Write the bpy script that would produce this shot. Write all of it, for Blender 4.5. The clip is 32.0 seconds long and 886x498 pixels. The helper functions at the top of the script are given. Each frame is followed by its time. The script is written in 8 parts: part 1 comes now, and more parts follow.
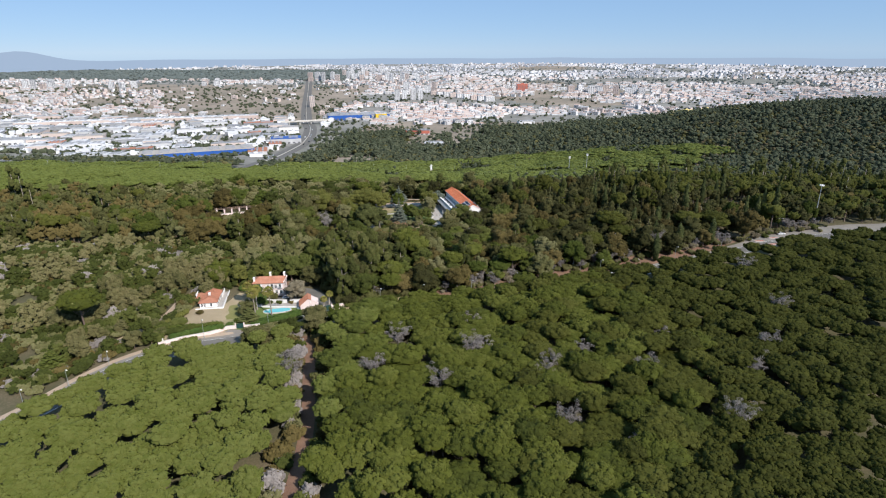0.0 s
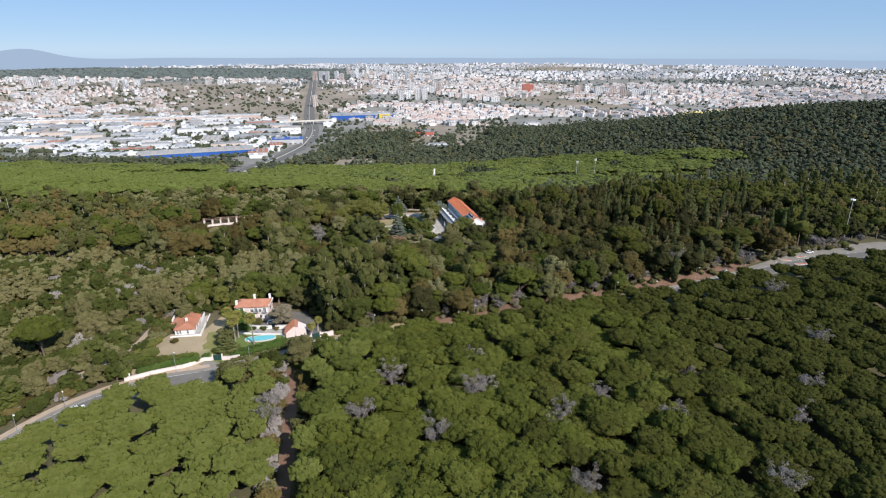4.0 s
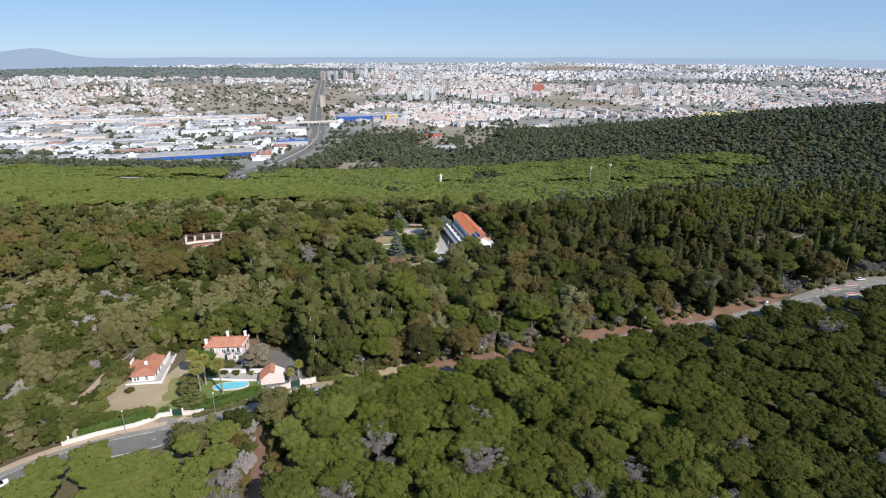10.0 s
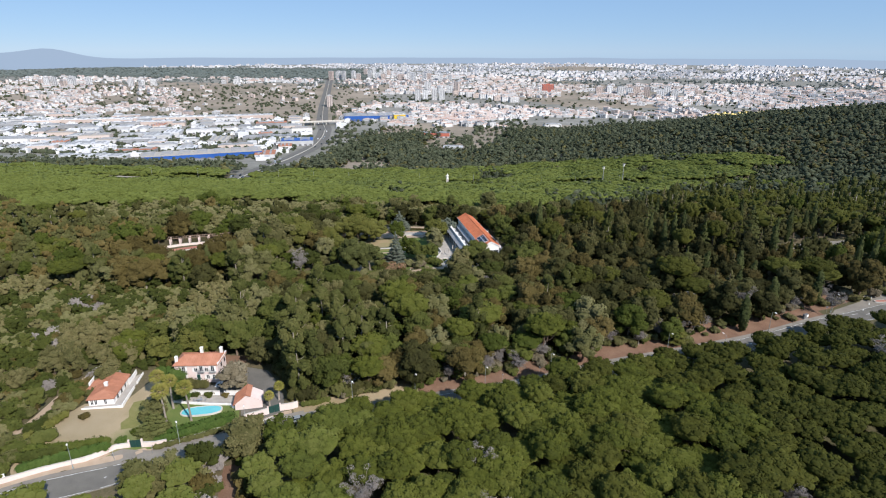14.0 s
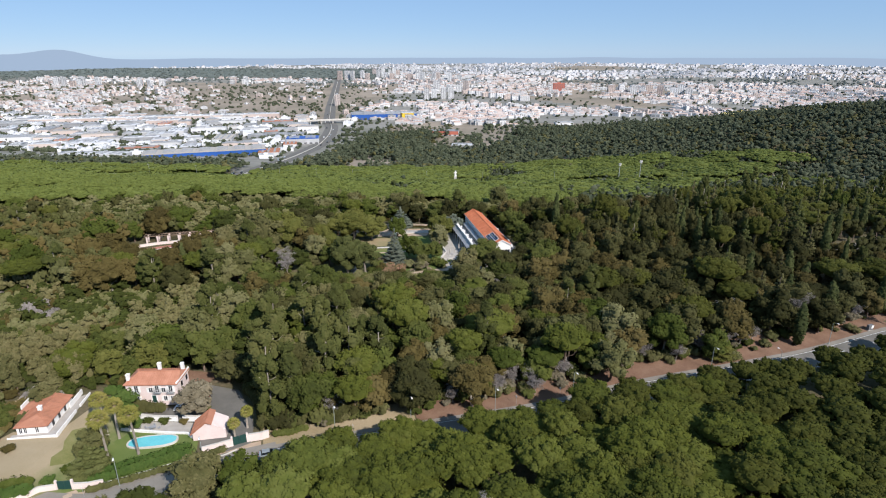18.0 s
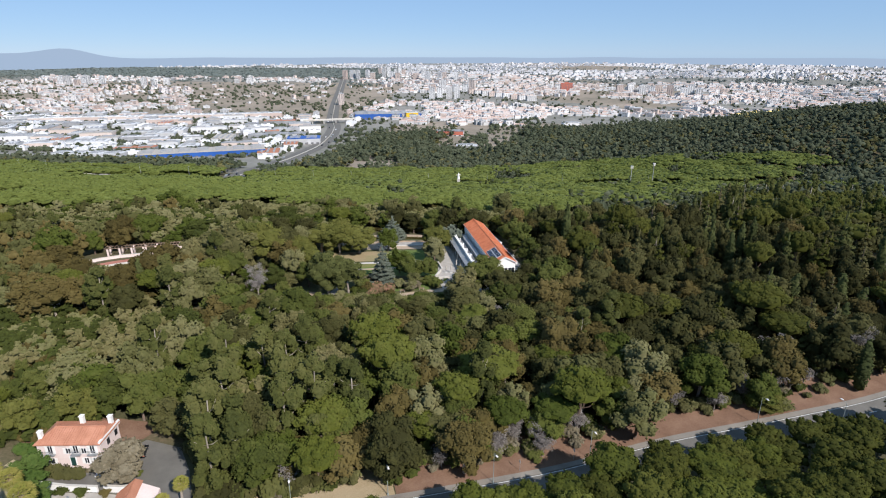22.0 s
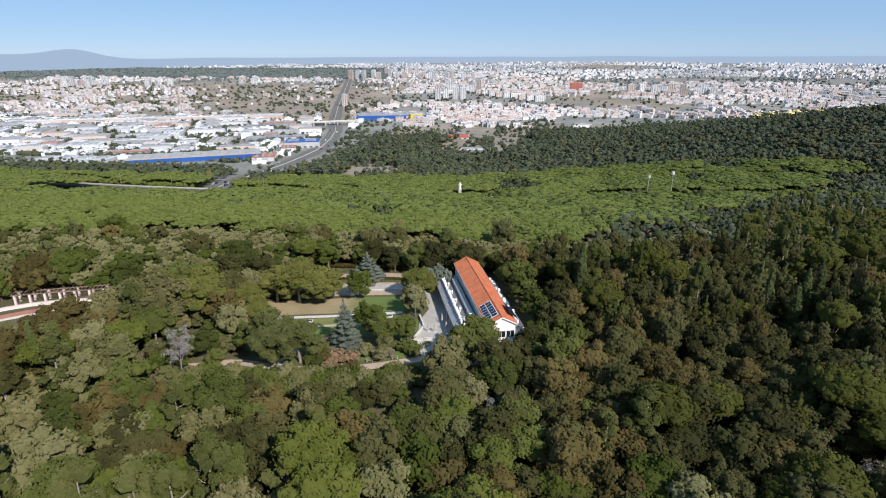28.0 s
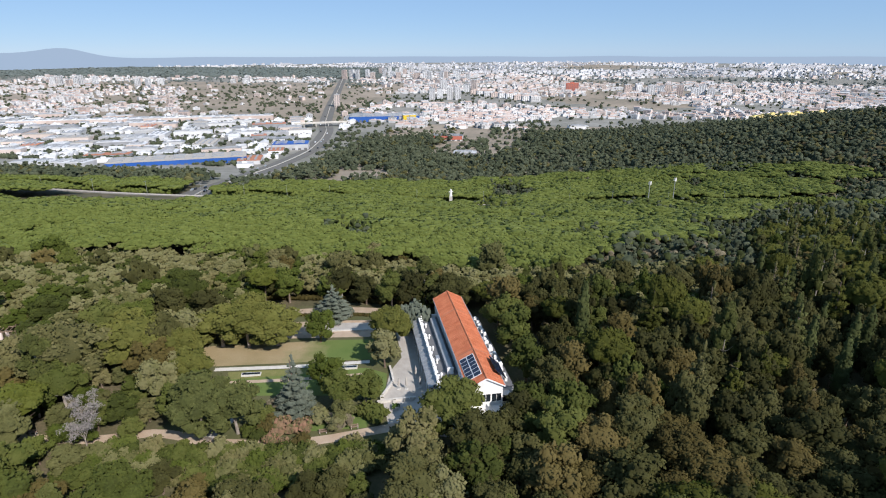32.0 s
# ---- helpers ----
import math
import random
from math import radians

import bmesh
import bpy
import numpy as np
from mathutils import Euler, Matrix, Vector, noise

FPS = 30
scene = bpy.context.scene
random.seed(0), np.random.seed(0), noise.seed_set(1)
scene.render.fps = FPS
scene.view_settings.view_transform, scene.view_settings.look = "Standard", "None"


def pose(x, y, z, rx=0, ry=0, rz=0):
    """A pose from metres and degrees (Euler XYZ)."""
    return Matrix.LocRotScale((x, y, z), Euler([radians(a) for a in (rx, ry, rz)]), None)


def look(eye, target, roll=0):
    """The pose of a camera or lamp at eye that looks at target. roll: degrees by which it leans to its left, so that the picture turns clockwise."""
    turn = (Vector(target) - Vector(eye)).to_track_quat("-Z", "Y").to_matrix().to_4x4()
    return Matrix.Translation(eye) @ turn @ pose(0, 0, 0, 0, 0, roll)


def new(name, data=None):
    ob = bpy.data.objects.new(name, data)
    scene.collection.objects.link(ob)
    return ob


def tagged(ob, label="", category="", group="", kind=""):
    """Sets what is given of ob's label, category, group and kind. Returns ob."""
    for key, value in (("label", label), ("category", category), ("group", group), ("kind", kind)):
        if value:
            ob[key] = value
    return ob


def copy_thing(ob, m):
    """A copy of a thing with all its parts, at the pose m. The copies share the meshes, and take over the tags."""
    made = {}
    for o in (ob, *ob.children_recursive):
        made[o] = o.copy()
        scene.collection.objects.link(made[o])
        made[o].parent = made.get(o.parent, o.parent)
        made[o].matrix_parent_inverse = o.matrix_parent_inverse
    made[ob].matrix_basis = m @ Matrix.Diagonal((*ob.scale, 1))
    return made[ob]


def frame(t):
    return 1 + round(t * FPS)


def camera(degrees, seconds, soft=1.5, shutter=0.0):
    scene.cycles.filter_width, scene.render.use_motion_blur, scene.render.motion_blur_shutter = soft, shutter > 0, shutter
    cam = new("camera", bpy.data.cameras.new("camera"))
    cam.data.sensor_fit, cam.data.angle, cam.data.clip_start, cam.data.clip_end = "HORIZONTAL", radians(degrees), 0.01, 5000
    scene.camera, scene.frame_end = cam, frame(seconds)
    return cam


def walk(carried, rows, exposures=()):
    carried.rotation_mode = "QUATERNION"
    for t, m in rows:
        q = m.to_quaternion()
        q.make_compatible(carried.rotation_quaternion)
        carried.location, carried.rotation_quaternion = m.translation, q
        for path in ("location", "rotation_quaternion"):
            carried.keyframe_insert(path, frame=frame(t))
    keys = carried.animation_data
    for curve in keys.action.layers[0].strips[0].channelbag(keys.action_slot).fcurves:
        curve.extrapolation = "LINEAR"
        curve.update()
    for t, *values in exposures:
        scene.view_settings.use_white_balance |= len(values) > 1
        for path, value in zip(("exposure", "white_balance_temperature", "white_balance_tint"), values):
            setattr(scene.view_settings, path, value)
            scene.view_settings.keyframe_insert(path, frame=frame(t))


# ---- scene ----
cam = camera(76.3, 32.0, soft=1.1)
PATH = [
    (0, (4.412, -12.324, 99.281), (4.213, -10.447, 98.62), -0.2),
    (1, (3.764, -5.912, 99.816), (3.564, -4.035, 99.155), -0.0),
    (2, (3.776, -0.414, 100.268), (3.572, 1.462, 99.607), 0.0),
    (3, (3.635, 5.243, 100.503), (3.427, 7.118, 99.84), 0.1),
    (3.5, (3.445, 8.014, 100.546), (3.235, 9.889, 99.883), 0.1),
    (5.5, (3.025, 18.982, 100.544), (2.804, 20.856, 99.881), 0.1),
    (6, (2.784, 21.721, 100.641), (2.561, 23.594, 99.977), 0.1),
    (7, (2.51, 27.343, 100.498), (2.281, 29.216, 99.834), 0.1),
    (8, (2.312, 32.583, 100.535), (2.077, 34.455, 99.87), 0.1),
    (9, (2.127, 37.722, 100.863), (1.888, 39.594, 100.198), 0.1),
    (10, (2.289, 43.042, 101.11), (2.045, 44.913, 100.445), 0.1),
    (11, (1.978, 48.326, 100.974), (1.733, 50.197, 100.31), 0.1),
    (12, (1.789, 53.597, 99.304), (1.539, 55.467, 98.641), 0.1),
    (13, (1.879, 59.468, 97.57), (1.619, 61.337, 96.907), 0.1),
    (14, (1.588, 65.282, 95.205), (1.315, 67.149, 94.544), 0.1),
    (14.5, (1.068, 68.489, 93.775), (0.79, 70.356, 93.114), 0.1),
    (16.5, (0.296, 81.156, 88.888), (0.001, 83.022, 88.229), 0.1),
    (17, (0.216, 84.62, 87.629), (-0.084, 86.485, 86.971), 0.0),
    (18, (-0.387, 91.655, 85.121), (-0.693, 93.519, 84.464), -0.1),
    (19, (-0.884, 99.063, 82.857), (-1.197, 100.926, 82.2), -0.1),
    (20, (-0.928, 105.956, 82.26), (-1.244, 107.818, 81.603), -0.1),
    (21, (-1.169, 112.891, 82.382), (-1.488, 114.753, 81.725), 0.1),
    (22, (-1.126, 120.401, 81.697), (-1.453, 122.262, 81.04), -0.0),
    (23, (-1.449, 128.428, 80.598), (-1.783, 130.287, 79.941), -0.0),
    (24, (-1.271, 135.741, 80.444), (-1.612, 137.599, 79.787), -0.0),
    (25, (-1.226, 142.526, 81.253), (-1.572, 144.383, 80.597), -0.1),
    (25.5, (-1.421, 146.994, 81.773), (-1.77, 148.851, 81.117), -0.1),
    (27.5, (-1.427, 163.395, 81.724), (-1.783, 165.25, 81.066), -0.2),
    (28, (-1.556, 167.655, 81.871), (-1.912, 169.51, 81.212), -0.2),
    (29, (-1.56, 175.921, 82.099), (-1.919, 177.775, 81.44), -0.3),
    (30, (-1.985, 184.834, 81.736), (-2.347, 186.687, 81.077), -0.3),
    (31, (-2.439, 193.833, 80.969), (-2.801, 195.686, 80.31), -0.3),
    (31.5, (-2.526, 197.097, 81.436), (-2.883, 198.951, 80.776), -0.2),
    (32, (-1.741, 197.914, 81.768), (-2.083, 199.771, 81.108), -0.1),
]
walk(cam, [(t, look(eye, target, roll)) for t, eye, target, roll in PATH], exposures=[(0, 0.32, 6300, 14), (32, 0.32, 6300, 14)])

# ---------------------------------------------------------------- light
SUN_AZ, SUN_EL = math.atan2(0.74, -0.67), radians(39)      # from behind the camera, to its right
world = bpy.data.worlds.new("sky")
scene.world = world
world.use_nodes = True
wn = world.node_tree
sky = wn.nodes.new("ShaderNodeTexSky")
sky.sky_type = 'NISHITA'
sky.sun_disc = False
sky.sun_elevation = SUN_EL
sky.sun_rotation = SUN_AZ
sky.altitude = 7000
sky.air_density, sky.dust_density, sky.ozone_density = 1.6, 0.0, 2.0
haze = wn.nodes.new("ShaderNodeMix")          # thin summer haze over the whole sky
haze.data_type = 'RGBA'
haze.inputs[0].default_value = 0.62
haze.inputs[7].default_value = (3.9, 6.7, 10.3, 1)
wn.links.new(sky.outputs[0], haze.inputs[6])
wn.links.new(haze.outputs[2], wn.nodes["Background"].inputs[0])
wn.nodes["Background"].inputs[1].default_value = 0.068
sun = new("sun", bpy.data.lights.new("sun", 'SUN'))
sun.data.energy, sun.data.angle, sun.data.color = 4.8, radians(0.53), (1.0, 0.95, 0.87)
sun.matrix_world = look((math.sin(SUN_AZ) * math.cos(SUN_EL) * 500, math.cos(SUN_AZ) * math.cos(SUN_EL) * 500, math.sin(SUN_EL) * 500), (0, 0, 0))

# ---------------------------------------------------------------- materials


def material(name, tones, rough=0.8, scale=0.5, fine=6.0, bump=0.0, metal=0.0, per_object=0.0, per_island=0.0, spec=0.3, cells=0.0):
    """Ramp of tones over coarse and fine noise in world space, with variation per object, per island or per cell of ground."""
    m = bpy.data.materials.new(name)
    m.use_nodes = True
    nt = m.node_tree
    nd, ln = nt.nodes, nt.links
    bsdf = nd["Principled BSDF"]
    bsdf.inputs["Roughness"].default_value = rough
    bsdf.inputs["Metallic"].default_value = metal
    bsdf.inputs["Specular IOR Level"].default_value = spec
    geo = nd.new("ShaderNodeNewGeometry")

    def noise_at(s, detail):
        n = nd.new("ShaderNodeTexNoise")
        n.inputs["Scale"].default_value = s
        n.inputs["Detail"].default_value = detail
        ln.new(geo.outputs["Position"], n.inputs["Vector"])
        return n.outputs["Fac"]

    def math_node(op, a, b):
        n = nd.new("ShaderNodeMath")
        n.operation = op
        for i, v in enumerate((a, b)):
            if isinstance(v, (int, float)):
                n.inputs[i].default_value = v
            else:
                ln.new(v, n.inputs[i])
        return n.outputs[0]

    fac = math_node('ADD', math_node('MULTIPLY', noise_at(scale, 3), 0.62), math_node('MULTIPLY', noise_at(fine, 2), 0.38))
    if per_object:
        info = nd.new("ShaderNodeObjectInfo")
        fac = math_node('ADD', fac, math_node('MULTIPLY', math_node('SUBTRACT', info.outputs["Random"], 0.5), per_object))
    if per_island:
        fac = math_node('ADD', fac, math_node('MULTIPLY', math_node('SUBTRACT', geo.outputs["Random Per Island"], 0.5), per_island))
    if cells:
        vor = nd.new("ShaderNodeTexVoronoi")
        vor.voronoi_dimensions = '2D'
        vor.inputs["Scale"].default_value = cells
        ln.new(geo.outputs["Position"], vor.inputs["Vector"])
        fac = math_node('ADD', fac, math_node('MULTIPLY', math_node('SUBTRACT', vor.outputs["Color"], 0.5), 0.45))
    ramp = nd.new("ShaderNodeValToRGB")
    while len(ramp.color_ramp.elements) < len(tones):
        ramp.color_ramp.elements.new(0.5)
    for i, tone in enumerate(tones):
        e = ramp.color_ramp.elements[i]
        e.position = 0.25 + 0.5 * i / max(1, len(tones) - 1)
        e.color = (*tone, 1)
    ln.new(fac, ramp.inputs[0])
    ln.new(ramp.outputs[0], bsdf.inputs["Base Color"])
    if bump:
        b = nd.new("ShaderNodeBump")
        b.inputs["Strength"].default_value = bump
        b.inputs["Distance"].default_value = 0.1
        ln.new(noise_at(fine * 2, 4), b.inputs["Height"])
        ln.new(b.outputs[0], bsdf.inputs["Normal"])
    return m


def leaf(name, tones, **k):
    m = material(name, tones, rough=0.75, scale=0.35, fine=3.0, spec=0.06, **k)
    m.node_tree.nodes["Principled BSDF"].inputs["Diffuse Roughness"].default_value = 0.8
    return m


M = {
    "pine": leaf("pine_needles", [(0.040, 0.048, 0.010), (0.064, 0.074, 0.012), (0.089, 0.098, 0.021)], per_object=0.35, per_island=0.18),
    # Paler and darker pine copies: stand colour plus painted-in sun and shade.
    "pine_light": leaf("pale_sunlit_pine_needles", [(0.046, 0.056, 0.012), (0.072, 0.086, 0.017), (0.100, 0.111, 0.028)], per_object=0.35, per_island=0.18),
    "pine_dark": leaf("dark_shaded_pine_needles", [(0.035, 0.039, 0.008), (0.055, 0.059, 0.011), (0.075, 0.079, 0.017)], per_object=0.35, per_island=0.18),
    "pine_wood": leaf("pine_wood_needles", [(0.040, 0.048, 0.010), (0.064, 0.074, 0.012), (0.089, 0.098, 0.021)], per_island=0.16, cells=0.12),
    # Darkened oak leaves: dark foliage, plus shade of right-hand crowns painted in.
    "dark_oak": leaf("dark_shaded_oak_leaves", [(0.027, 0.027, 0.009), (0.046, 0.046, 0.015), (0.071, 0.069, 0.025)], per_object=0.5, per_island=0.18),
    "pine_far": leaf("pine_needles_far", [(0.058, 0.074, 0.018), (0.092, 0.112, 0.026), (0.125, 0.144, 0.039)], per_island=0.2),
    "oak": leaf("oak_leaves", [(0.031, 0.038, 0.009), (0.055, 0.066, 0.015), (0.082, 0.090, 0.024)], per_object=0.5, per_island=0.18),
    "bright": leaf("bright_leaves", [(0.035, 0.046, 0.008), (0.056, 0.071, 0.013), (0.077, 0.089, 0.021)], per_object=0.4, per_island=0.18),
    "olive": leaf("olive_leaves", [(0.064, 0.066, 0.023), (0.102, 0.102, 0.039), (0.142, 0.134, 0.062)], per_object=0.5, per_island=0.2),
    "gum": leaf("eucalyptus_leaves", [(0.039, 0.045, 0.013), (0.065, 0.072, 0.020), (0.092, 0.093, 0.031)], per_object=0.4, per_island=0.2),
    "brown": leaf("browned_leaves", [(0.049, 0.040, 0.013), (0.081, 0.065, 0.021), (0.109, 0.086, 0.031)], per_object=0.5, per_island=0.2),
    "plane": leaf("plane_tree_leaves", [(0.053, 0.060, 0.014), (0.090, 0.092, 0.022), (0.118, 0.117, 0.031)], per_object=0.2, per_island=0.2),
    "blue": leaf("blue_cedar_needles", [(0.059, 0.072, 0.054), (0.091, 0.105, 0.079), (0.126, 0.139, 0.108)], per_object=0.2, per_island=0.18),
    "cypress": leaf("cypress_leaves", [(0.030, 0.039, 0.014), (0.051, 0.062, 0.021), (0.079, 0.088, 0.030)], per_object=0.3, per_island=0.16),
    # Dark leaves lifted towards blue-grey: some hillside haze is in the tones.
    "dark_wood": leaf("dark_hazed_wood_leaves", [(0.038, 0.048, 0.029), (0.062, 0.073, 0.043), (0.090, 0.101, 0.063)], per_island=0.2, cells=0.11),
    "grey_twigs": leaf("grey_twigs", [(0.13, 0.115, 0.105), (0.2, 0.18, 0.165), (0.27, 0.245, 0.225)], per_object=0.2, per_island=0.18),
    "hedge": leaf("hedge_leaves", [(0.03, 0.055, 0.012), (0.05, 0.082, 0.018), (0.075, 0.105, 0.026)], per_object=0.2, per_island=0.18),
    "palm": leaf("palm_fronds", [(0.115, 0.129, 0.027), (0.191, 0.187, 0.043), (0.281, 0.234, 0.081)], per_island=0.2),
    "flower": leaf("red_blossom", [(0.080, 0.080, 0.030), (0.140, 0.100, 0.055), (0.230, 0.130, 0.085)], per_island=0.6),
    "bark": material("bark", [(0.09, 0.06, 0.045), (0.15, 0.11, 0.085), (0.22, 0.17, 0.13)], rough=0.95, scale=1.5, fine=9, bump=0.5, per_object=0.3),
    "pale_bark": material("pale_bark", [(0.20, 0.17, 0.14), (0.3, 0.26, 0.22), (0.4, 0.36, 0.31)], rough=0.9, scale=1.5, fine=9, bump=0.4, per_object=0.3),
    "earth": material("forest_floor", [(0.045, 0.05, 0.02), (0.09, 0.08, 0.04), (0.17, 0.125, 0.08)], rough=0.98, scale=0.08, fine=1.6, bump=0.4),
    "red_earth": material("red_earth", [(0.123, 0.071, 0.045), (0.181, 0.106, 0.069), (0.239, 0.150, 0.100)], rough=0.98, scale=0.25, fine=3.0, bump=0.4),
    "sand": material("pale_path_sand", [(0.30, 0.22, 0.15), (0.38, 0.29, 0.21), (0.45, 0.36, 0.27)], rough=0.95, scale=0.4, fine=5, bump=0.2),
    "dry_lawn": material("dry_lawn", [(0.170, 0.155, 0.062), (0.265, 0.205, 0.115), (0.335, 0.265, 0.165), (0.395, 0.320, 0.215)], rough=0.98, scale=0.11, fine=3.5, bump=0.4),
    "lawn": material("mown_lawn", [(0.074, 0.118, 0.026), (0.106, 0.146, 0.036), (0.162, 0.174, 0.054)], rough=0.95, scale=0.12, fine=6, bump=0.3),
    "asphalt": material("asphalt", [(0.101, 0.096, 0.086), (0.137, 0.129, 0.114), (0.172, 0.163, 0.143)], rough=0.9, scale=0.3, fine=8, bump=0.2),
    "worn_asphalt": material("worn_asphalt", [(0.160, 0.142, 0.120), (0.209, 0.190, 0.162), (0.259, 0.237, 0.201)], rough=0.92, scale=0.25, fine=6, bump=0.2),
    "paving": material("stone_paving", [(0.30, 0.27, 0.24), (0.38, 0.35, 0.31), (0.45, 0.41, 0.37)], rough=0.85, scale=0.5, fine=5, bump=0.15),
    "kerb": material("pale_kerb_stone", [(0.42, 0.39, 0.35), (0.52, 0.49, 0.44), (0.60, 0.57, 0.52)], rough=0.85, scale=0.7, fine=6, bump=0.15),
    "white": material("white_render", [(0.66, 0.64, 0.61), (0.76, 0.74, 0.71), (0.82, 0.81, 0.78)], rough=0.8, scale=0.35, fine=4, bump=0.1),
    "pink": material("pale_pink_render", [(0.62, 0.50, 0.46), (0.70, 0.58, 0.54), (0.76, 0.65, 0.61)], rough=0.82, scale=0.35, fine=4, bump=0.1),
    "terracotta": material("terracotta_tiles", [(0.34, 0.10, 0.045), (0.46, 0.15, 0.07), (0.56, 0.21, 0.105)], rough=0.8, scale=0.5, fine=5, bump=0.2, per_object=0.25, per_island=0.2),
    "old_tiles": material("weathered_tiles", [(0.265, 0.123, 0.075), (0.388, 0.168, 0.100), (0.490, 0.235, 0.150)], rough=0.85, scale=0.45, fine=5, bump=0.2, per_object=0.25, per_island=0.2),
    "glass": material("dark_window_glass", [(0.012, 0.016, 0.02), (0.02, 0.026, 0.032)], rough=0.08, scale=0.5, fine=2, spec=0.6),
    "solar": material("solar_cells", [(0.010, 0.014, 0.030), (0.016, 0.022, 0.045)], rough=0.15, scale=0.8, fine=3, spec=0.6),
    "steel": material("galvanised_steel", [(0.35, 0.36, 0.37), (0.48, 0.49, 0.50)], rough=0.45, scale=0.8, fine=6, metal=0.6),
    "grey_roof": material("grey_sheet_roof", [(0.20, 0.21, 0.22), (0.28, 0.29, 0.30), (0.34, 0.35, 0.36)], rough=0.6, scale=0.4, fine=4),
    "dark_roof": material("bitumen_roof", [(0.09, 0.09, 0.095), (0.13, 0.13, 0.135), (0.17, 0.17, 0.17)], rough=0.9, scale=0.4, fine=5),
    "green_gate": material("dark_green_paint", [(0.012, 0.045, 0.04), (0.02, 0.06, 0.052)], rough=0.5, scale=0.6, fine=4),
    "pool_water": material("pool_water", [(0.10, 0.42, 0.47), (0.14, 0.50, 0.54), (0.18, 0.56, 0.58)], rough=0.06, scale=0.4, fine=2.5, bump=0.03, spec=0.5),
    "pond": material("pond_water", [(0.012, 0.02, 0.03), (0.02, 0.03, 0.045)], rough=0.04, scale=0.4, fine=2, bump=0.02, spec=0.6),
    "brick_red": material("red_paving", [(0.28, 0.11, 0.08), (0.36, 0.15, 0.11), (0.43, 0.20, 0.15)], rough=0.9, scale=0.5, fine=5),
    "wood": material("weathered_wood", [(0.16, 0.11, 0.08), (0.24, 0.17, 0.12), (0.32, 0.24, 0.18)], rough=0.85, scale=0.6, fine=7, bump=0.2),
    "line": material("road_paint", [(0.55, 0.55, 0.53), (0.72, 0.72, 0.70)], rough=0.8, scale=0.5, fine=4),
    "car_white": material("white_car_paint", [(0.72, 0.73, 0.74), (0.80, 0.81, 0.82)], rough=0.25, scale=0.5, fine=3, spec=0.5),
    "car_dark": material("dark_car_paint", [(0.012, 0.013, 0.016), (0.02, 0.022, 0.026)], rough=0.2, scale=0.5, fine=3, spec=0.5),
    "car_silver": material("silver_car_paint", [(0.38, 0.42, 0.44), (0.45, 0.49, 0.51)], rough=0.28, scale=0.5, fine=3, metal=0.5),
    "rubber": material("tyre_rubber", [(0.02, 0.02, 0.02), (0.035, 0.035, 0.035)], rough=0.9, scale=2, fine=8),
    "lamp_green": material("lamp_post_paint", [(0.20, 0.23, 0.22), (0.28, 0.31, 0.30)], rough=0.6, scale=0.5, fine=3),
    "canvas": material("parasol_canvas", [(0.34, 0.31, 0.27), (0.46, 0.42, 0.37)], rough=0.9, scale=1, fine=5),
    "plain": material("dry_plain", [(0.130, 0.130, 0.090), (0.250, 0.205, 0.155), (0.350, 0.295, 0.230)], rough=0.98, scale=0.006, fine=0.06),
    "town_ground": material("town_ground", [(0.120, 0.125, 0.095), (0.210, 0.200, 0.172), (0.310, 0.295, 0.265)], rough=0.95, scale=0.012, fine=0.07),
    "town_wall": material("town_walls", [(0.480, 0.480, 0.480), (0.580, 0.580, 0.580), (0.680, 0.680, 0.680)], rough=0.85, scale=0.004, fine=0.05, per_island=0.5, per_object=0.5),
    "town_pink": material("town_pink_walls", [(0.44, 0.35, 0.31), (0.53, 0.44, 0.39), (0.60, 0.51, 0.46)], rough=0.85, scale=0.01, fine=0.08, per_island=0.4, per_object=0.4),
    "town_roof": material("town_roofs", [(0.40, 0.28, 0.23), (0.47, 0.36, 0.31), (0.53, 0.46, 0.42)], rough=0.85, scale=0.01, fine=0.1, per_island=0.4, per_object=0.4),
    "hall_roof": material("hall_roofs", [(0.200, 0.210, 0.220), (0.330, 0.335, 0.340), (0.520, 0.520, 0.520)], rough=0.7, scale=0.01, fine=0.08, per_island=0.5, per_object=0.5),
    # Bluish low-contrast copies: distance haze put into wall and roof colour.
    "pale_hazed_wall": material("pale_hazed_walls", [(0.460, 0.470, 0.490), (0.550, 0.555, 0.570), (0.640, 0.640, 0.645)], rough=0.9, scale=0.004, fine=0.05, per_island=0.5),
    "hazed_roof": material("hazed_far_roofs", [(0.360, 0.330, 0.325), (0.430, 0.390, 0.380), (0.500, 0.460, 0.450)], rough=0.9, scale=0.01, fine=0.1, per_island=0.4),
    # Pale blue-grey leaves: distance haze mixed into the tones.
    "hazed_wood": leaf("hazed_wood_leaves", [(0.085, 0.105, 0.100), (0.110, 0.130, 0.120), (0.135, 0.150, 0.135)], per_island=0.2),
    "grey_leaf": leaf("dusty_grey_leaves", [(0.090, 0.076, 0.048), (0.145, 0.124, 0.081), (0.200, 0.175, 0.121)], per_island=0.35),
    "cypress_soft": leaf("dark_conifer_needles", [(0.044, 0.050, 0.016), (0.074, 0.082, 0.026), (0.106, 0.112, 0.040)], per_object=0.2, per_island=0.3),
    "olive_brown": leaf("olive_brown_leaves", [(0.062, 0.062, 0.023), (0.102, 0.096, 0.038), (0.144, 0.128, 0.058)], per_object=0.3, per_island=0.35),
    "garden_soil": material("garden_ground", [(0.055, 0.065, 0.022), (0.085, 0.085, 0.035), (0.15, 0.12, 0.07)], rough=0.98, scale=0.12, fine=2.5, bump=0.3),
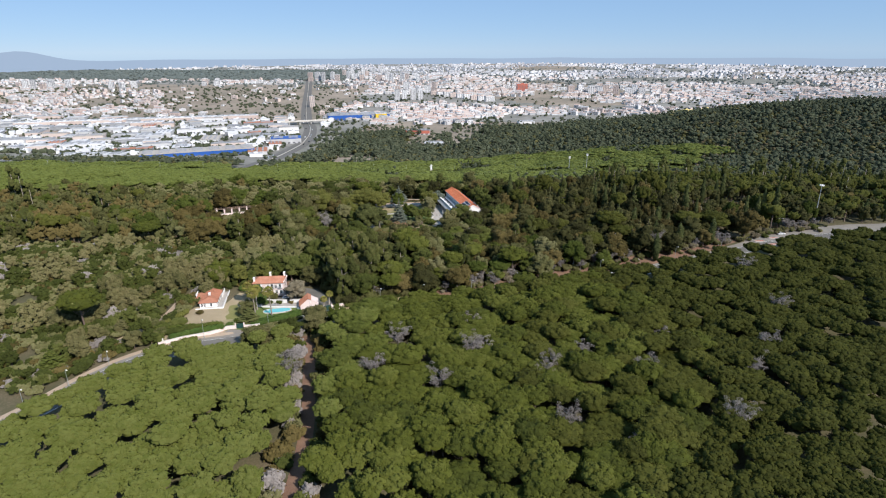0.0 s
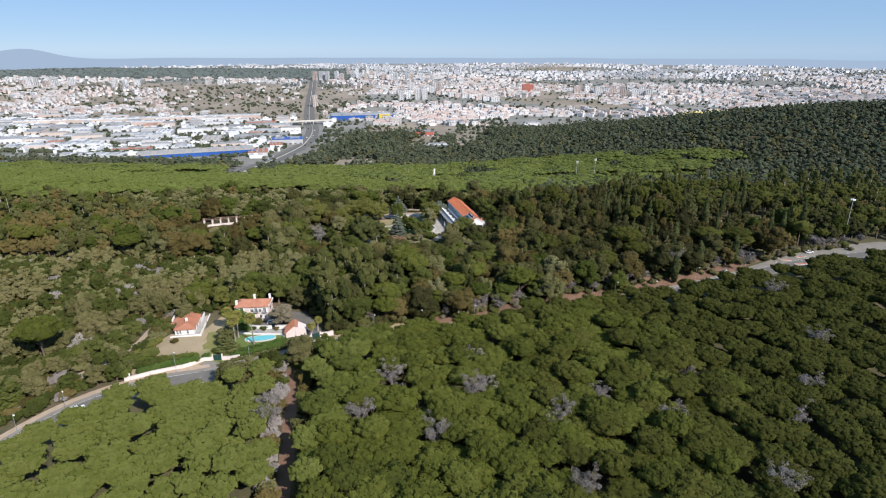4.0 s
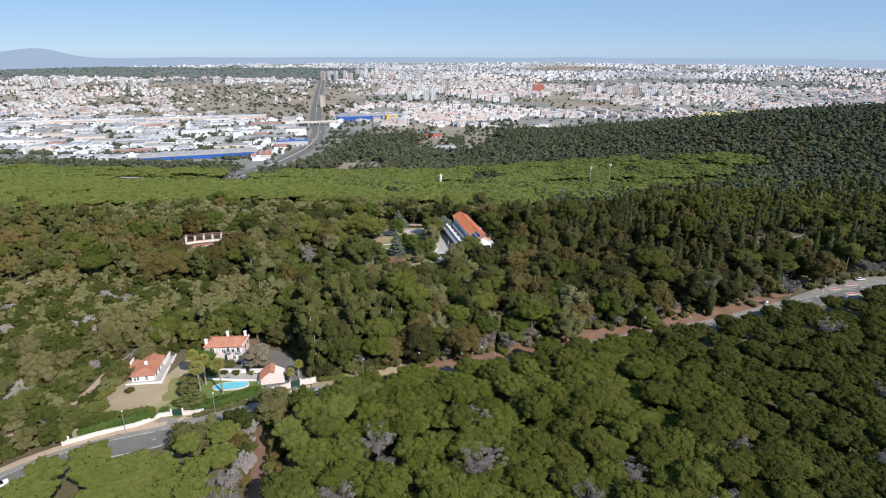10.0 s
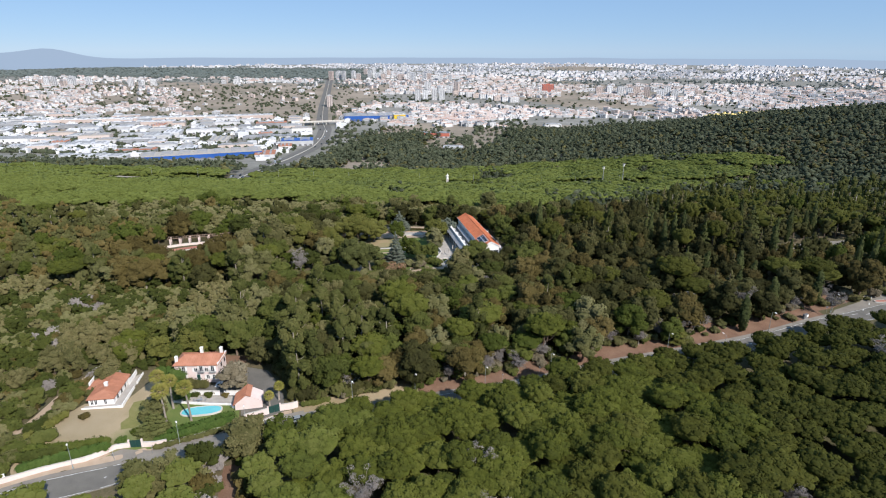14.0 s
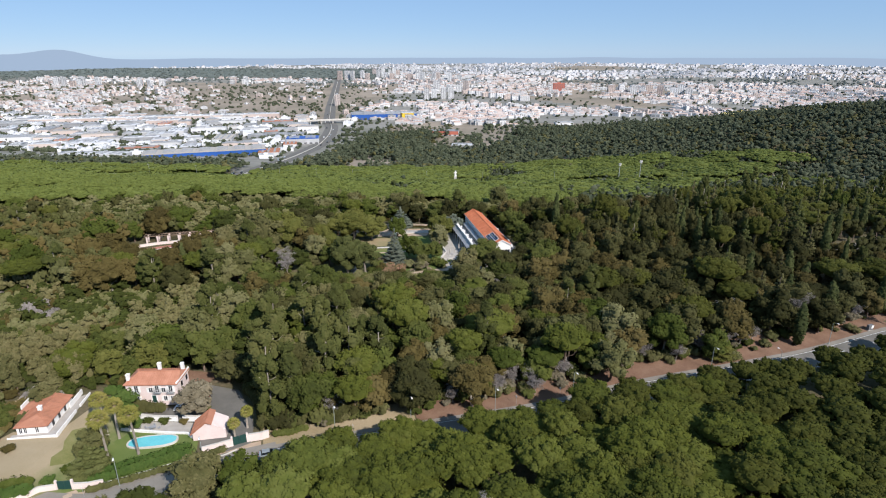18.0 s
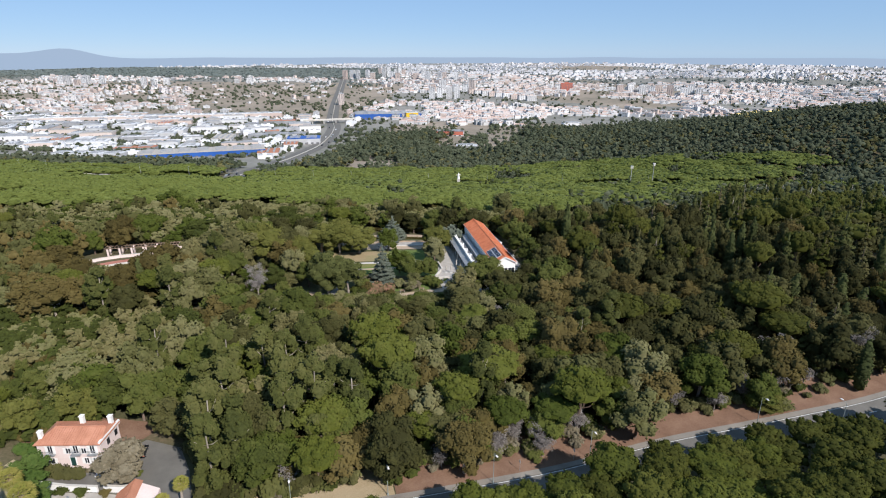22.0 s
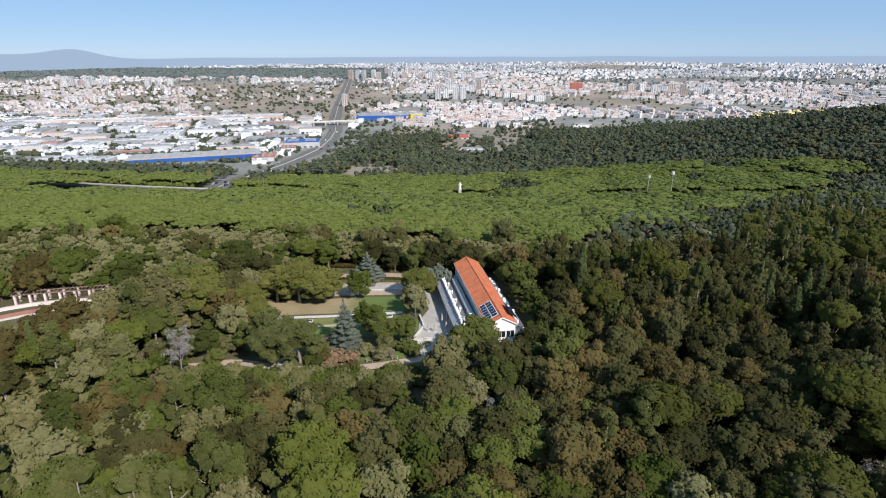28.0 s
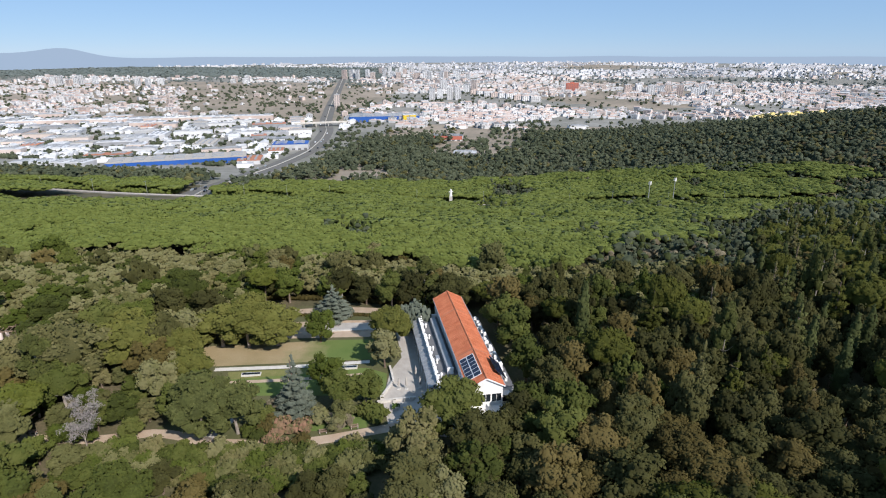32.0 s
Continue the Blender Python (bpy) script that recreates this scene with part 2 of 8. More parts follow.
    "yellow_grass": material("yellowed_grass", [(0.10, 0.115, 0.035), (0.155, 0.155, 0.05), (0.23, 0.205, 0.09)], rough=0.98, scale=0.3, fine=5, bump=0.3),
    "hall_blue": material("blue_cladding", [(0.02, 0.08, 0.30), (0.03, 0.11, 0.38)], rough=0.5, scale=0.02, fine=0.2),
    "hall_yellow": material("yellow_cladding", [(0.62, 0.42, 0.03), (0.72, 0.50, 0.05)], rough=0.5, scale=0.02, fine=0.2),
    "yellow_wall": material("pale_yellow_walls", [(0.66, 0.52, 0.18), (0.74, 0.62, 0.28)], rough=0.85, scale=0.02, fine=0.2),
    "red_wall": material("brick_red_walls", [(0.42, 0.12, 0.08), (0.50, 0.17, 0.12)], rough=0.85, scale=0.02, fine=0.2),
}



def half_dried(name, green, dry_tones, x_dry, x_green):
    """Grass that turns from dry to green across the lawn, with a ragged change."""
    m = M[green].copy()
    m.name = name
    nd, ln = m.node_tree.nodes, m.node_tree.links
    bsdf = nd["Principled BSDF"]
    ramp = bsdf.inputs["Base Color"].links[0].from_node
    dry = nd.new("ShaderNodeValToRGB")
    dry.color_ramp.elements.new(0.5)
    for e, p, tone in zip(dry.color_ramp.elements, (0.25, 0.5, 0.75), dry_tones):
        e.position, e.color = p, (*tone, 1)
    ln.new(ramp.inputs[0].links[0].from_socket, dry.inputs[0])
    geo = nd.new("ShaderNodeNewGeometry")
    sep = nd.new("ShaderNodeSeparateXYZ")
    ln.new(geo.outputs["Position"], sep.inputs[0])
    patchy = nd.new("ShaderNodeTexNoise")
    patchy.inputs["Scale"].default_value = 0.16
    patchy.inputs["Detail"].default_value = 5
    ln.new(geo.outputs["Position"], patchy.inputs["Vector"])
    shift = nd.new("ShaderNodeMath")
    shift.operation = 'MULTIPLY_ADD'
    shift.inputs[1].default_value = 22
    ln.new(patchy.outputs["Fac"], shift.inputs[0])
    ln.new(sep.outputs[0], shift.inputs[2])
    span = nd.new("ShaderNodeMapRange")
    span.inputs[1].default_value, span.inputs[2].default_value = x_dry + 11, x_green + 11
    ln.new(shift.outputs[0], span.inputs[0])
    mix = nd.new("ShaderNodeMix")
    mix.data_type = 'RGBA'
    ln.new(span.outputs[0], mix.inputs[0])
    ln.new(dry.outputs[0], mix.inputs[6])
    ln.new(ramp.outputs[0], mix.inputs[7])
    ln.new(mix.outputs[2], bsdf.inputs["Base Color"])
    return m


M["half_dry_lawn"] = half_dried("half_dry_lawn", "lawn", [(0.20, 0.165, 0.075), (0.29, 0.225, 0.125), (0.36, 0.29, 0.18)], -66, -57)
M["villa_lawn"] = half_dried("villa_dry_lawn", "lawn", [(0.235, 0.185, 0.105), (0.31, 0.245, 0.15), (0.385, 0.31, 0.205)], -103, -93)

# ---------------------------------------------------------------- mesh helpers


class Shape:
    """Collects vertices and faces of one mesh."""

    def __init__(self):
        self.v, self.f, self.mi, self.slot = [], [], [], 0

    def add(self, verts, faces):
        o = len(self.v)
        self.v.extend(tuple(p) for p in verts)
        self.f.extend(tuple(i + o for i in f) for f in faces)
        self.mi.extend([self.slot] * len(faces))
        return self

    def box(self, x0, x1, y0, y1, z0, z1):
        return self.add([(x, y, z) for z in (z0, z1) for y in (y0, y1) for x in (x0, x1)],
                        [(0, 2, 3, 1), (4, 5, 7, 6), (0, 1, 5, 4), (2, 6, 7, 3), (0, 4, 6, 2), (1, 3, 7, 5)])

    def chamfer_box(self, x0, x1, y0, y1, z0, z1, c):
        """A box whose upper edges are cut back by c."""
        p = [(x0, y0), (x1, y0), (x1, y1), (x0, y1)]
        q = [(x0 + c, y0 + c), (x1 - c, y0 + c), (x1 - c, y1 - c), (x0 + c, y1 - c)]
        return self.rings([[(x, y, z0) for x, y in p], [(x, y, z1 - c) for x, y in p], [(x, y, z1) for x, y in q]])

    def rings(self, rings, caps=True):
        n = len(rings[0])
        faces = []
        for k in range(len(rings) - 1):
            for i in range(n):
                j = (i + 1) % n
                faces.append((k * n + i, k * n + j, (k + 1) * n + j, (k + 1) * n + i))
        if caps:
            faces.append(tuple(reversed(range(n))))
            faces.append(tuple((len(rings) - 1) * n + i for i in range(n)))
        return self.add([p for r in rings for p in r], faces)

    def slab(self, outline, z0, z1):
        return self.rings([[(x, y, z0) for x, y in outline], [(x, y, z1) for x, y in outline]])

    def rod(self, a, b, r0, r1=None, n=6):
        a, b = Vector(a), Vector(b)
        r1 = r0 if r1 is None else r1
        d = (b - a).normalized()
        u = d.orthogonal().normalized()
        w = d.cross(u)
        ring = lambda c, r: [tuple(c + (u * math.cos(t) + w * math.sin(t)) * r) for t in (2 * math.pi * i / n for i in range(n))]
        return self.rings([ring(a, r0), ring(b, r1)])

    def sheet(self, a, b, c, d, thick):
        """A plank with the corners a to d on top."""
        a, b, c, d = map(Vector, (a, b, c, d))
        n = (b - a).cross(d - a).normalized() * thick
        if n.z < 0:
            n = -n
        return self.rings([[tuple(p - n) for p in (a, b, c, d)], [tuple(p) for p in (a, b, c, d)]])

    def turned(self, m):
        self.v = [tuple(m @ Vector(p)) for p in self.v]
        return self

    def mesh(self, name, *mats):
        me = bpy.data.meshes.new(name)
        me.from_pydata(self.v, [], self.f)
        for m in mats:
            me.materials.append(M[m] if isinstance(m, str) else m)
        if len(mats) > 1:
            me.polygons.foreach_set("material_index", self.mi)
        me.validate()
        me.update()
        return me


def fast_mesh(name, verts, tris, mats, index=None, normals=None):
    """A mesh of triangles from arrays."""
    me = bpy.data.meshes.new(name)
    verts, tris = np.asarray(verts, np.float32), np.asarray(tris, np.int32)
    me.vertices.add(len(verts))
    me.vertices.foreach_set("co", verts.ravel())
    me.loops.add(tris.size)
    me.loops.foreach_set("vertex_index", tris.ravel())
    me.polygons.add(len(tris))
    me.polygons.foreach_set("loop_start", np.arange(0, tris.size, 3, dtype=np.int32))
    me.polygons.foreach_set("loop_total", np.full(len(tris), 3, np.int32))
    for m in mats:
        me.materials.append(M[m])
    if index is not None:
        me.polygons.foreach_set("material_index", np.asarray(index, np.int32))
    if normals is not None:
        soft = me.attributes.new("custom_normal", 'FLOAT_VECTOR', 'POINT')
        soft.data.foreach_set("vector", np.asarray(normals, np.float32).ravel())
    me.update()
    return me


def thing(name, at=(0, 0, 0), turn=0.0, label="", category="", group="", kind=""):
    ob = new(name)
    ob.matrix_basis = pose(*at, 0, 0, turn)
    ob.empty_display_size = 0.3
    return tagged(ob, label, category, group, kind)


def part(name, shape, mat, parent=None, label="", at=None):
    """One mesh object under a thing or a part."""
    data = shape.mesh(name, *(mat if isinstance(mat, tuple) else (mat,))) if isinstance(shape, Shape) else shape
    ob = new(name, data)
    ob.parent = parent
    if at is not None:
        ob.location = at
    return tagged(ob, label)


def smooth_faces(ob):
    ob.data.polygons.foreach_set("use_smooth", [True] * len(ob.data.polygons))
    return ob


# ---------------------------------------------------------------- lie of the land
ROAD = [(-170, 60), (-140, 95), (-129.5, 116.7), (-124, 132.5), (-117, 142.5), (-107.5, 150.5), (-98, 157.5), (-89, 164.5), (-75, 177), (-57, 187.3), (-47, 192),
        (-24, 203.3), (4, 215.6), (14.7, 221), (24, 227), (33, 231.3), (45, 236.6), (55, 240.6), (66, 246.2), (77, 250.8), (89, 257), (106, 267.3), (119, 273.8), (132, 279.5), (146, 287), (160, 292.5), (190, 301), (240, 309)]
PROFILE = [(-400, -6), (0, -3), (120, -1), (225, -1), (262, 1.5), (300, 5.5), (350, 7), (400, 3), (500, -17), (650, -45), (760, -61),
           (1000, -78), (1500, -75), (2300, -57), (2900, -42), (3500, -28), (4200, -10), (4750, 6), (4950, 8)]


def height(x, y):
    x, y = np.asarray(x, float), np.asarray(y, float)
    py, pz = zip(*PROFILE)
    w = 18 + 0.04 * np.maximum(y, 0)
    z = sum(np.interp(y + k * w, py, pz) for k in (-1.5, -1, -0.5, 0, 0.5, 1, 1.5)) / 7
    z = z + 2.9 / (1 + np.exp(np.clip((x + 99) / 3.5, -40, 40))) * np.exp(-((y - 195) / 62) ** 4)
    rx, ry = zip(*ROAD)
    dip = np.interp(x, [-48, -22, 13, 52, 100, 140, 190], [0, 1.2, 1.8, 1.8, 2.6, 1.6, 0])
    z = z - dip * np.exp(-((y - np.interp(x, rx, ry)) / 24) ** 2)
    return z + 90 / (1 + np.exp(np.clip(-(x - 270) / 130, -40, 40))) * np.exp(-((y - 1080) / 260) ** 2)


def ground(x, y):
    return float(height(x, y))


def steps(*runs):
    out = []
    for a, b, s in runs:
        out += list(np.arange(a, b, s))
    return np.array(out + [runs[-1][1]])


gx = steps((-4900, -1500, 100), (-1500, -420, 27), (-420, -132, 7), (-132, -60, 2.4), (-60, 420, 7), (420, 1500, 27), (1500, 4900, 100))
gy = steps((-600, 40, 32), (40, 130, 5), (130, 215, 2.5), (215, 460, 5), (460, 1300, 12), (1300, 4920, 60))
GX, GY = np.meshgrid(gx, gy)
GZ = height(GX, GY)
nx, ny = len(gx), len(gy)
idx = np.arange(nx * ny).reshape(ny, nx)
a, b, c, d = idx[:-1, :-1].ravel(), idx[:-1, 1:].ravel(), idx[1:, 1:].ravel(), idx[1:, :-1].ravel()
cy = (GY[:-1, :-1] + GY[1:, 1:]).ravel() / 2
cx = (GX[:-1, :-1] + GX[1:, 1:]).ravel() / 2
slot = np.where(cy < 760, 0, np.where((cx > 60) & (cy < 1400), 0, np.where((cx > -330) & (cy < 1470), 1, np.where(((cx < -480 - 0.1 * (cy - 1500)) & (cy > 1480) & (cy < 2700)) | (np.sin(cx * 0.004 + 1.0) + np.sin(cy * 0.0031 + cx * 0.002) > 0.9), 1, 2))))
gm = fast_mesh("ground", np.stack([GX.ravel(), GY.ravel(), GZ.ravel()], 1), np.concatenate([np.stack([a, b, c], 1), np.stack([a, c, d], 1)]),
               ["earth", "plain", "town_ground"], np.concatenate([slot, slot]))
gob = tagged(new("ground", gm), "reddish forest floor falling to a dry built-up plain", "ground", kind="structure")
gob.data.polygons.foreach_set("use_smooth", [True] * len(gob.data.polygons))


def strip(line, half_left, half_right, lift, name, mat, thick=0.0, step=4.0):
    """A band laid on the ground along a line, from half_left to half_right of it (to the right positive)."""
    pts = [Vector((*p, 0)) for p in line]
    dense = []
    for p, q in zip(pts, pts[1:]):
        k = max(1, int((q - p).length / step))
        dense += [p.lerp(q, i / k) for i in range(k)]
    dense.append(pts[-1])
    for _ in range(4):
        dense = [dense[0]] + [(dense[i - 1] + dense[i] * 2 + dense[i + 1]) / 4 for i in range(1, len(dense) - 1)] + [dense[-1]]
    s = Shape()
    cols = max(2, int(abs(half_right - half_left) / 1.3) + 1)
    for i, p in enumerate(dense):
        d = (dense[min(i + 1, len(dense) - 1)] - dense[max(i - 1, 0)]).normalized()
        n = Vector((d.y, -d.x, 0))
        for k in range(cols):
            q = p + n * (half_left + (half_right - half_left) * k / (cols - 1))
            s.v.append((q.x, q.y, ground(q.x, q.y) + lift))
    n = len(dense)
    for i in range(n - 1):
        for k in range(cols - 1):
            o = i * cols + k
            s.f.append((o, o + 1, o + cols + 1, o + cols))
    if thick:
        o = len(s.v)
        for i in range(n):
            for k in (0, cols - 1):
                x, y, z = s.v[i * cols + k]
                s.v.append((x, y, z - thick))
        for i in range(n - 1):
            a, b = i * cols, (i + 1) * cols
            s.f.append((a, b, o + 2 * i + 2, o + 2 * i))
            s.f.append((a + cols - 1, o + 2 * i + 1, o + 2 * i + 3, b + cols - 1))
    s.mi = [0] * len(s.f)
    return new(name, s.mesh(name, mat)), dense


def patch(outline, lift, name, mat, cell=3.0):
    """A sheet laid on the ground inside an outline."""
    bm = bmesh.new()
    bm.faces.new([bm.verts.new((x, y, 0)) for x, y in outline])
    xs, ys = [p[0] for p in outline], [p[1] for p in outline]
    for axis, lo, hi in ((0, min(xs), max(xs)), (1, min(ys), max(ys))):
        t = lo + cell
        while t < hi:
            co, no = ((t, 0, 0), (1, 0, 0)) if axis == 0 else ((0, t, 0), (0, 1, 0))
            bmesh.ops.bisect_plane(bm, geom=bm.verts[:] + bm.edges[:] + bm.faces[:], plane_co=co, plane_no=no)
            t += cell
    for v in bm.verts:
        v.co.z = ground(v.co.x, v.co.y) + lift
    me = bpy.data.meshes.new(name)
    bm.to_mesh(me)
    bm.free()
    me.materials.append(M[mat])
    ob = new(name, me)
    if me.polygons and me.polygons[0].normal.z < 0:
        me.flip_normals()
    return ob


def inside(x, y, outline):
    hit = np.zeros(np.shape(x), bool)
    for (ax, ay), (bx, by) in zip(outline, outline[1:] + outline[:1]):
        if ay != by:
            hit ^= ((ay > y) != (by > y)) & (x < (bx - ax) * (y - ay) / (by - ay) + ax)
    return hit


def off_line(x, y, line):
    """Signed distance from a line that runs from the left to the right: positive beyond it, negative on the camera's side."""
    best, side = np.full(np.shape(x), 1e9), np.zeros(np.shape(x))
    for (ax, ay), (bx, by) in zip(line, line[1:]):
        dx, dy = bx - ax, by - ay
        t = np.clip(((x - ax) * dx + (y - ay) * dy) / (dx * dx + dy * dy), 0, 1)
        px, py = x - ax - t * dx, y - ay - t * dy
        dist = np.hypot(px, py)
        near = dist < best
        best = np.where(near, dist, best)
        side = np.where(near, np.sign(dx * py - dy * px), side)
    return best * side


# ---------------------------------------------------------------- trees
bm0 = bmesh.new()
bmesh.ops.create_icosphere(bm0, subdivisions=1, radius=1)
ICO_A = (np.array([v.co for v in bm0.verts]), np.array([[v.index for v in f.verts] for f in bm0.faces]))
bm0.free()
bm0 = bmesh.new()
bmesh.ops.create_icosphere(bm0, subdivisions=2, radius=1)
ICO_B = (np.array([v.co for v in bm0.verts]), np.array([[v.index for v in f.verts] for f in bm0.faces]))
bm0.free()


def unit(a):
    return a / (np.linalg.norm(a, axis=1)[:, None] + 1e-9)


OCTA = (np.array([(1, 0, 0), (0, 1, 0), (-1, 0, 0), (0, -1, 0), (0, 0, 1), (0, 0, -1)], float), np.array([(0, 1, 4), (1, 2, 4), (2, 3, 4), (3, 0, 4), (1, 0, 5), (2, 1, 5), (3, 2, 5), (0, 3, 5)]))


def foliage(clumps, rng, leaves, size, fine, ragged=0.22, flat=0.0, core=0.9, rough=0.22, puffs=0.0, puff_size=0.4):
    """Clumps (x, y, z, radius, height radius) as ragged bodies set with leafy puffs and small leaf sprays, and soft normals for all."""
    V, T, N, o = [], [], [], 0
    mid = np.mean([c[:3] for c in clumps], axis=0) - (0, 0, 1.5)
    for x, y, z, r, rz in clumps:
        base, faces = ICO_B if fine or r > 2.7 else ICO_A
        rag = ragged * (0.5 if r > 2.7 else 1.0)
        k = rng.uniform(1 - rag, 1 + rag, len(base))[:, None] * (core + 0.08 * (r > 2.7))
        pts = base * (r, r, rz) * k + (x, y, z)
        V.append(pts)
        N.append(unit(unit(base / (r, r, rz)) + 0.5 * unit(pts - mid) + rng.normal(scale=rough, size=base.shape)))
        T.append(faces + o)
        o += len(base)
        if puffs:
            n = max(3, int(puffs * r * (r + rz) / 2 / (puff_size * puff_size)))
            d = rng.normal(size=(n, 3))
            d[:, 2] = np.where(d[:, 2] < -0.35 * np.abs(rng.normal(size=n)), -d[:, 2], d[:, 2])
            d = unit(d)
            c = d * (r, r, rz) * rng.uniform(0.72, 1.02, n)[:, None] + (x, y, z)
            s = puff_size * rng.uniform(0.6, 1.3, n)
            u = unit(np.cross(d, rng.normal(size=(n, 3))))
            w = np.cross(d, u)
            ob, of = OCTA
            arm = (u[:, None] * ob[None, :, 0:1] + w[:, None] * ob[None, :, 1:2] + d[:, None] * ob[None, :, 2:3] * 0.8) * rng.uniform(0.75, 1.25, (n, 6))[..., None]
            V.append((c[:, None] + arm * s[:, None, None]).reshape(-1, 3))
            lobe = unit(d / (r, r, rz)) + 0.45 * unit(c - mid)
            N.append(unit((1.5 * arm + lobe[:, None]).reshape(-1, 3)))
            T.append((of[None] + 6 * np.arange(n)[:, None, None]).reshape(-1, 3) + o)
            o += 6 * n
        if not leaves:
            continue
        n = max(2, int(leaves * (r / 1.6) ** 1.5 * (1.35 if r > 2.7 else 1.0)))
        d = rng.normal(size=(n, 3))
        d[:, 2] = np.where(d[:, 2] < -0.3 * np.abs(rng.normal(size=n)), -d[:, 2], d[:, 2])
        d = unit(d)
        c = d * (r, r, rz) * rng.uniform(0.74, 1.14, n)[:, None] + (x, y, z)
        up = d + rng.normal(scale=0.8, size=(n, 3))
        up[:, 2] += flat
        up = unit(up)
        up *= np.where(np.sum(up * d, axis=1) < 0, -1.0, 1.0)[:, None]
        u = unit(np.cross(up, rng.normal(size=(n, 3))))
        w = np.cross(up, u)
        s = rng.uniform(0.6, 1.3, n)[:, None] * size
        V.append(np.stack([c + u * s, c - u * s * 0.5 + w * s * 0.8, c - u * s * 0.5 - w * s * 0.8], 1).reshape(-1, 3))
        N.append(np.repeat(unit(unit(d / (r, r, rz)) + 0.75 * up + 0.6 * unit(c - mid)), 3, axis=0))
        T.append(np.arange(3 * n).reshape(-1, 3) + o)
        o += 3 * n
    return np.concatenate(V), np.concatenate(T), np.concatenate(N)


def clumps_pine(rng, n):
    """A flat-bottomed dome with a knobbly rim and top."""
    R = rng.uniform(3.7, 4.3)
    out = [(0, 0, 7.45, R, rng.uniform(1.6, 1.9))]
    for i in range(n - 1):
        u = (i + 0.5) / (n - 1)
        t = 2.4 * i + rng.uniform(-0.25, 0.25)
        q = R * (0.12 + 0.84 * math.sqrt(u))
        out.append((q * math.cos(t), q * math.sin(t), 7.35 + 1.5 * (1 - u) ** 0.6 + rng.uniform(-0.2, 0.3), rng.uniform(0.95, 1.35), rng.uniform(0.7, 0.95)))
    return out


def clumps_belt(rng, n):
    """A lumpy, closed umbrella crown of a few big boughs."""
    out = [(rng.uniform(-.4, .4), rng.uniform(-.4, .4), rng.uniform(7.8, 8.2), 2.7, 1.5)]
    for i in range(n - 1):
        t = 2 * math.pi * (i + rng.uniform(-.25, .25)) / (n - 1)
        q = rng.uniform(2.1, 2.9)
        out.append((q * math.cos(t), q * math.sin(t), rng.uniform(7.3, 7.8), rng.uniform(1.8, 2.3), rng.uniform(1.1, 1.4)))
    return out


def clumps_oak(rng, n):
    out = [(0, 0, 4.6, 2.5, 2.6)]
    for i in range(n - 1):
        t, e = (i + rng.uniform(-.4, .4)) * 2.4, math.asin(min(1, max(-1, -0.75 + 1.7 * (i + 0.5) / (n - 1))))
        q = rng.uniform(1.9, 3.1)
        out.append((q * math.cos(t) * math.cos(e), q * math.sin(t) * math.cos(e), 4.7 + 2.9 * math.sin(e), rng.uniform(0.9, 1.8), rng.uniform(0.9, 1.5)))
    return out


def clumps_gum(rng, n):
    out = []
    for i in range(n):
        z = 0.6 + 17.4 * (i + rng.uniform(0, 1)) / n
        q = (4.0 * math.sin(math.pi * min(1, (z + 0.5) / 19.5)) ** 0.8) * rng.uniform(0.25, 1.0)
        t = rng.uniform(0, 2 * math.pi)
        out.append((q * math.cos(t), q * math.sin(t), z, rng.uniform(1.1, 1.8), rng.uniform(1.2, 2.0)))
    return out


def clumps_plane(rng, n):
    out = [(0, 0, 7, 4.0, 3.2)]
    for i in range(n - 1):
        t, e = rng.uniform(0, 2 * math.pi), math.asin(rng.uniform(-0.8, 1))
        out.append((4.3 * math.cos(t) * math.cos(e), 4.3 * math.sin(t) * math.cos(e), 6.2 + 4.2 * math.sin(e), rng.uniform(1.3, 2.0), rng.uniform(1.1, 1.7)))
    return out


def clumps_cypress(rng, n):
    return [(rng.uniform(-.2, .2), rng.uniform(-.2, .2), 1.2 + 9.5 * i / n, 1.25 * math.sin(math.pi * min(1, 0.25 + 0.75 * i / n)) ** 0.8 + 0.18, 1.3) for i in range(n)]


def clumps_cedar(rng, n):
    """Tiers of drooping boughs on a cone."""
    out = []
    tiers = 8
    for k in range(tiers):
        z = 2.2 + 13.0 * (k / tiers)
        R = 5.2 * (1 - k / tiers) ** 0.85 + 0.3
        m = max(3, int(n / tiers * (1.7 - 1.3 * k / tiers)))
        for i in range(m):
            t = 2 * math.pi * (i + 0.5 * (k % 2) + rng.uniform(-.2, .2)) / m
            q = R * rng.uniform(0.62, 0.95)
            out.append((q * math.cos(t), q * math.sin(t), z - 0.12 * q + rng.uniform(-.3, .3), max(0.5, R * 0.36), 0.5))
        out.append((0, 0, z, R * 0.55, 0.9))
    out.append((0, 0, 15.2, 0.45, 1.3))
    return out


def clumps_bush(rng, n):
    return [(0, 0, 0.9, 1.5, 1.2)] + [(1.2 * math.cos(t), 1.2 * math.sin(t), 0.7 + rng.uniform(0, .6), rng.uniform(.7, 1.1), rng.uniform(.6, 1.0))
                                      for t in (2 * math.pi * (i + rng.uniform(-.3, .3)) / max(1, n - 1) for i in range(n - 1))]


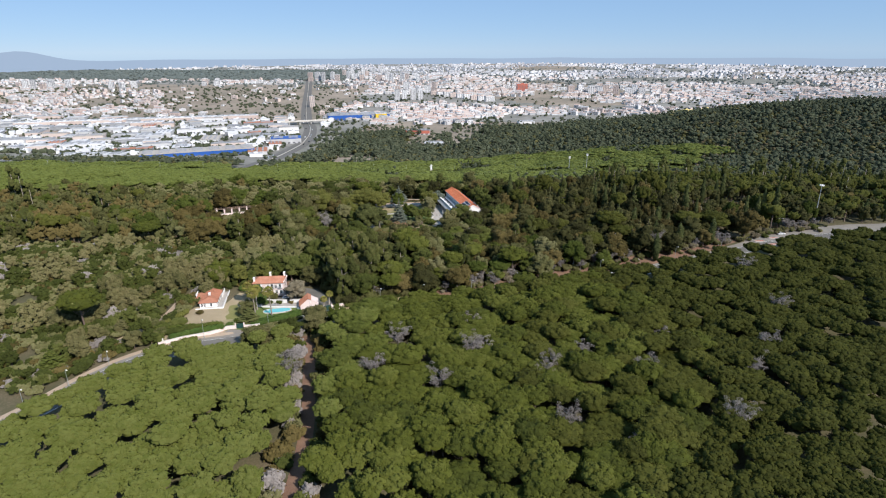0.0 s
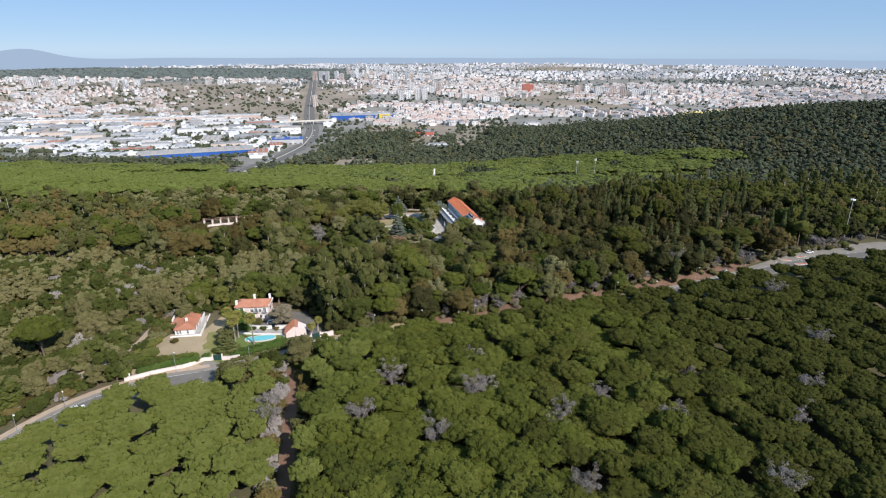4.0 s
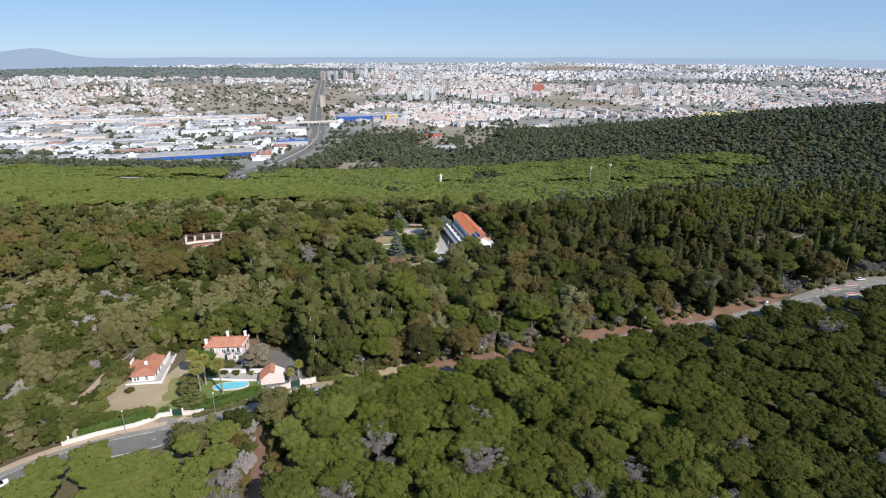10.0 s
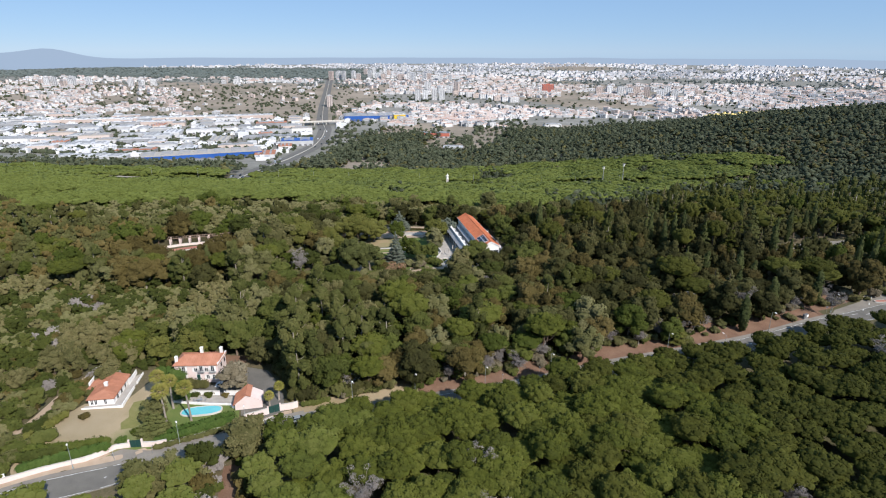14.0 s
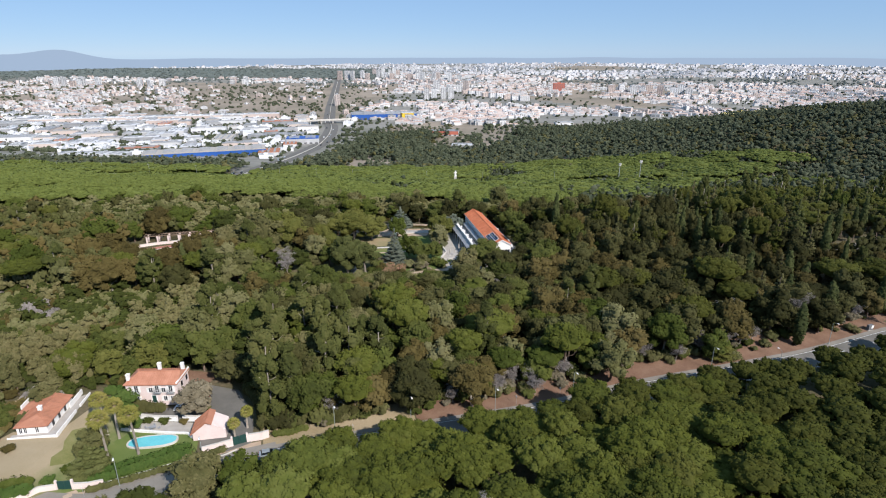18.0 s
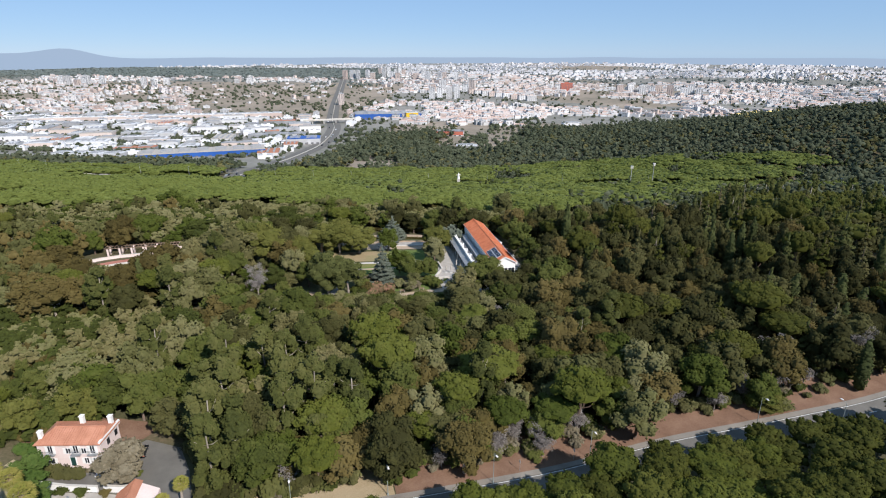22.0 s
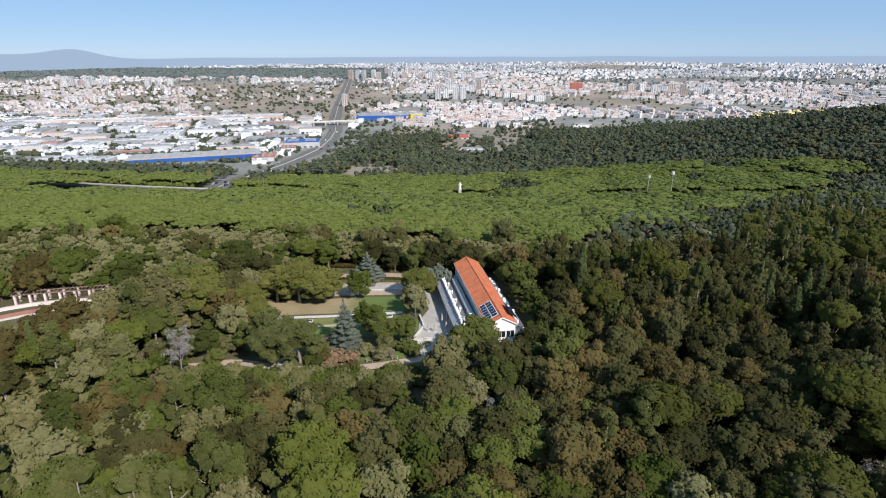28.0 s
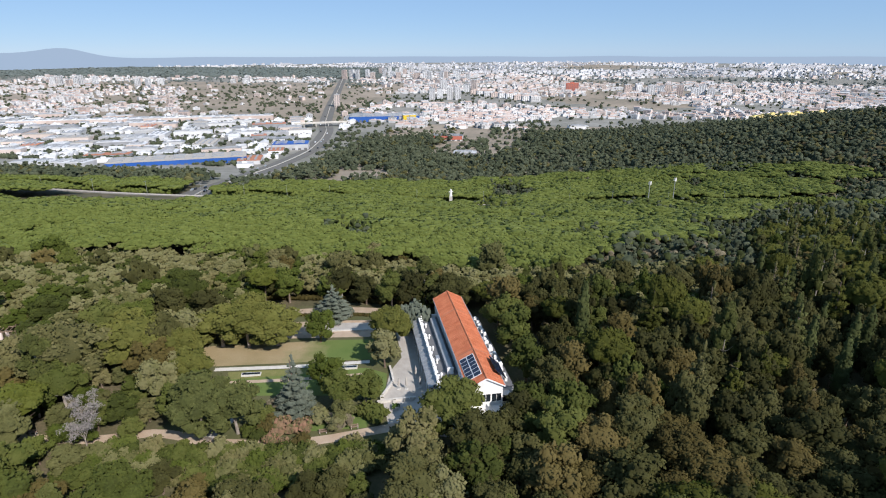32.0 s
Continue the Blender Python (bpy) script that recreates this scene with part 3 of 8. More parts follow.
def trunk_shape(rng, top, r, limbs, reach, lean=0.4):
    """A bent tapering trunk whose limbs grow out of its skin."""
    s = Shape()
    n = 8
    bend = [Vector((rng.uniform(-lean, lean), rng.uniform(-lean, lean), 0)) for _ in range(2)]
    levels = [(Vector((0, 0, -0.4)), r * 1.3), (bend[0] * 0.5 + Vector((0, 0, top * 0.3)), r * 0.95), (bend[0] + Vector((0, 0, top * 0.55)), r * 0.85),
              (bend[0] + bend[1] * 0.4 + Vector((0, 0, top * 0.75)), r * 0.65), (bend[0] + bend[1] + Vector((0, 0, top)), r * 0.4)]
    s.rings([[(c.x + q * math.cos(2 * math.pi * i / n), c.y + q * math.sin(2 * math.pi * i / n), c.z) for i in range(n)] for c, q in levels])
    for i in range(limbs):
        k, j = 2 + i % 2, int(i * n / limbs) % n
        base = [k * n + j, k * n + (j + 1) % n, k * n + (j + 2) % n]
        t = 2 * math.pi * (j + 0.5) / n
        p = Vector(s.v[base[0]])
        elbow = p + Vector((reach * 0.5 * math.cos(t), reach * 0.5 * math.sin(t), reach * rng.uniform(0.15, 0.35)))
        tip = p + Vector((reach * math.cos(t), reach * math.sin(t), reach * rng.uniform(0.5, 0.9)))
        for c, q in ((elbow, r * 0.3), (tip, r * 0.12)):
            o = len(s.v)
            s.v += [(c.x - q * math.sin(t), c.y + q * math.cos(t), c.z - q), (c.x + q * math.sin(t), c.y - q * math.cos(t), c.z - q), (c.x, c.y, c.z + q)]
            s.f += [(base[a], base[(a + 1) % 3], o + (a + 1) % 3, o + a) for a in range(3)]
            base = [o, o + 1, o + 2]
        s.f.append(tuple(base))
        s.mi += [0] * 7
    return s


SPECIES = {  # clump maker, clumps near/mid/far, leaf size, trunk top, trunk radius, limbs, reach, bark, leaves
    "pine": (clumps_pine, (17, 7, 3), 0.29, 7.6, 0.2, 5, 2.4, "bark", 48),
    "oak": (clumps_oak, (14, 8, 4), 0.37, 5.2, 0.2, 4, 1.8, "bark", 50),
    "gum": (clumps_gum, (34, 14, 5), 0.40, 16.0, 0.24, 6, 2.2, "pale_bark", 48),
    "plane": (clumps_plane, (24, 11, 5), 0.38, 7.0, 0.3, 6, 2.8, "pale_bark", 56),
    "cypress": (clumps_cypress, (10, 6, 3), 0.26, 9.0, 0.16, 0, 0.5, "bark", 50),
    "cedar": (clumps_cedar, (52, 24, 12), 0.30, 15.0, 0.28, 0, 0.5, "bark", 70),
    "bush": (clumps_bush, (5, 4, 3), 0.28, 0.8, 0.06, 3, 0.8, "bark", 44),
}


PUFFS = {"pine": 0.8, "oak": 1.15, "plane": 1.15, "gum": 1.1, "cedar": 0.7, "cypress": 1.2, "bush": 1.2}
PUFF_SIZE = {"pine": 0.24, "gum": 0.30, "plane": 0.30, "oak": 0.28, "cedar": 0.3, "cypress": 0.28, "bush": 0.26}


def tree_meshes(species, foliage_mat, seed):
    maker, counts, leaf_size, top, r, limbs, reach, bark, leaves = SPECIES[species]
    rng = np.random.default_rng(seed)
    v, t, nn = foliage(maker(rng, counts[0]), rng, int(leaves * 1.5), leaf_size * 0.52, False, flat=0.8 if species == "cedar" else 0.0,
                        core=0.83 if species == "pine" else 0.8, puffs=PUFFS.get(species, 1.5), puff_size=PUFF_SIZE.get(species, 0.42))
    return fast_mesh("crown", v, t, [foliage_mat], None, nn), trunk_shape(rng, top, r, limbs, reach).mesh("trunk", bark), (v, t)


TREE_TEMPLATES = {}


def plant(name, species, mat, x, y, scale=1.0, turn=0.0, label="", category="tree", group="", variants=4, seed=0, tall=1.0, sink=0.0):
    """One tree as a thing of its own, of a few shapes that share their meshes."""
    key = (name, species, mat, seed % variants)
    m = pose(x, y, ground(x, y) - sink, 0, 0, turn) @ Matrix.Diagonal((scale, scale, scale * tall, 1))
    if key not in TREE_TEMPLATES:
        crown_me, trunk_me, _ = tree_meshes(species, mat, 17 * (seed % variants) + len(species) * 31 + len(mat))
        ob = thing(name, label=label, category=category, group=group)
        part("trunk", trunk_me, None, ob)
        part("crown", crown_me, None, ob)
        ob.matrix_basis = m
        TREE_TEMPLATES[key] = ob
        return ob
    src = TREE_TEMPLATES[key]
    made = copy_thing(src, Matrix())
    made.matrix_basis = m
    if label:
        made["label"] = label
    if group:
        made["group"] = group
    return made


class Wood:
    """Many trees joined into one object."""

    def __init__(self, species, mat, level, variants=5, seed=0, trunks=True):
        self.forms = []
        self.mat, self.bark = mat, SPECIES[species][7]
        for k in range(variants):
            rng = np.random.default_rng(seed + 100 * k + level)
            maker, counts, leaf_size, top, r, limbs, reach, bark, leaves = SPECIES[species]
            v, t, nn = foliage(maker(rng, counts[level]), rng, (leaves * 0.5, 12, 4)[level], leaf_size * (0.7, 1.1, 2.0)[level], False, core=(0.8, 0.82, 0.95)[level], ragged=(0.22, 0.28, 0.4)[level], rough=(0.22, 0.3, 0.45)[level],
                               puffs=(0.7, 0.8, 0)[level], puff_size=(0.34, 0.62, 1)[level])
            mi = np.zeros(len(t), int)
            if trunks:
                n = 4
                ang = np.arange(n) * 2 * math.pi / n
                ring = lambda z, q: np.stack([q * np.cos(ang), q * np.sin(ang), np.full(n, z)], 1)
                tv = np.concatenate([ring(-0.5, r * 1.3), ring(top * 0.9, r * 0.7)])
                tt = np.array([q for i in range(n) for q in ((i, (i + 1) % n, n + (i + 1) % n), (i, n + (i + 1) % n, n + i))])
                t = np.concatenate([t, tt + len(v)])
                v = np.concatenate([v, tv])
                nn = np.concatenate([nn, unit(tv * (1, 1, 0))])
                mi = np.concatenate([mi, np.ones(len(tt), int)])
            self.forms.append((v, t, mi, nn))

    def plant(self, name, xs, ys, rng, label, category="trees", low=0.8, high=1.25, tall=1.0, even=False, lift=None):
        V, T, I, N, o = [], [], [], [], 0
        zs = height(xs, ys) if lift is None else height(xs, ys) + lift
        for x, y, z in zip(xs, ys, zs):
            v, t, mi, nn = self.forms[rng.integers(len(self.forms))]
            a, s = rng.uniform(0, 2 * math.pi), rng.uniform(low, high)
            ca, sa = math.cos(a) * s, math.sin(a) * s
            V.append(np.stack([v[:, 0] * ca - v[:, 1] * sa + x, v[:, 0] * sa + v[:, 1] * ca + y, v[:, 2] * (1 if even else s) * tall * rng.uniform(0.92, 1.08) + z], 1))
            N.append(np.stack([(nn[:, 0] * ca - nn[:, 1] * sa) / s, (nn[:, 0] * sa + nn[:, 1] * ca) / s, nn[:, 2]], 1))
            T.append(t + o)
            I.append(mi)
            o += len(v)
        if not V:
            return None
        me = fast_mesh(name, np.concatenate(V), np.concatenate(T), [self.mat, self.bark], np.concatenate(I), np.concatenate(N))
        return tagged(new(name, me), label, category, kind="stuff")


def scatter(x0, x1, y0, y1, gap, rng, jitter=0.36):
    ys = np.arange(y0, y1, gap * 0.87)
    X, Y = [], []
    for k, y in enumerate(ys):
        xs = np.arange(x0 + (k % 2) * gap / 2, x1, gap)
        X.append(xs)
        Y.append(np.full(len(xs), y))
    X, Y = np.concatenate(X), np.concatenate(Y)
    return X + rng.uniform(-jitter, jitter, len(X)) * gap, Y + rng.uniform(-jitter, jitter, len(Y)) * gap


# clearings and lots that stay free of trees
VILLA_LOT = [(-117.5, 158), (-113, 154), (-98, 164.5), (-88, 171.5), (-66, 188), (-57.5, 193.5), (-61, 204), (-72, 219), (-84, 220), (-92, 216),
             (-103, 205), (-108, 205), (-114, 200), (-117.5, 187), (-119, 178), (-117.5, 168)]
GARDEN = [(-92, 272), (-75, 272.5), (-56, 274), (-34, 282), (-22, 289.5), (-18, 306), (-20, 320), (-33, 350), (-40, 353), (-75, 351), (-92, 336), (-90, 310), (-76, 300), (-80, 293)]
HOUSE_PLOT = [(-19, 289), (-1, 291.5), (2, 310), (-14, 354), (-36, 352), (-38, 330)]
PROMENADE = [(-175, 291), (-171, 301), (-158, 314), (-144, 318), (-135, 316), (-127, 304), (-127, 291), (-138, 281), (-150, 277), (-164, 280)]
SANDY = [(-134, 150), (-127, 163), (-123, 172), (-126, 182), (-128, 190), (-125, 200)]
POND = [(-139, 296), (-134, 300), (-128.5, 298), (-127, 293.5), (-132, 290.5), (-138, 292)]
JUNCTION = [(114, 269.5), (128, 274), (140, 277.5), (150, 281.5), (175, 290), (240, 300), (240, 325), (200, 318), (165, 307), (147, 302), (139, 297), (135, 290), (122, 282)]
CAR_PARK = [(112, 318), (165, 345), (180, 360), (172, 368), (120, 345), (105, 330)]
TRACK = [(-42, 80), (-46, 108), (-50, 124), (-55, 138), (-59, 152), (-66, 170)]
HIGHWAY = [(-900, 650), (-560, 674), (-497, 670), (-430, 661), (-372, 661), (-320, 668), (-200, 688), (-117, 692), (-56, 698), (60, 722), (160, 738), (251, 735), (328, 713), (381, 692), (520, 650), (900, 560)]
AVENUE = [(-330, 672), (-345, 700), (-357, 745), (-374, 839), (-391, 994), (-399, 1099), (-426, 1223), (-461, 1339), (-519, 1478), (-619, 1768), (-758, 2194), (-982, 2880), (-1300, 3900)]

rngf = np.random.default_rng(5)
open_lots = [VILLA_LOT, GARDEN, HOUSE_PLOT, PROMENADE, POND, JUNCTION, CAR_PARK]


def free(x, y, margin=0.0):
    ok = np.ones(len(x), bool)
    for lot in open_lots:
        ok &= ~inside(x, y, lot)
    return ok


def band_edge(x):
    return np.interp(x, [-420, -290, -216, -117, -60, 0, 50], [285, 330, 366, 386, 389, 388, 403])


def band_right(y):
    return np.interp(y, [380, 486, 548, 636, 757, 830, 900], [60, 86, 112, 152, 235, 330, 270])


def keep_view(x, y, near=60):
    """Only what the camera can come to see."""
    return (x < 0.66 * (y + 22) + 14) & (x > -1.0 * (y + 18) - 12) & (y > near)


# pines on the camera's side of the road
px, py = scatter(-190, 330, 60, 330, 7.0, rngf, 0.3)
pd = off_line(px, py, ROAD)
tr = np.abs(off_line(px, py, TRACK))
sel = (pd < np.where((px < -48) & (px > -93), -17.5, np.where(px < -58, -9.5, -6.9 - np.clip((px - 60) * 0.06, 0, 1.8) - np.clip((px - 100) * 0.24, 0, 6)))) & keep_view(px, py, 72) & (tr > 5.5) & ~inside(px, py, JUNCTION)
px, py = px[sel], py[sel]
order = np.argsort(np.hypot(px - 10, (py - 165) * 0.8))
near_set = set(order[:300].tolist())
greys = [(-34, 139), (-29, 158), (-4, 153), (-5, 171), (19, 140), (33, 157), (51, 147), (-58, 134), (112, 197), (114, 238), (-31, 145), (-26, 152), (0, 156), (21, 145), (-60, 140), (70, 124), (85, 152), (42, 112), (62, 172), (96, 168), (24, 118), (-12, 132)]
rest = []
for i in range(len(px)):
    x, y = float(px[i]), float(py[i])
    if any(math.hypot(x - a, y - b) < 2.8 for a, b in greys):
        continue
    if i in near_set:
        # Needle copy by place: sunlit tone left, shaded tone right.
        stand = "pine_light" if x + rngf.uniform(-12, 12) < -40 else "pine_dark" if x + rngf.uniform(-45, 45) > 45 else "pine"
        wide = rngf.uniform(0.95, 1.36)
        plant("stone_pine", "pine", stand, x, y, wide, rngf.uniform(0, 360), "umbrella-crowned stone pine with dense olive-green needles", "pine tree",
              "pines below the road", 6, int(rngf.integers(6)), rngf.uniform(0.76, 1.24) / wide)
    else:
        rest.append((x, y))
W_PINE_NEAR = Wood("pine", "pine_wood", 0, 6, 3, trunks=False)
SPECIES["belt_pine"] = (clumps_belt, (13, 7, 6), 0.27, 7.6, 0.2, 5, 2.4, "bark", 72)
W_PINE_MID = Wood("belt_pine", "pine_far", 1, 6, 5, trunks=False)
rest = np.array(rest)
# Joined pines: sun and shade across the slope put into needle colour.
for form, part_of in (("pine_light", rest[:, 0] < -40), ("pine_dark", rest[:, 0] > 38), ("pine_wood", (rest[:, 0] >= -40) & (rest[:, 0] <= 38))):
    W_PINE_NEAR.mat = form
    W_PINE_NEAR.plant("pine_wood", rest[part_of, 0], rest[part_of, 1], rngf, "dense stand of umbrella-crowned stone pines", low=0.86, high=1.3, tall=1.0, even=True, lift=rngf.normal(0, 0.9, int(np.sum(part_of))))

# mixed wood beyond the road
mx, my = scatter(-420, 420, 185, 640, 6.8, rngf)
md = off_line(mx, my, ROAD)
edge_gap = 8.6 + 2.4 * np.sin(mx * 0.21) + 1.5 * np.sin(mx * 0.53)
sel = (md > edge_gap) & free(mx, my) & keep_view(mx, my, 100) & (my < band_edge(mx) + rngf.uniform(-12, 14, len(mx))) | ((mx > band_right(my) + 14) & (md > edge_gap) & (my < 600 + rngf.uniform(-25, 25, len(mx))) & free(mx, my) & keep_view(mx, my))
scrub = (mx < -97) & (my < 262 + 0.12 * (mx + 100))
sel &= ~scrub & ~((mx > -115) & (mx < -62) & (my < 224)) | ((mx > -112) & (mx < -74) & (my > 218) & (my < 226))
mx, my = mx[sel], my[sel]
low_zone = ((mx < -88) & (my > 316)) | ((mx < 50) & (my > 358))
thin_out = ~low_zone | (rngf.uniform(size=len(mx)) < 0.16)
mx, my = mx[thin_out], my[thin_out]
kinds = np.array(["oak", "bright", "gum", "brown", "olive_tree", "cypress", "pine"])
score = np.array([noise.noise(Vector((x * 0.028, y * 0.028, 3.1))) for x, y in zip(mx, my)])
score2 = np.array([noise.noise(Vector((x * 0.02, y * 0.02, 9.7))) for x, y in zip(mx, my)])
pick = []
for x, y, s, s2 in zip(mx, my, score, score2):
    u = rngf.uniform()
    if x < -85:
        w = (0.18, 0.10, 0.12, 0.26 + 0.22 * (s > 0), 0.30, 0.01, 0.08)
    elif x > 70:
        w = (0.38, 0.05, 0.08, 0.05, 0.05, 0.08 + 0.14 * (s2 > 0.1), 0.32)
    elif y > 300:
        w = (0.50, 0.10, 0.04, 0.08, 0.12, 0.10, 0.12)
    else:
        w = (0.40, 0.13, 0.16 * (s > -0.1) * (x < -40 or y < 235), 0.13 + 0.28 * (s2 > 0.12), 0.10, 0.03, 0.12)
    if x > -20 and y > 255:
        w = (0.50, 0.03, 0.04, 0.16 + 0.25 * (s2 > 0.1), 0.08, 0.05 + 0.1 * (x > 60), 0.14)
    if (x < -88 and y > 316) or (x < 50 and y > 358):
        w = (0.4, 0.2, 0, 0.1, 0.3, 0, 0)
    if x > 75 and y > 320:
        w = (0.50, 0.03, 0.05, 0.06, 0.04, 0.10, 0.22)
    if -105 < x < 5 and 258 < y < 302:
        w = (0.6, 0.15, 0, 0.1, 0.15, 0, 0)
    w = np.cumsum(w) / sum(w)
    pick.append(kinds[int(np.searchsorted(w, u))])
pick = np.array(pick)
FORMS = {  # species, leaf material, joined material, name, label
    "oak": ("oak", "oak", "cork_oak", "rounded dark-green broadleaf tree in the mixed wood"),
    "bright": ("oak", "bright", "bright_oak", "fresh green round-crowned broadleaf tree"),
    "gum": ("gum", "gum", "eucalyptus_tree", "tall eucalyptus with loose grey-green foliage"),
    "brown": ("oak", "brown", "browned_tree", "broadleaf tree with browning late-summer foliage"),
    "olive_tree": ("oak", "olive", "olive_tree", "grey-green olive tree with a ragged crown"),
    "cypress": ("cypress", "cypress", "cypress_tree", "narrow dark-green cypress in the mixed wood"),
    "pine": ("pine", "pine", "wood_pine", "stone pine among the broadleaf trees"),
}
ROW = "dark slender cypress in a row"
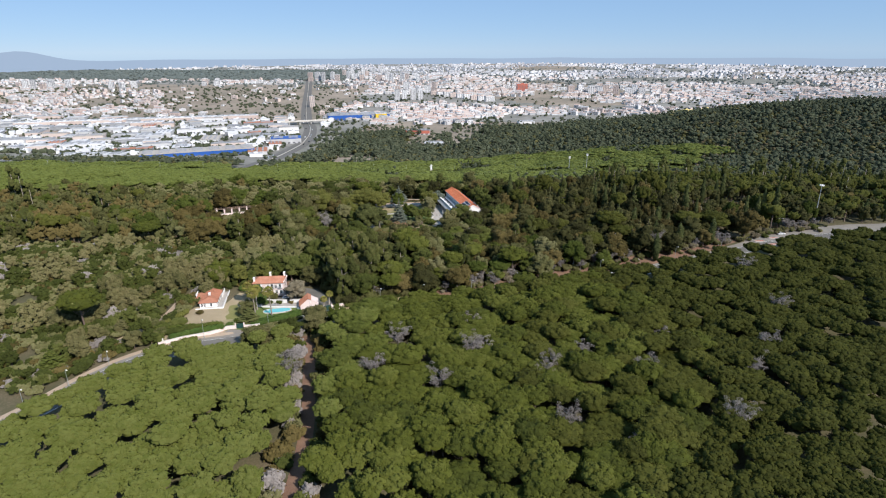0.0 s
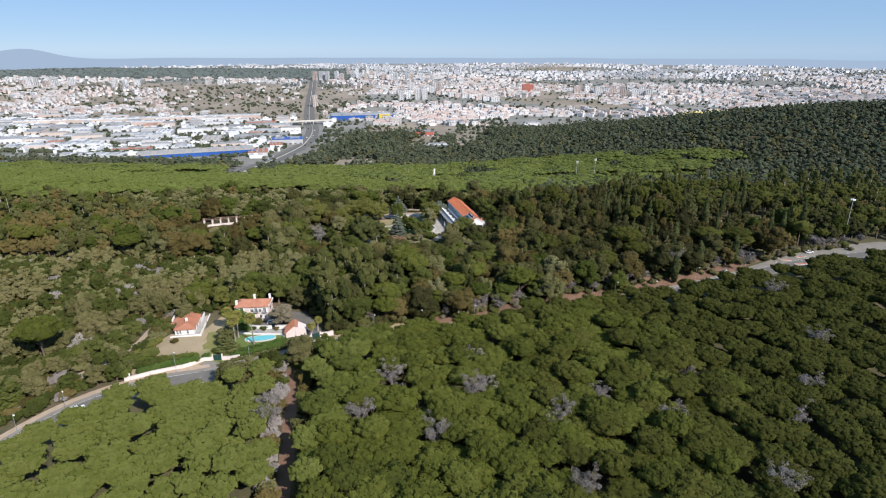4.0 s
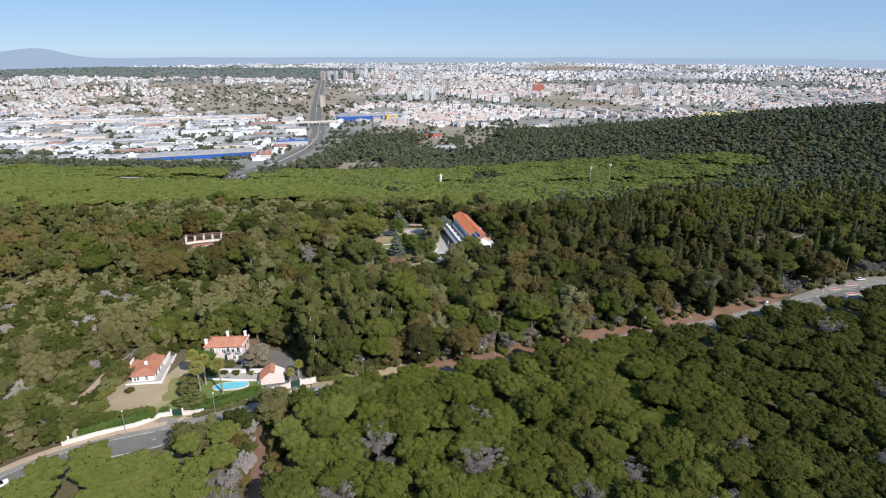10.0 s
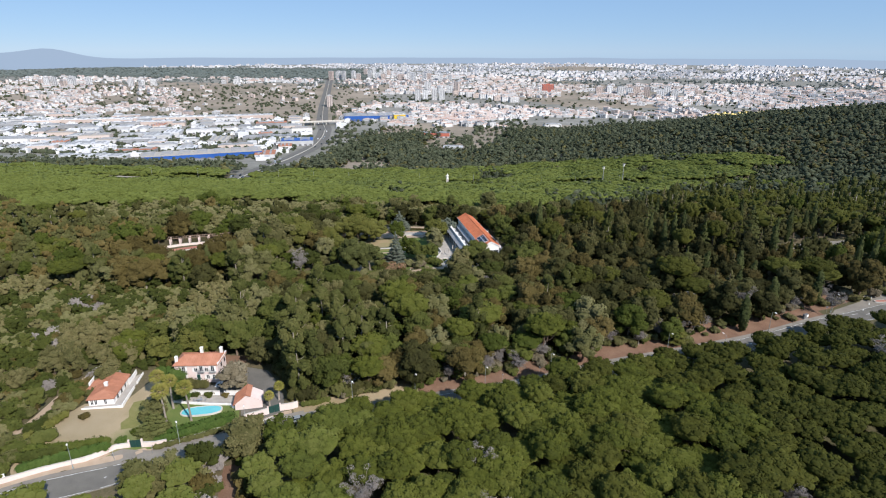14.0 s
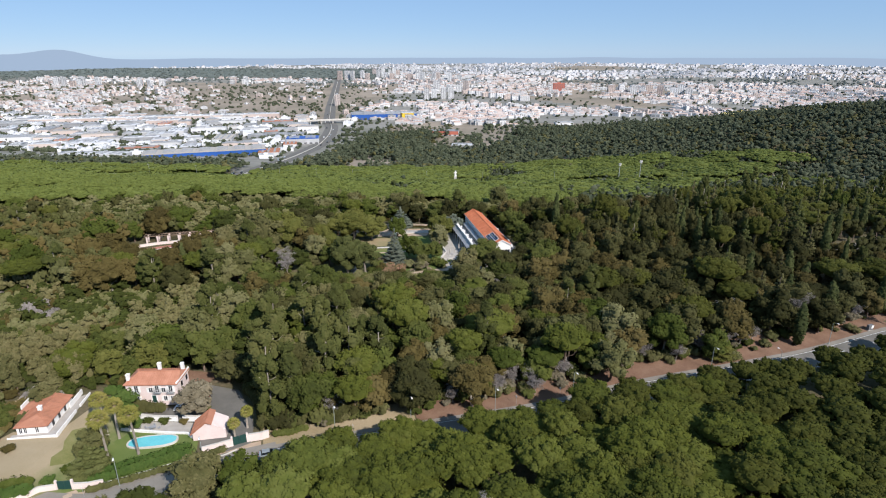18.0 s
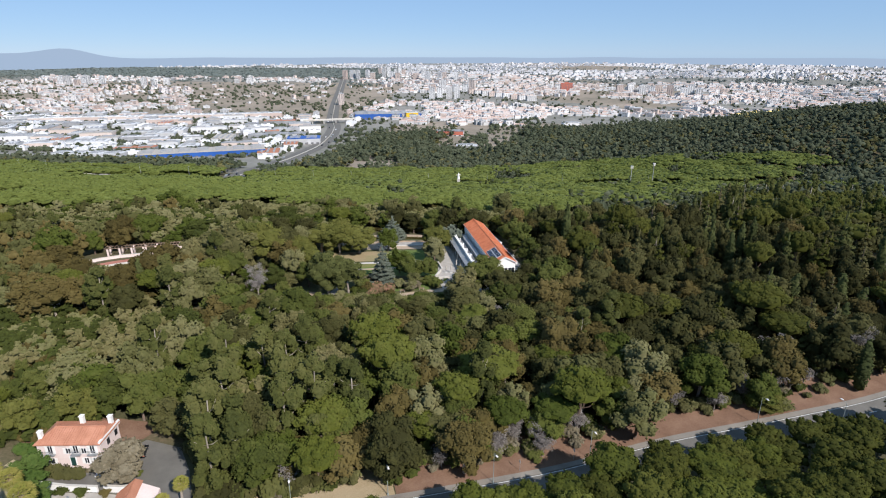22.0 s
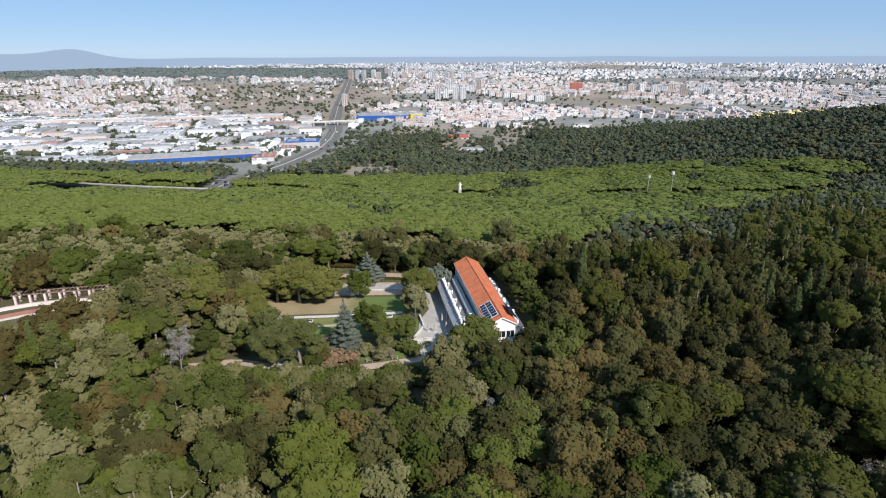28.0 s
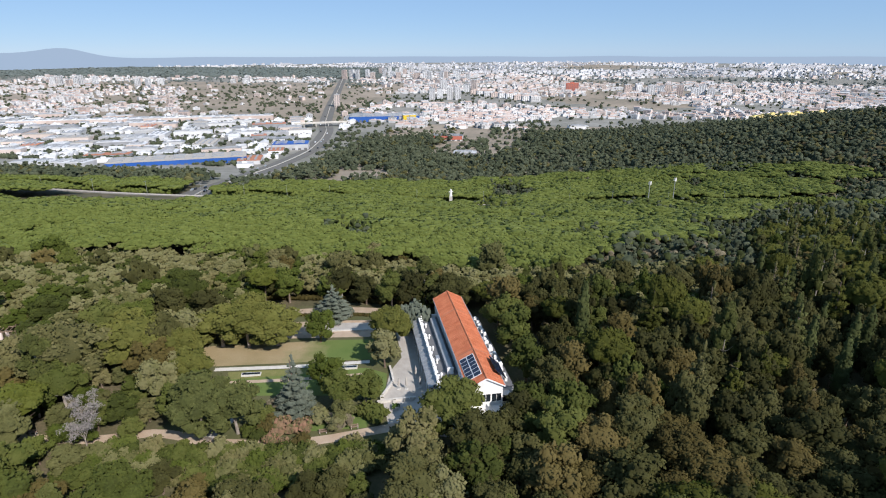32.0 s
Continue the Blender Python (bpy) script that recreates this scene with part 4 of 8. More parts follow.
special = [  # trees that stand out: name, species, foliage, x, y, scale, tall, label
    ("stone_pine", "pine", "bright", -6, 227, 1.2, 0.9, "flat-crowned fresh green pine by the bank"),
    ("stone_pine", "pine", "bright", 5, 231, 1.15, 0.9, "flat-crowned fresh green pine by the bank"),
    ("golden_cedar", "cedar", "plane", 56, 251, 0.85, 0.75, "golden-green spreading cedar beside the road"),
    ("cedar_tree", "cedar", "olive", 53, 270, 0.8, 0.72, "pale grey-green cedar above the road"),
    ("browned_tree", "plane", "brown", 12, 292, 1.05, 1.0, "large tree with rust-brown foliage"),
    ("browned_tree", "plane", "brown", 26, 290, 1.1, 1.0, "large tree with rust-brown foliage"),
    ("browned_tree", "plane", "brown", 17, 277, 0.9, 1.0, "large tree with rust-brown foliage"),
    ("browned_tree", "plane", "brown", 47, 294, 0.9, 1.0, "large tree with rust-brown foliage"),
    ("eucalyptus_tree", "gum", "gum", -60.3, 199.8, 0.95, 1.1, "tall eucalyptus beside the driveway gate"),
    ("eucalyptus_tree", "gum", "gum", -56.5, 203.5, 0.95, 1.0, "tall eucalyptus beside the driveway gate"),
    ("eucalyptus_tree", "gum", "gum", -64.5, 206.5, 1.05, 1.1, "tall eucalyptus beside the courtyard"),
    ("eucalyptus_tree", "gum", "gum", -70.5, 222.5, 1.0, 0.95, "tall eucalyptus behind the courtyard"),
    ("eucalyptus_tree", "gum", "gum", -66, 216, 1.1, 1.0, "tall eucalyptus with loose grey-green foliage"),
    ("eucalyptus_tree", "gum", "gum", -59, 208, 1.0, 0.95, "tall eucalyptus with loose grey-green foliage"),
    ("eucalyptus_tree", "gum", "gum", -51, 213, 1.1, 1.0, "tall eucalyptus with loose grey-green foliage"),
    ("eucalyptus_tree", "gum", "gum", -47, 220, 1.1, 1.0, "tall eucalyptus with loose grey-green foliage"),
    ("eucalyptus_tree", "gum", "gum", -63, 229, 1.1, 1.05, "tall eucalyptus with loose grey-green foliage"),
    ("eucalyptus_tree", "gum", "gum", -40, 224, 1.0, 1.0, "tall eucalyptus with loose grey-green foliage"),
    ("eucalyptus_tree", "gum", "gum", -55, 222, 1.05, 1.1, "tall eucalyptus with loose grey-green foliage"),
    ("eucalyptus_tree", "gum", "gum", -43, 211, 0.85, 0.85, "tall eucalyptus with loose grey-green foliage"),
    ("fir_tree", "oak", "plane", -101, 213, 1.3, 1.05, "yellow-green tree behind the villa"),
    ("cork_oak", "oak", "oak", -2.5, 297, 1.05, 0.95, "dense dark-green tree beside the white gable"),
    ("cork_oak", "oak", "oak", 6, 304, 1.35, 1.1, "dense dark-green tree beside the long building"),
    ("blue_cedar", "cedar", "blue", -62.5, 344.5, 1.05, 0.62, "spreading blue cedar at the back of the garden"),
    ("spreading_juniper", "bush", "blue", -36.5, 341, 2.6, 1.6, "low blue-green conifer by the path"),
    ("olive_tree", "oak", "olive", -43, 294.5, 0.7, 0.7, "grey-green garden tree beside the lawn"),
    ("villa_tree", "oak", "olive", -94.5, 182.0, 1.0, 0.85, "dark-green tree between the lawns"),
    ("villa_tree", "oak", "hedge", -97, 195.5, 1.1, 0.75, "dense green tree between the houses"),
    ("villa_tree", "oak", "hedge", -92.5, 192.5, 0.75, 0.7, "dense green tree between the houses"),
    ("villa_tree", "oak", "oak", -76.5, 215, 0.7, 0.7, "dark-green tree behind the courtyard"),
    ("verge_pine", "pine", "pine", -147, 160, 1.7, 1.0, "large umbrella pine above the scrub"),
    ("plane_tree", "plane", "plane", -86, 322, 1.4, 0.78, "broad plane tree with yellow-green leaves"),
    ("plane_tree", "plane", "plane", -78.5, 322.8, 1.4, 0.8, "broad plane tree with yellow-green leaves"),
    ("plane_tree", "plane", "plane", -71.3, 325, 1.3, 0.8, "broad plane tree with yellow-green leaves"),
    ("blue_cedar", "cedar", "blue", -53.9, 298.3, 0.82, 1.16, "silver-blue cedar with tiered boughs in the garden"),
    ("forecourt_tree", "plane", "oak", -18.5, 297.6, 1.27, 0.88, "dense dark-green tree in front of the white gable"),
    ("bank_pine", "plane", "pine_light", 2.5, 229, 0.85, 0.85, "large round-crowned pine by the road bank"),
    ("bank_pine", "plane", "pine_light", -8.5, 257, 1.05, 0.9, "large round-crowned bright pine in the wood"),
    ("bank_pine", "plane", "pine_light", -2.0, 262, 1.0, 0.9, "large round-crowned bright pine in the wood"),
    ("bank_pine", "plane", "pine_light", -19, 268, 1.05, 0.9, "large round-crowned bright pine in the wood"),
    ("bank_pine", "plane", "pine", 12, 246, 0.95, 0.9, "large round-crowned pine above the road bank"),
    ("grey_tree", "oak", "grey_leaf", -81.0, 201.2, 1.45, 0.68, "grey sparse-leaved tree over the courtyard"),
    ("eucalyptus_tree", "gum", "gum", -67.8, 210.5, 0.9, 0.95, "tall eucalyptus beside the courtyard"),
    ("eucalyptus_tree", "gum", "gum", -72.5, 218.5, 0.95, 1.0, "tall eucalyptus behind the courtyard"),
    ("plane_tree", "plane", "plane", -80.5, 330, 1.1, 1.0, "broad plane tree with yellow-green leaves"),
    ("plane_tree", "plane", "plane", -41, 331, 1.05, 0.95, "broad plane tree beside the terrace"),
    ("plane_tree", "plane", "plane", -82.5, 303.5, 0.95, 1.0, "broad plane tree with yellow-green leaves"),
    ("plane_tree", "plane", "plane", -90, 310, 1.0, 1.0, "broad plane tree with yellow-green leaves"),
    ("olive_tree", "oak", "olive", -39.3, 319.5, 1.25, 0.95, "grey-green tree beside the terrace"),
    ("lawn_tree", "oak", "bright", -60.5, 329, 1.2, 1.0, "round bright-green tree on the lawn edge"),
    ("garden_oak", "oak", "oak", -79, 292, 1.15, 1.0, "dark-green garden tree beside the path"),
    ("garden_oak", "oak", "olive", -86, 296, 1.3, 1.1, "grey-green garden tree beside the path"),
    ("garden_oak", "oak", "bright", -76.5, 297.5, 1.0, 1.1, "fresh green garden tree beside the path"),
    ("garden_oak", "oak", "oak", -89, 287.5, 1.1, 1.0, "dark-green garden tree beside the path"),
    ("park_tree", "plane", "olive_brown", -112, 300, 1.9, 0.85, "huge spreading olive-brown park tree"),
    ("park_tree", "plane", "plane", -101, 308, 1.6, 0.9, "large spreading yellow-green park tree"),
    ("cork_oak", "oak", "oak", -14, 284.5, 0.95, 0.95, "dense dark-green tree in front of the long building"),
    ("cork_oak", "oak", "olive_brown", -21, 283, 1.3, 0.95, "olive-green tree below the garden path"),
    ("cork_oak", "oak", "dark_oak", -1, 282, 1.3, 1.0, "dense dark tree in front of the long building"),
    ("cork_oak", "oak", "dark_oak", -6.0, 296.3, 1.05, 0.95, "dense dark tree beside the white gable"),
    ("cork_oak", "oak", "dark_oak", -3.6, 299.5, 1.25, 1.0, "dense dark tree beside the white gable"),
    ("cork_oak", "oak", "oak", -2.2, 304.5, 1.2, 1.05, "dense dark-green tree beside the white gable"),
    ("cork_oak", "oak", "dark_oak", 2.0, 311, 1.35, 1.1, "dense dark tree beside the long building"),
    ("park_tree", "plane", "dark_oak", -95, 312, 1.1, 1.1, "dark-green upright park tree"),
    ("park_tree", "plane", "olive_brown", -121, 293, 1.4, 0.95, "large spreading olive-brown park tree"),
    ("dark_conifer", "plane", "cypress_soft", -70.5, 288.5, 1.25, 1.05, "broad dark-green conifer at the garden edge"),
    ("dark_conifer", "plane", "cypress_soft", -63.8, 290.2, 1.1, 1.0, "broad dark-green conifer at the garden edge"),
    ("garden_oak", "oak", "bright", -50.5, 308.5, 1.15, 1.0, "fresh green garden tree beside the lawn"),
    ("garden_oak", "oak", "oak", -44.5, 302.5, 1.3, 0.85, "dark-green garden tree beside the lawn"),
    ("garden_oak", "oak", "oak", -39.5, 304, 1.15, 0.85, "dark-green garden tree beside the lawn"),
    ("olive_tree", "oak", "olive", -42.5, 297.5, 0.8, 0.85, "grey-green garden tree beside the lawn"),
    ("cork_oak", "oak", "oak", -3.5, 318.5, 1.5, 1.05, "dense dark-green tree beside the long building"),
    ("cork_oak", "oak", "oak", -7.0, 330.5, 1.45, 1.1, "dense dark-green tree beside the long building"),
    ("cork_oak", "oak", "oak", -12.0, 342.0, 1.45, 1.05, "dense dark-green tree beside the long building"),
    ("cork_oak", "oak", "oak", -7.5, 288.5, 1.05, 0.95, "dense dark-green tree in front of the long building"),
    ("cork_oak", "oak", "oak", 4, 294, 1.5, 1.05, "dense dark-green tree in front of the long building"),
    ("browned_tree", "plane", "brown", 34, 281, 1.15, 1.0, "large tree with rust-brown foliage"),
    ("browned_tree", "plane", "brown", 8, 281, 0.9, 1.0, "large tree with rust-brown foliage"),
    ("bank_pine", "plane", "pine", -23, 222, 0.95, 0.88, "large round-crowned pine by the road bank"),
    ("bank_pine", "plane", "pine", 20, 240, 1.0, 0.88, "large round-crowned pine by the road bank"),
    ("gate_conifer", "cedar", "cypress_soft", -92.3, 178.2, 0.82, 0.5, "dense grey-green conifer inside the gate"),
    ("villa_tree", "oak", "plane", -108.0, 205.5, 1.15, 1.1, "yellow-green tree behind the guest house"),
    ("villa_tree", "oak", "dark_oak", -73.5, 214, 1.2, 1.05, "dark tree overhanging the courtyard"),
    ("villa_tree", "oak", "dark_oak", -80.0, 215, 1.15, 1.0, "dark tree overhanging the courtyard"),
    ("villa_pine", "plane", "pine", -117.5, 205.5, 1.05, 0.95, "broad pine behind the guest house"),
    ("villa_tree", "oak", "oak", -103.5, 214.5, 1.4, 1.0, "dark-green tree behind the villa"),
    ("villa_tree", "oak", "oak", -96.5, 217, 1.4, 1.05, "dark-green tree behind the villa"),
    ("villa_tree", "oak", "oak", -90, 219, 1.45, 1.05, "dark-green tree behind the villa"),
    ("villa_tree", "oak", "oak", -83.5, 221.5, 1.4, 1.1, "dark-green tree behind the villa"),
    ("villa_tree", "oak", "oak", -77, 222.5, 1.35, 1.1, "dark-green tree behind the courtyard"),
    ("roadside_tree", "plane", "olive_brown", -63.5, 173.5, 1.1, 0.85, "large olive-brown tree beside the road"),
    ("roadside_tree", "oak", "oak", -71.5, 166.8, 1.15, 0.95, "dark-green tree beside the road"),
    ("roadside_tree", "oak", "olive", -77.5, 162.2, 1.1, 0.9, "grey-green ragged tree beside the road"),
    ("roadside_tree", "oak", "olive", -82.3, 157.6, 1.15, 0.95, "grey-green ragged tree beside the road"),
    ("roadside_tree", "oak", "olive_brown", -76.0, 156.6, 1.2, 0.95, "olive-green ragged tree beside the road"),
    ("roadside_tree", "oak", "bright", -56.5, 177.5, 1.2, 0.95, "fresh green tree beside the road"),
    ("verge_cedar", "cedar", "bright", -141, 136, 0.85, 0.6, "spreading green conifer on the verge"),
]
for k in range(10):
    special.append(("cypress_tree", "cypress", "cypress", 2.5 + 4.6 * k + 1.1 * math.sin(3 * k), 351.5 + 1.6 * math.cos(5 * k), 0.95, 1.1, ROW))
for n, (name, sp, mat, x, y, s, tall, label) in enumerate(special):
    plant(name, sp, mat, x, y, s, 37.0 * n, label, variants=3, seed=n, tall=tall)
sx = np.array([q[3] for q in special])
sy = np.array([q[4] for q in special])
sr = np.array([4.2 * q[5] for q in special])
clear = np.array([np.all(np.hypot(x - sx, y - sy) > sr * 0.85) for x, y in zip(mx, my)])
mx, my, pick = mx[clear], my[clear], pick[clear]
for kind, (sp, mat, name, label) in FORMS.items():
    k = np.nonzero(pick == kind)[0]
    k = k[np.argsort(np.hypot(mx[k] + 15, (my[k] - 250)))]
    cap = {"oak": 240, "bright": 80, "gum": 60, "brown": 110, "olive_tree": 70, "cypress": 40, "pine": 60}[kind]
    for i in k[:cap]:
        x, y = float(mx[i]), float(my[i])
        small = -105 < x < -24 and 266 < y < 302
        s = rngf.uniform(0.75, 1.0) if small else rngf.uniform(1.1, 1.75) if sp != "gum" else rngf.uniform(0.8, 1.1)
        form, leaves_of = sp, mat
        slim = x > -8 and y > 300
        if slim:
            s *= 0.76
        if kind in ("oak", "brown", "bright") and not small and not slim and rngf.uniform() < 0.45:
            form, s = "plane", s * 0.72
        # Oaks to the right take the darker copy: crown shade put into leaf colour.
        if kind == "oak" and (x > 25 or rngf.uniform() < 0.25):
            leaves_of = "dark_oak"
        elif kind in ("pine", "gum") and x > 22 and rngf.uniform() < 0.6:
            form, leaves_of, s = "cedar", ("cypress_soft", "pine_dark", "olive_brown")[int(rngf.integers(3))], rngf.uniform(0.7, 1.0)
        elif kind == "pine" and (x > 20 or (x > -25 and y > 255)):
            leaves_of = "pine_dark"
        elif kind == "olive_tree" and (x > 40 or (x > -12 and y > 275)):
            leaves_of = "dark_oak"
        # Trees below the long building: dim light put into darker leaves.
        elif kind in ("oak", "bright") and -75 < x < 25 and y > 240 and rngf.uniform() < 0.55:
            leaves_of = "dark_oak"
        elif kind == "oak" and rngf.uniform() < 0.3:
            leaves_of = "olive_brown"
        plant(name, form, leaves_of, x, y, s, rngf.uniform(0, 360), label, "tree", "trees of the mixed wood", 5, int(rngf.integers(5)), rngf.uniform(0.8, 1.15) * (0.8 if small else 1.45 if slim else 1.0))
    far = k[cap:]
    # Farther oaks and pines all use the shade-darkened leaf copies.
    Wood(sp, {"oak": "dark_oak", "pine": "pine_dark"}.get(mat, mat), 1, 5, 11).plant(name + "_wood", mx[far], my[far], rngf, label.replace("tree", "trees"), low=0.85, high=1.25, tall=1.2)

# low dense growth between the garden and the pine belt
lx, ly = scatter(-330, 60, 300, 420, 4.7, rngf)
lok = (((lx < -88) & (ly > 316)) | (ly > 358)) & free(lx, ly) & (ly < band_edge(lx) + rngf.uniform(0, 16, len(lx))) & keep_view(lx, ly)
lx, ly = lx[lok], ly[lok]
lu = rngf.uniform(size=len(lx)) + 0.25 * np.sin(lx * 0.05) * np.sin(ly * 0.07 + 1)
for lo, hi, mat, name, label in ((-9, 0.48, "olive", "low_olive_wood", "low grey-green evergreen trees behind the garden"), (0.48, 0.66, "oak", "low_oak_wood", "low dark-green oaks behind the garden"), (0.66, 0.82, "olive_brown", "low_brown_wood", "low olive-brown trees behind the garden"), (0.82, 9, "bright", "low_green_wood", "low fresh green trees behind the garden")):
    k = (lu >= lo) & (lu < hi)
    Wood("oak", mat, 1, 5, 61, trunks=False).plant(name, lx[k], ly[k], rngf, label, low=0.75, high=1.15, tall=0.85)

# scrub on the slope beside the villas
bx, by = scatter(-330, -90, 125, 275, 2.9, rngf)
bd = off_line(bx, by, ROAD)
thin = np.array([noise.noise(Vector((x * 0.045, y * 0.045, 1.7))) for x, y in zip(bx, by)])
sel = (bd > 8) & (by < 268 + 0.12 * (bx + 100)) & (bx < -98) & free(bx, by) & (np.abs(off_line(bx, by, SANDY)) > 2.0) & (thin > -0.5) & keep_view(bx, by, 90)
bx, by = bx[sel], by[sel]
which = rngf.uniform(size=len(bx)) + 0.5 * thin[sel]
for lo, hi, mat, sp, name, label, s in ((-9, 0.22, "olive", "bush", "grey_shrub", "grey-green shrub on the dry slope", 1.15), (0.22, 0.62, "oak", "bush", "green_shrub", "dark-green shrub on the dry slope", 1.2),
                                        (0.62, 0.76, "brown", "bush", "brown_shrub", "browned shrub on the dry slope", 1.05), (0.76, 0.84, "oak", "oak", "slope_oak", "small dark-green oak on the dry slope", 0.62), (0.84, 0.90, "grey_twigs", "bush", "bare_shrub", "bare grey leafless shrub on the slope", 1.2), (0.90, 9, "olive_brown", "oak", "slope_olive", "ragged olive-green tree on the dry slope", 0.75)):
    k = np.nonzero((which >= lo) & (which < hi))[0]
    k = k[np.argsort(np.hypot(bx[k] + 125, by[k] - 175))]
    for i in k[:70]:
        plant(name, sp, mat, float(bx[i]), float(by[i]), s * rngf.uniform(0.7, 1.3), rngf.uniform(0, 360), label, "shrub" if sp == "bush" else "tree", "shrubs of the slope", 4, int(rngf.integers(4)), rngf.uniform(0.8, 1.3))
    k = k[70:]
    Wood(sp, mat, 1, 5, 21, trunks=False).plant(name + "_scrub", bx[k], by[k], rngf, label.replace("shrub", "shrubs").replace("tree", "trees"), "shrubs", low=s * 0.7, high=s * 1.3)

# dead grey trees among the pines, and scrub along the sandy track


def bare_tree(x, y, s, seed):
    rng = np.random.default_rng(seed)
    ob = thing("bare_tree", (x, y, ground(x, y)), rng.uniform(0, 360), "leafless grey tree among the pines", "tree", "dead trees")
    w, tw = Shape(), []
    w.rod((0, 0, -0.3), (0.2, 0.1, 4.5 * s), 0.16, 0.09, 6)
    for i in range(9):
        t = 2 * math.pi * i / 9 + rng.uniform(-.3, .3)
        p = Vector((0.1, 0.05, rng.uniform(3.0, 4.4) * s))
        e = p + Vector((math.cos(t) * rng.uniform(1.5, 2.8), math.sin(t) * rng.uniform(1.5, 2.8), rng.uniform(2.2, 4.2))) * s
        w.rod(p, e, 0.07, 0.02, 4)
        for j in range(5):
            q = p.lerp(e, rng.uniform(0.35, 1))
            f = q + Vector(rng.normal(size=3) * 0.6) + Vector((0, 0, 0.5))
            w.rod(q, f, 0.03, 0.012, 3)
            tw.append(f)
    part("trunk", w, "pale_bark", ob)
    v, t, nn = foliage([(p.x, p.y, p.z, 0.75, 0.6) for p in tw], rng, 190, 0.13, False)
    keep = np.zeros(len(t), bool)
    n0, n1 = len(ICO_A[0]), len(ICO_A[1])
    per = len(t) // len(tw)
    for k in range(len(tw)):
        keep[k * per + n1:(k + 1) * per] = True
    tagged(part("twig_spray", fast_mesh("twig_spray", v, t[keep], ["grey_twigs"], None, nn), None, ob), kind="stuff")
    return ob


for n, (x, y) in enumerate(greys + [(-93, 283), (-9, 270), (-91, 279), (118, 276), (60, 262), (84, 270)]):
    bare_tree(x, y, 1.35 + 0.25 * math.sin(n), n)
tx, ty = scatter(-75, -30, 78, 175, 3.4, rngf)
td = np.abs(off_line(tx, ty, TRACK))
sel = (td > 2.6) & (td < 7) & (off_line(tx, ty, ROAD) < -6)
for x, y in zip(tx[sel], ty[sel]):
    mat = ["olive", "grey_twigs", "oak", "brown"][int(rngf.integers(4))]
    plant("track_shrub", "bush", mat, float(x), float(y), rngf.uniform(0.8, 1.7), rngf.uniform(0, 360), "shrub beside the sandy track", "shrub", "shrubs along the track", 4, int(rngf.integers(4)), 1.3)

# pine belt falling towards the plain
ex, ey = scatter(-720, 420, 250, 930, 8.2, rngf, 0.3)
hw = np.abs(off_line(ex, ey, HIGHWAY))
av = np.abs(off_line(ex, ey, AVENUE))
far_edge = np.interp(ex, [-720, -420, -288, -162, 69, 200], [720, 735, 745, 800, 900, 905])
hs = off_line(ex, ey, HIGHWAY)
lie = np.array([noise.noise(Vector((x * 0.03, y * 0.03, 4.4))) for x, y in zip(ex, ey)])
stray = np.array([noise.noise(Vector((x * 0.014, y * 0.014, 8.1))) for x, y in zip(ex, ey)])
sel = (ey > band_edge(ex)) & (ex < band_right(ey) + 70 * stray - 8) & (hw > np.where(ex > -116, 9.5, 12.0)) & ~((ex < -200) & (hs < 0) & (ey > np.interp(ex, [-450, -300, -200], [490, 525, 632])) & ~((ex < -425) & (hs < -18))) & ~((hs > 75) & (ex < -330)) & ~((hs < 0) & (hs > -46) & (ex > -116) & (ex < -40)) & (av > 16) & (ey < far_edge) & keep_view(ex, ey)
holes = (stray + 0.55 * lie < -0.36) & (ex > -160) & (ey > 430)
stands = sel & ~holes
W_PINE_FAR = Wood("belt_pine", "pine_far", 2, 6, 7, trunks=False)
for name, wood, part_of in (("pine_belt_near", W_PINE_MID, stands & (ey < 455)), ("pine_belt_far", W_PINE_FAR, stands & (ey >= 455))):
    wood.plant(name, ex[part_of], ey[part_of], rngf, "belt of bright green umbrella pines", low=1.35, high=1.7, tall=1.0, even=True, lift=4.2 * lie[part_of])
# dark trees in the gaps of the belt and along its ragged side
gaps = sel & holes | (~sel & (ex > band_right(ey) - 50) & (ex < band_right(ey) + 45) & (ey > band_edge(ex)) & (ey < 880) & (hw > 14) & keep_view(ex, ey))
gu = rngf.uniform(size=len(ex))
for lo, hi, sp, mat, name, label, tall in ((0, 0.3, "cypress", "cypress", "belt_cypresses", "dark pointed cypresses in the gaps of the pine belt", 1.15), (0.3, 0.72, "oak", "dark_wood", "belt_oaks", "dark evergreen trees in the gaps of the pine belt", 1.0),
                                           (0.72, 0.88, "gum", "dark_wood", "belt_tall_trees", "tall dark trees beside the pine belt", 0.6), (0.88, 1.01, "oak", "grey_leaf", "belt_grey_trees", "dusty grey trees in the gaps of the pine belt", 0.8)):
    k = gaps & (gu >= lo) & (gu < hi)
    Wood(sp, mat, 2, 6, 71, trunks=False).plant(name, ex[k], ey[k], rngf, label, low=0.85, high=1.35, tall=tall)

# undergrowth along the highway
vx, vy = scatter(-660, 330, 560, 770, 4.2, rngf)
vs = off_line(vx, vy, HIGHWAY)
vok = (vs > 12.5) & (vs < 23) & (np.abs(off_line(vx, vy, AVENUE)) > 18)
SPECIES["verge_bush"] = (clumps_bush, (5, 4, 3), 0.3, 0.8, 0.06, 3, 0.8, "bark", 40)
Wood("verge_bush", "pine_far", 1, 4, 51, trunks=False).plant("highway_shrubs", vx[vok], vy[vok], rngf, "green shrubs along the far side of the highway", "shrubs", low=1.9, high=3.0, tall=1.2)

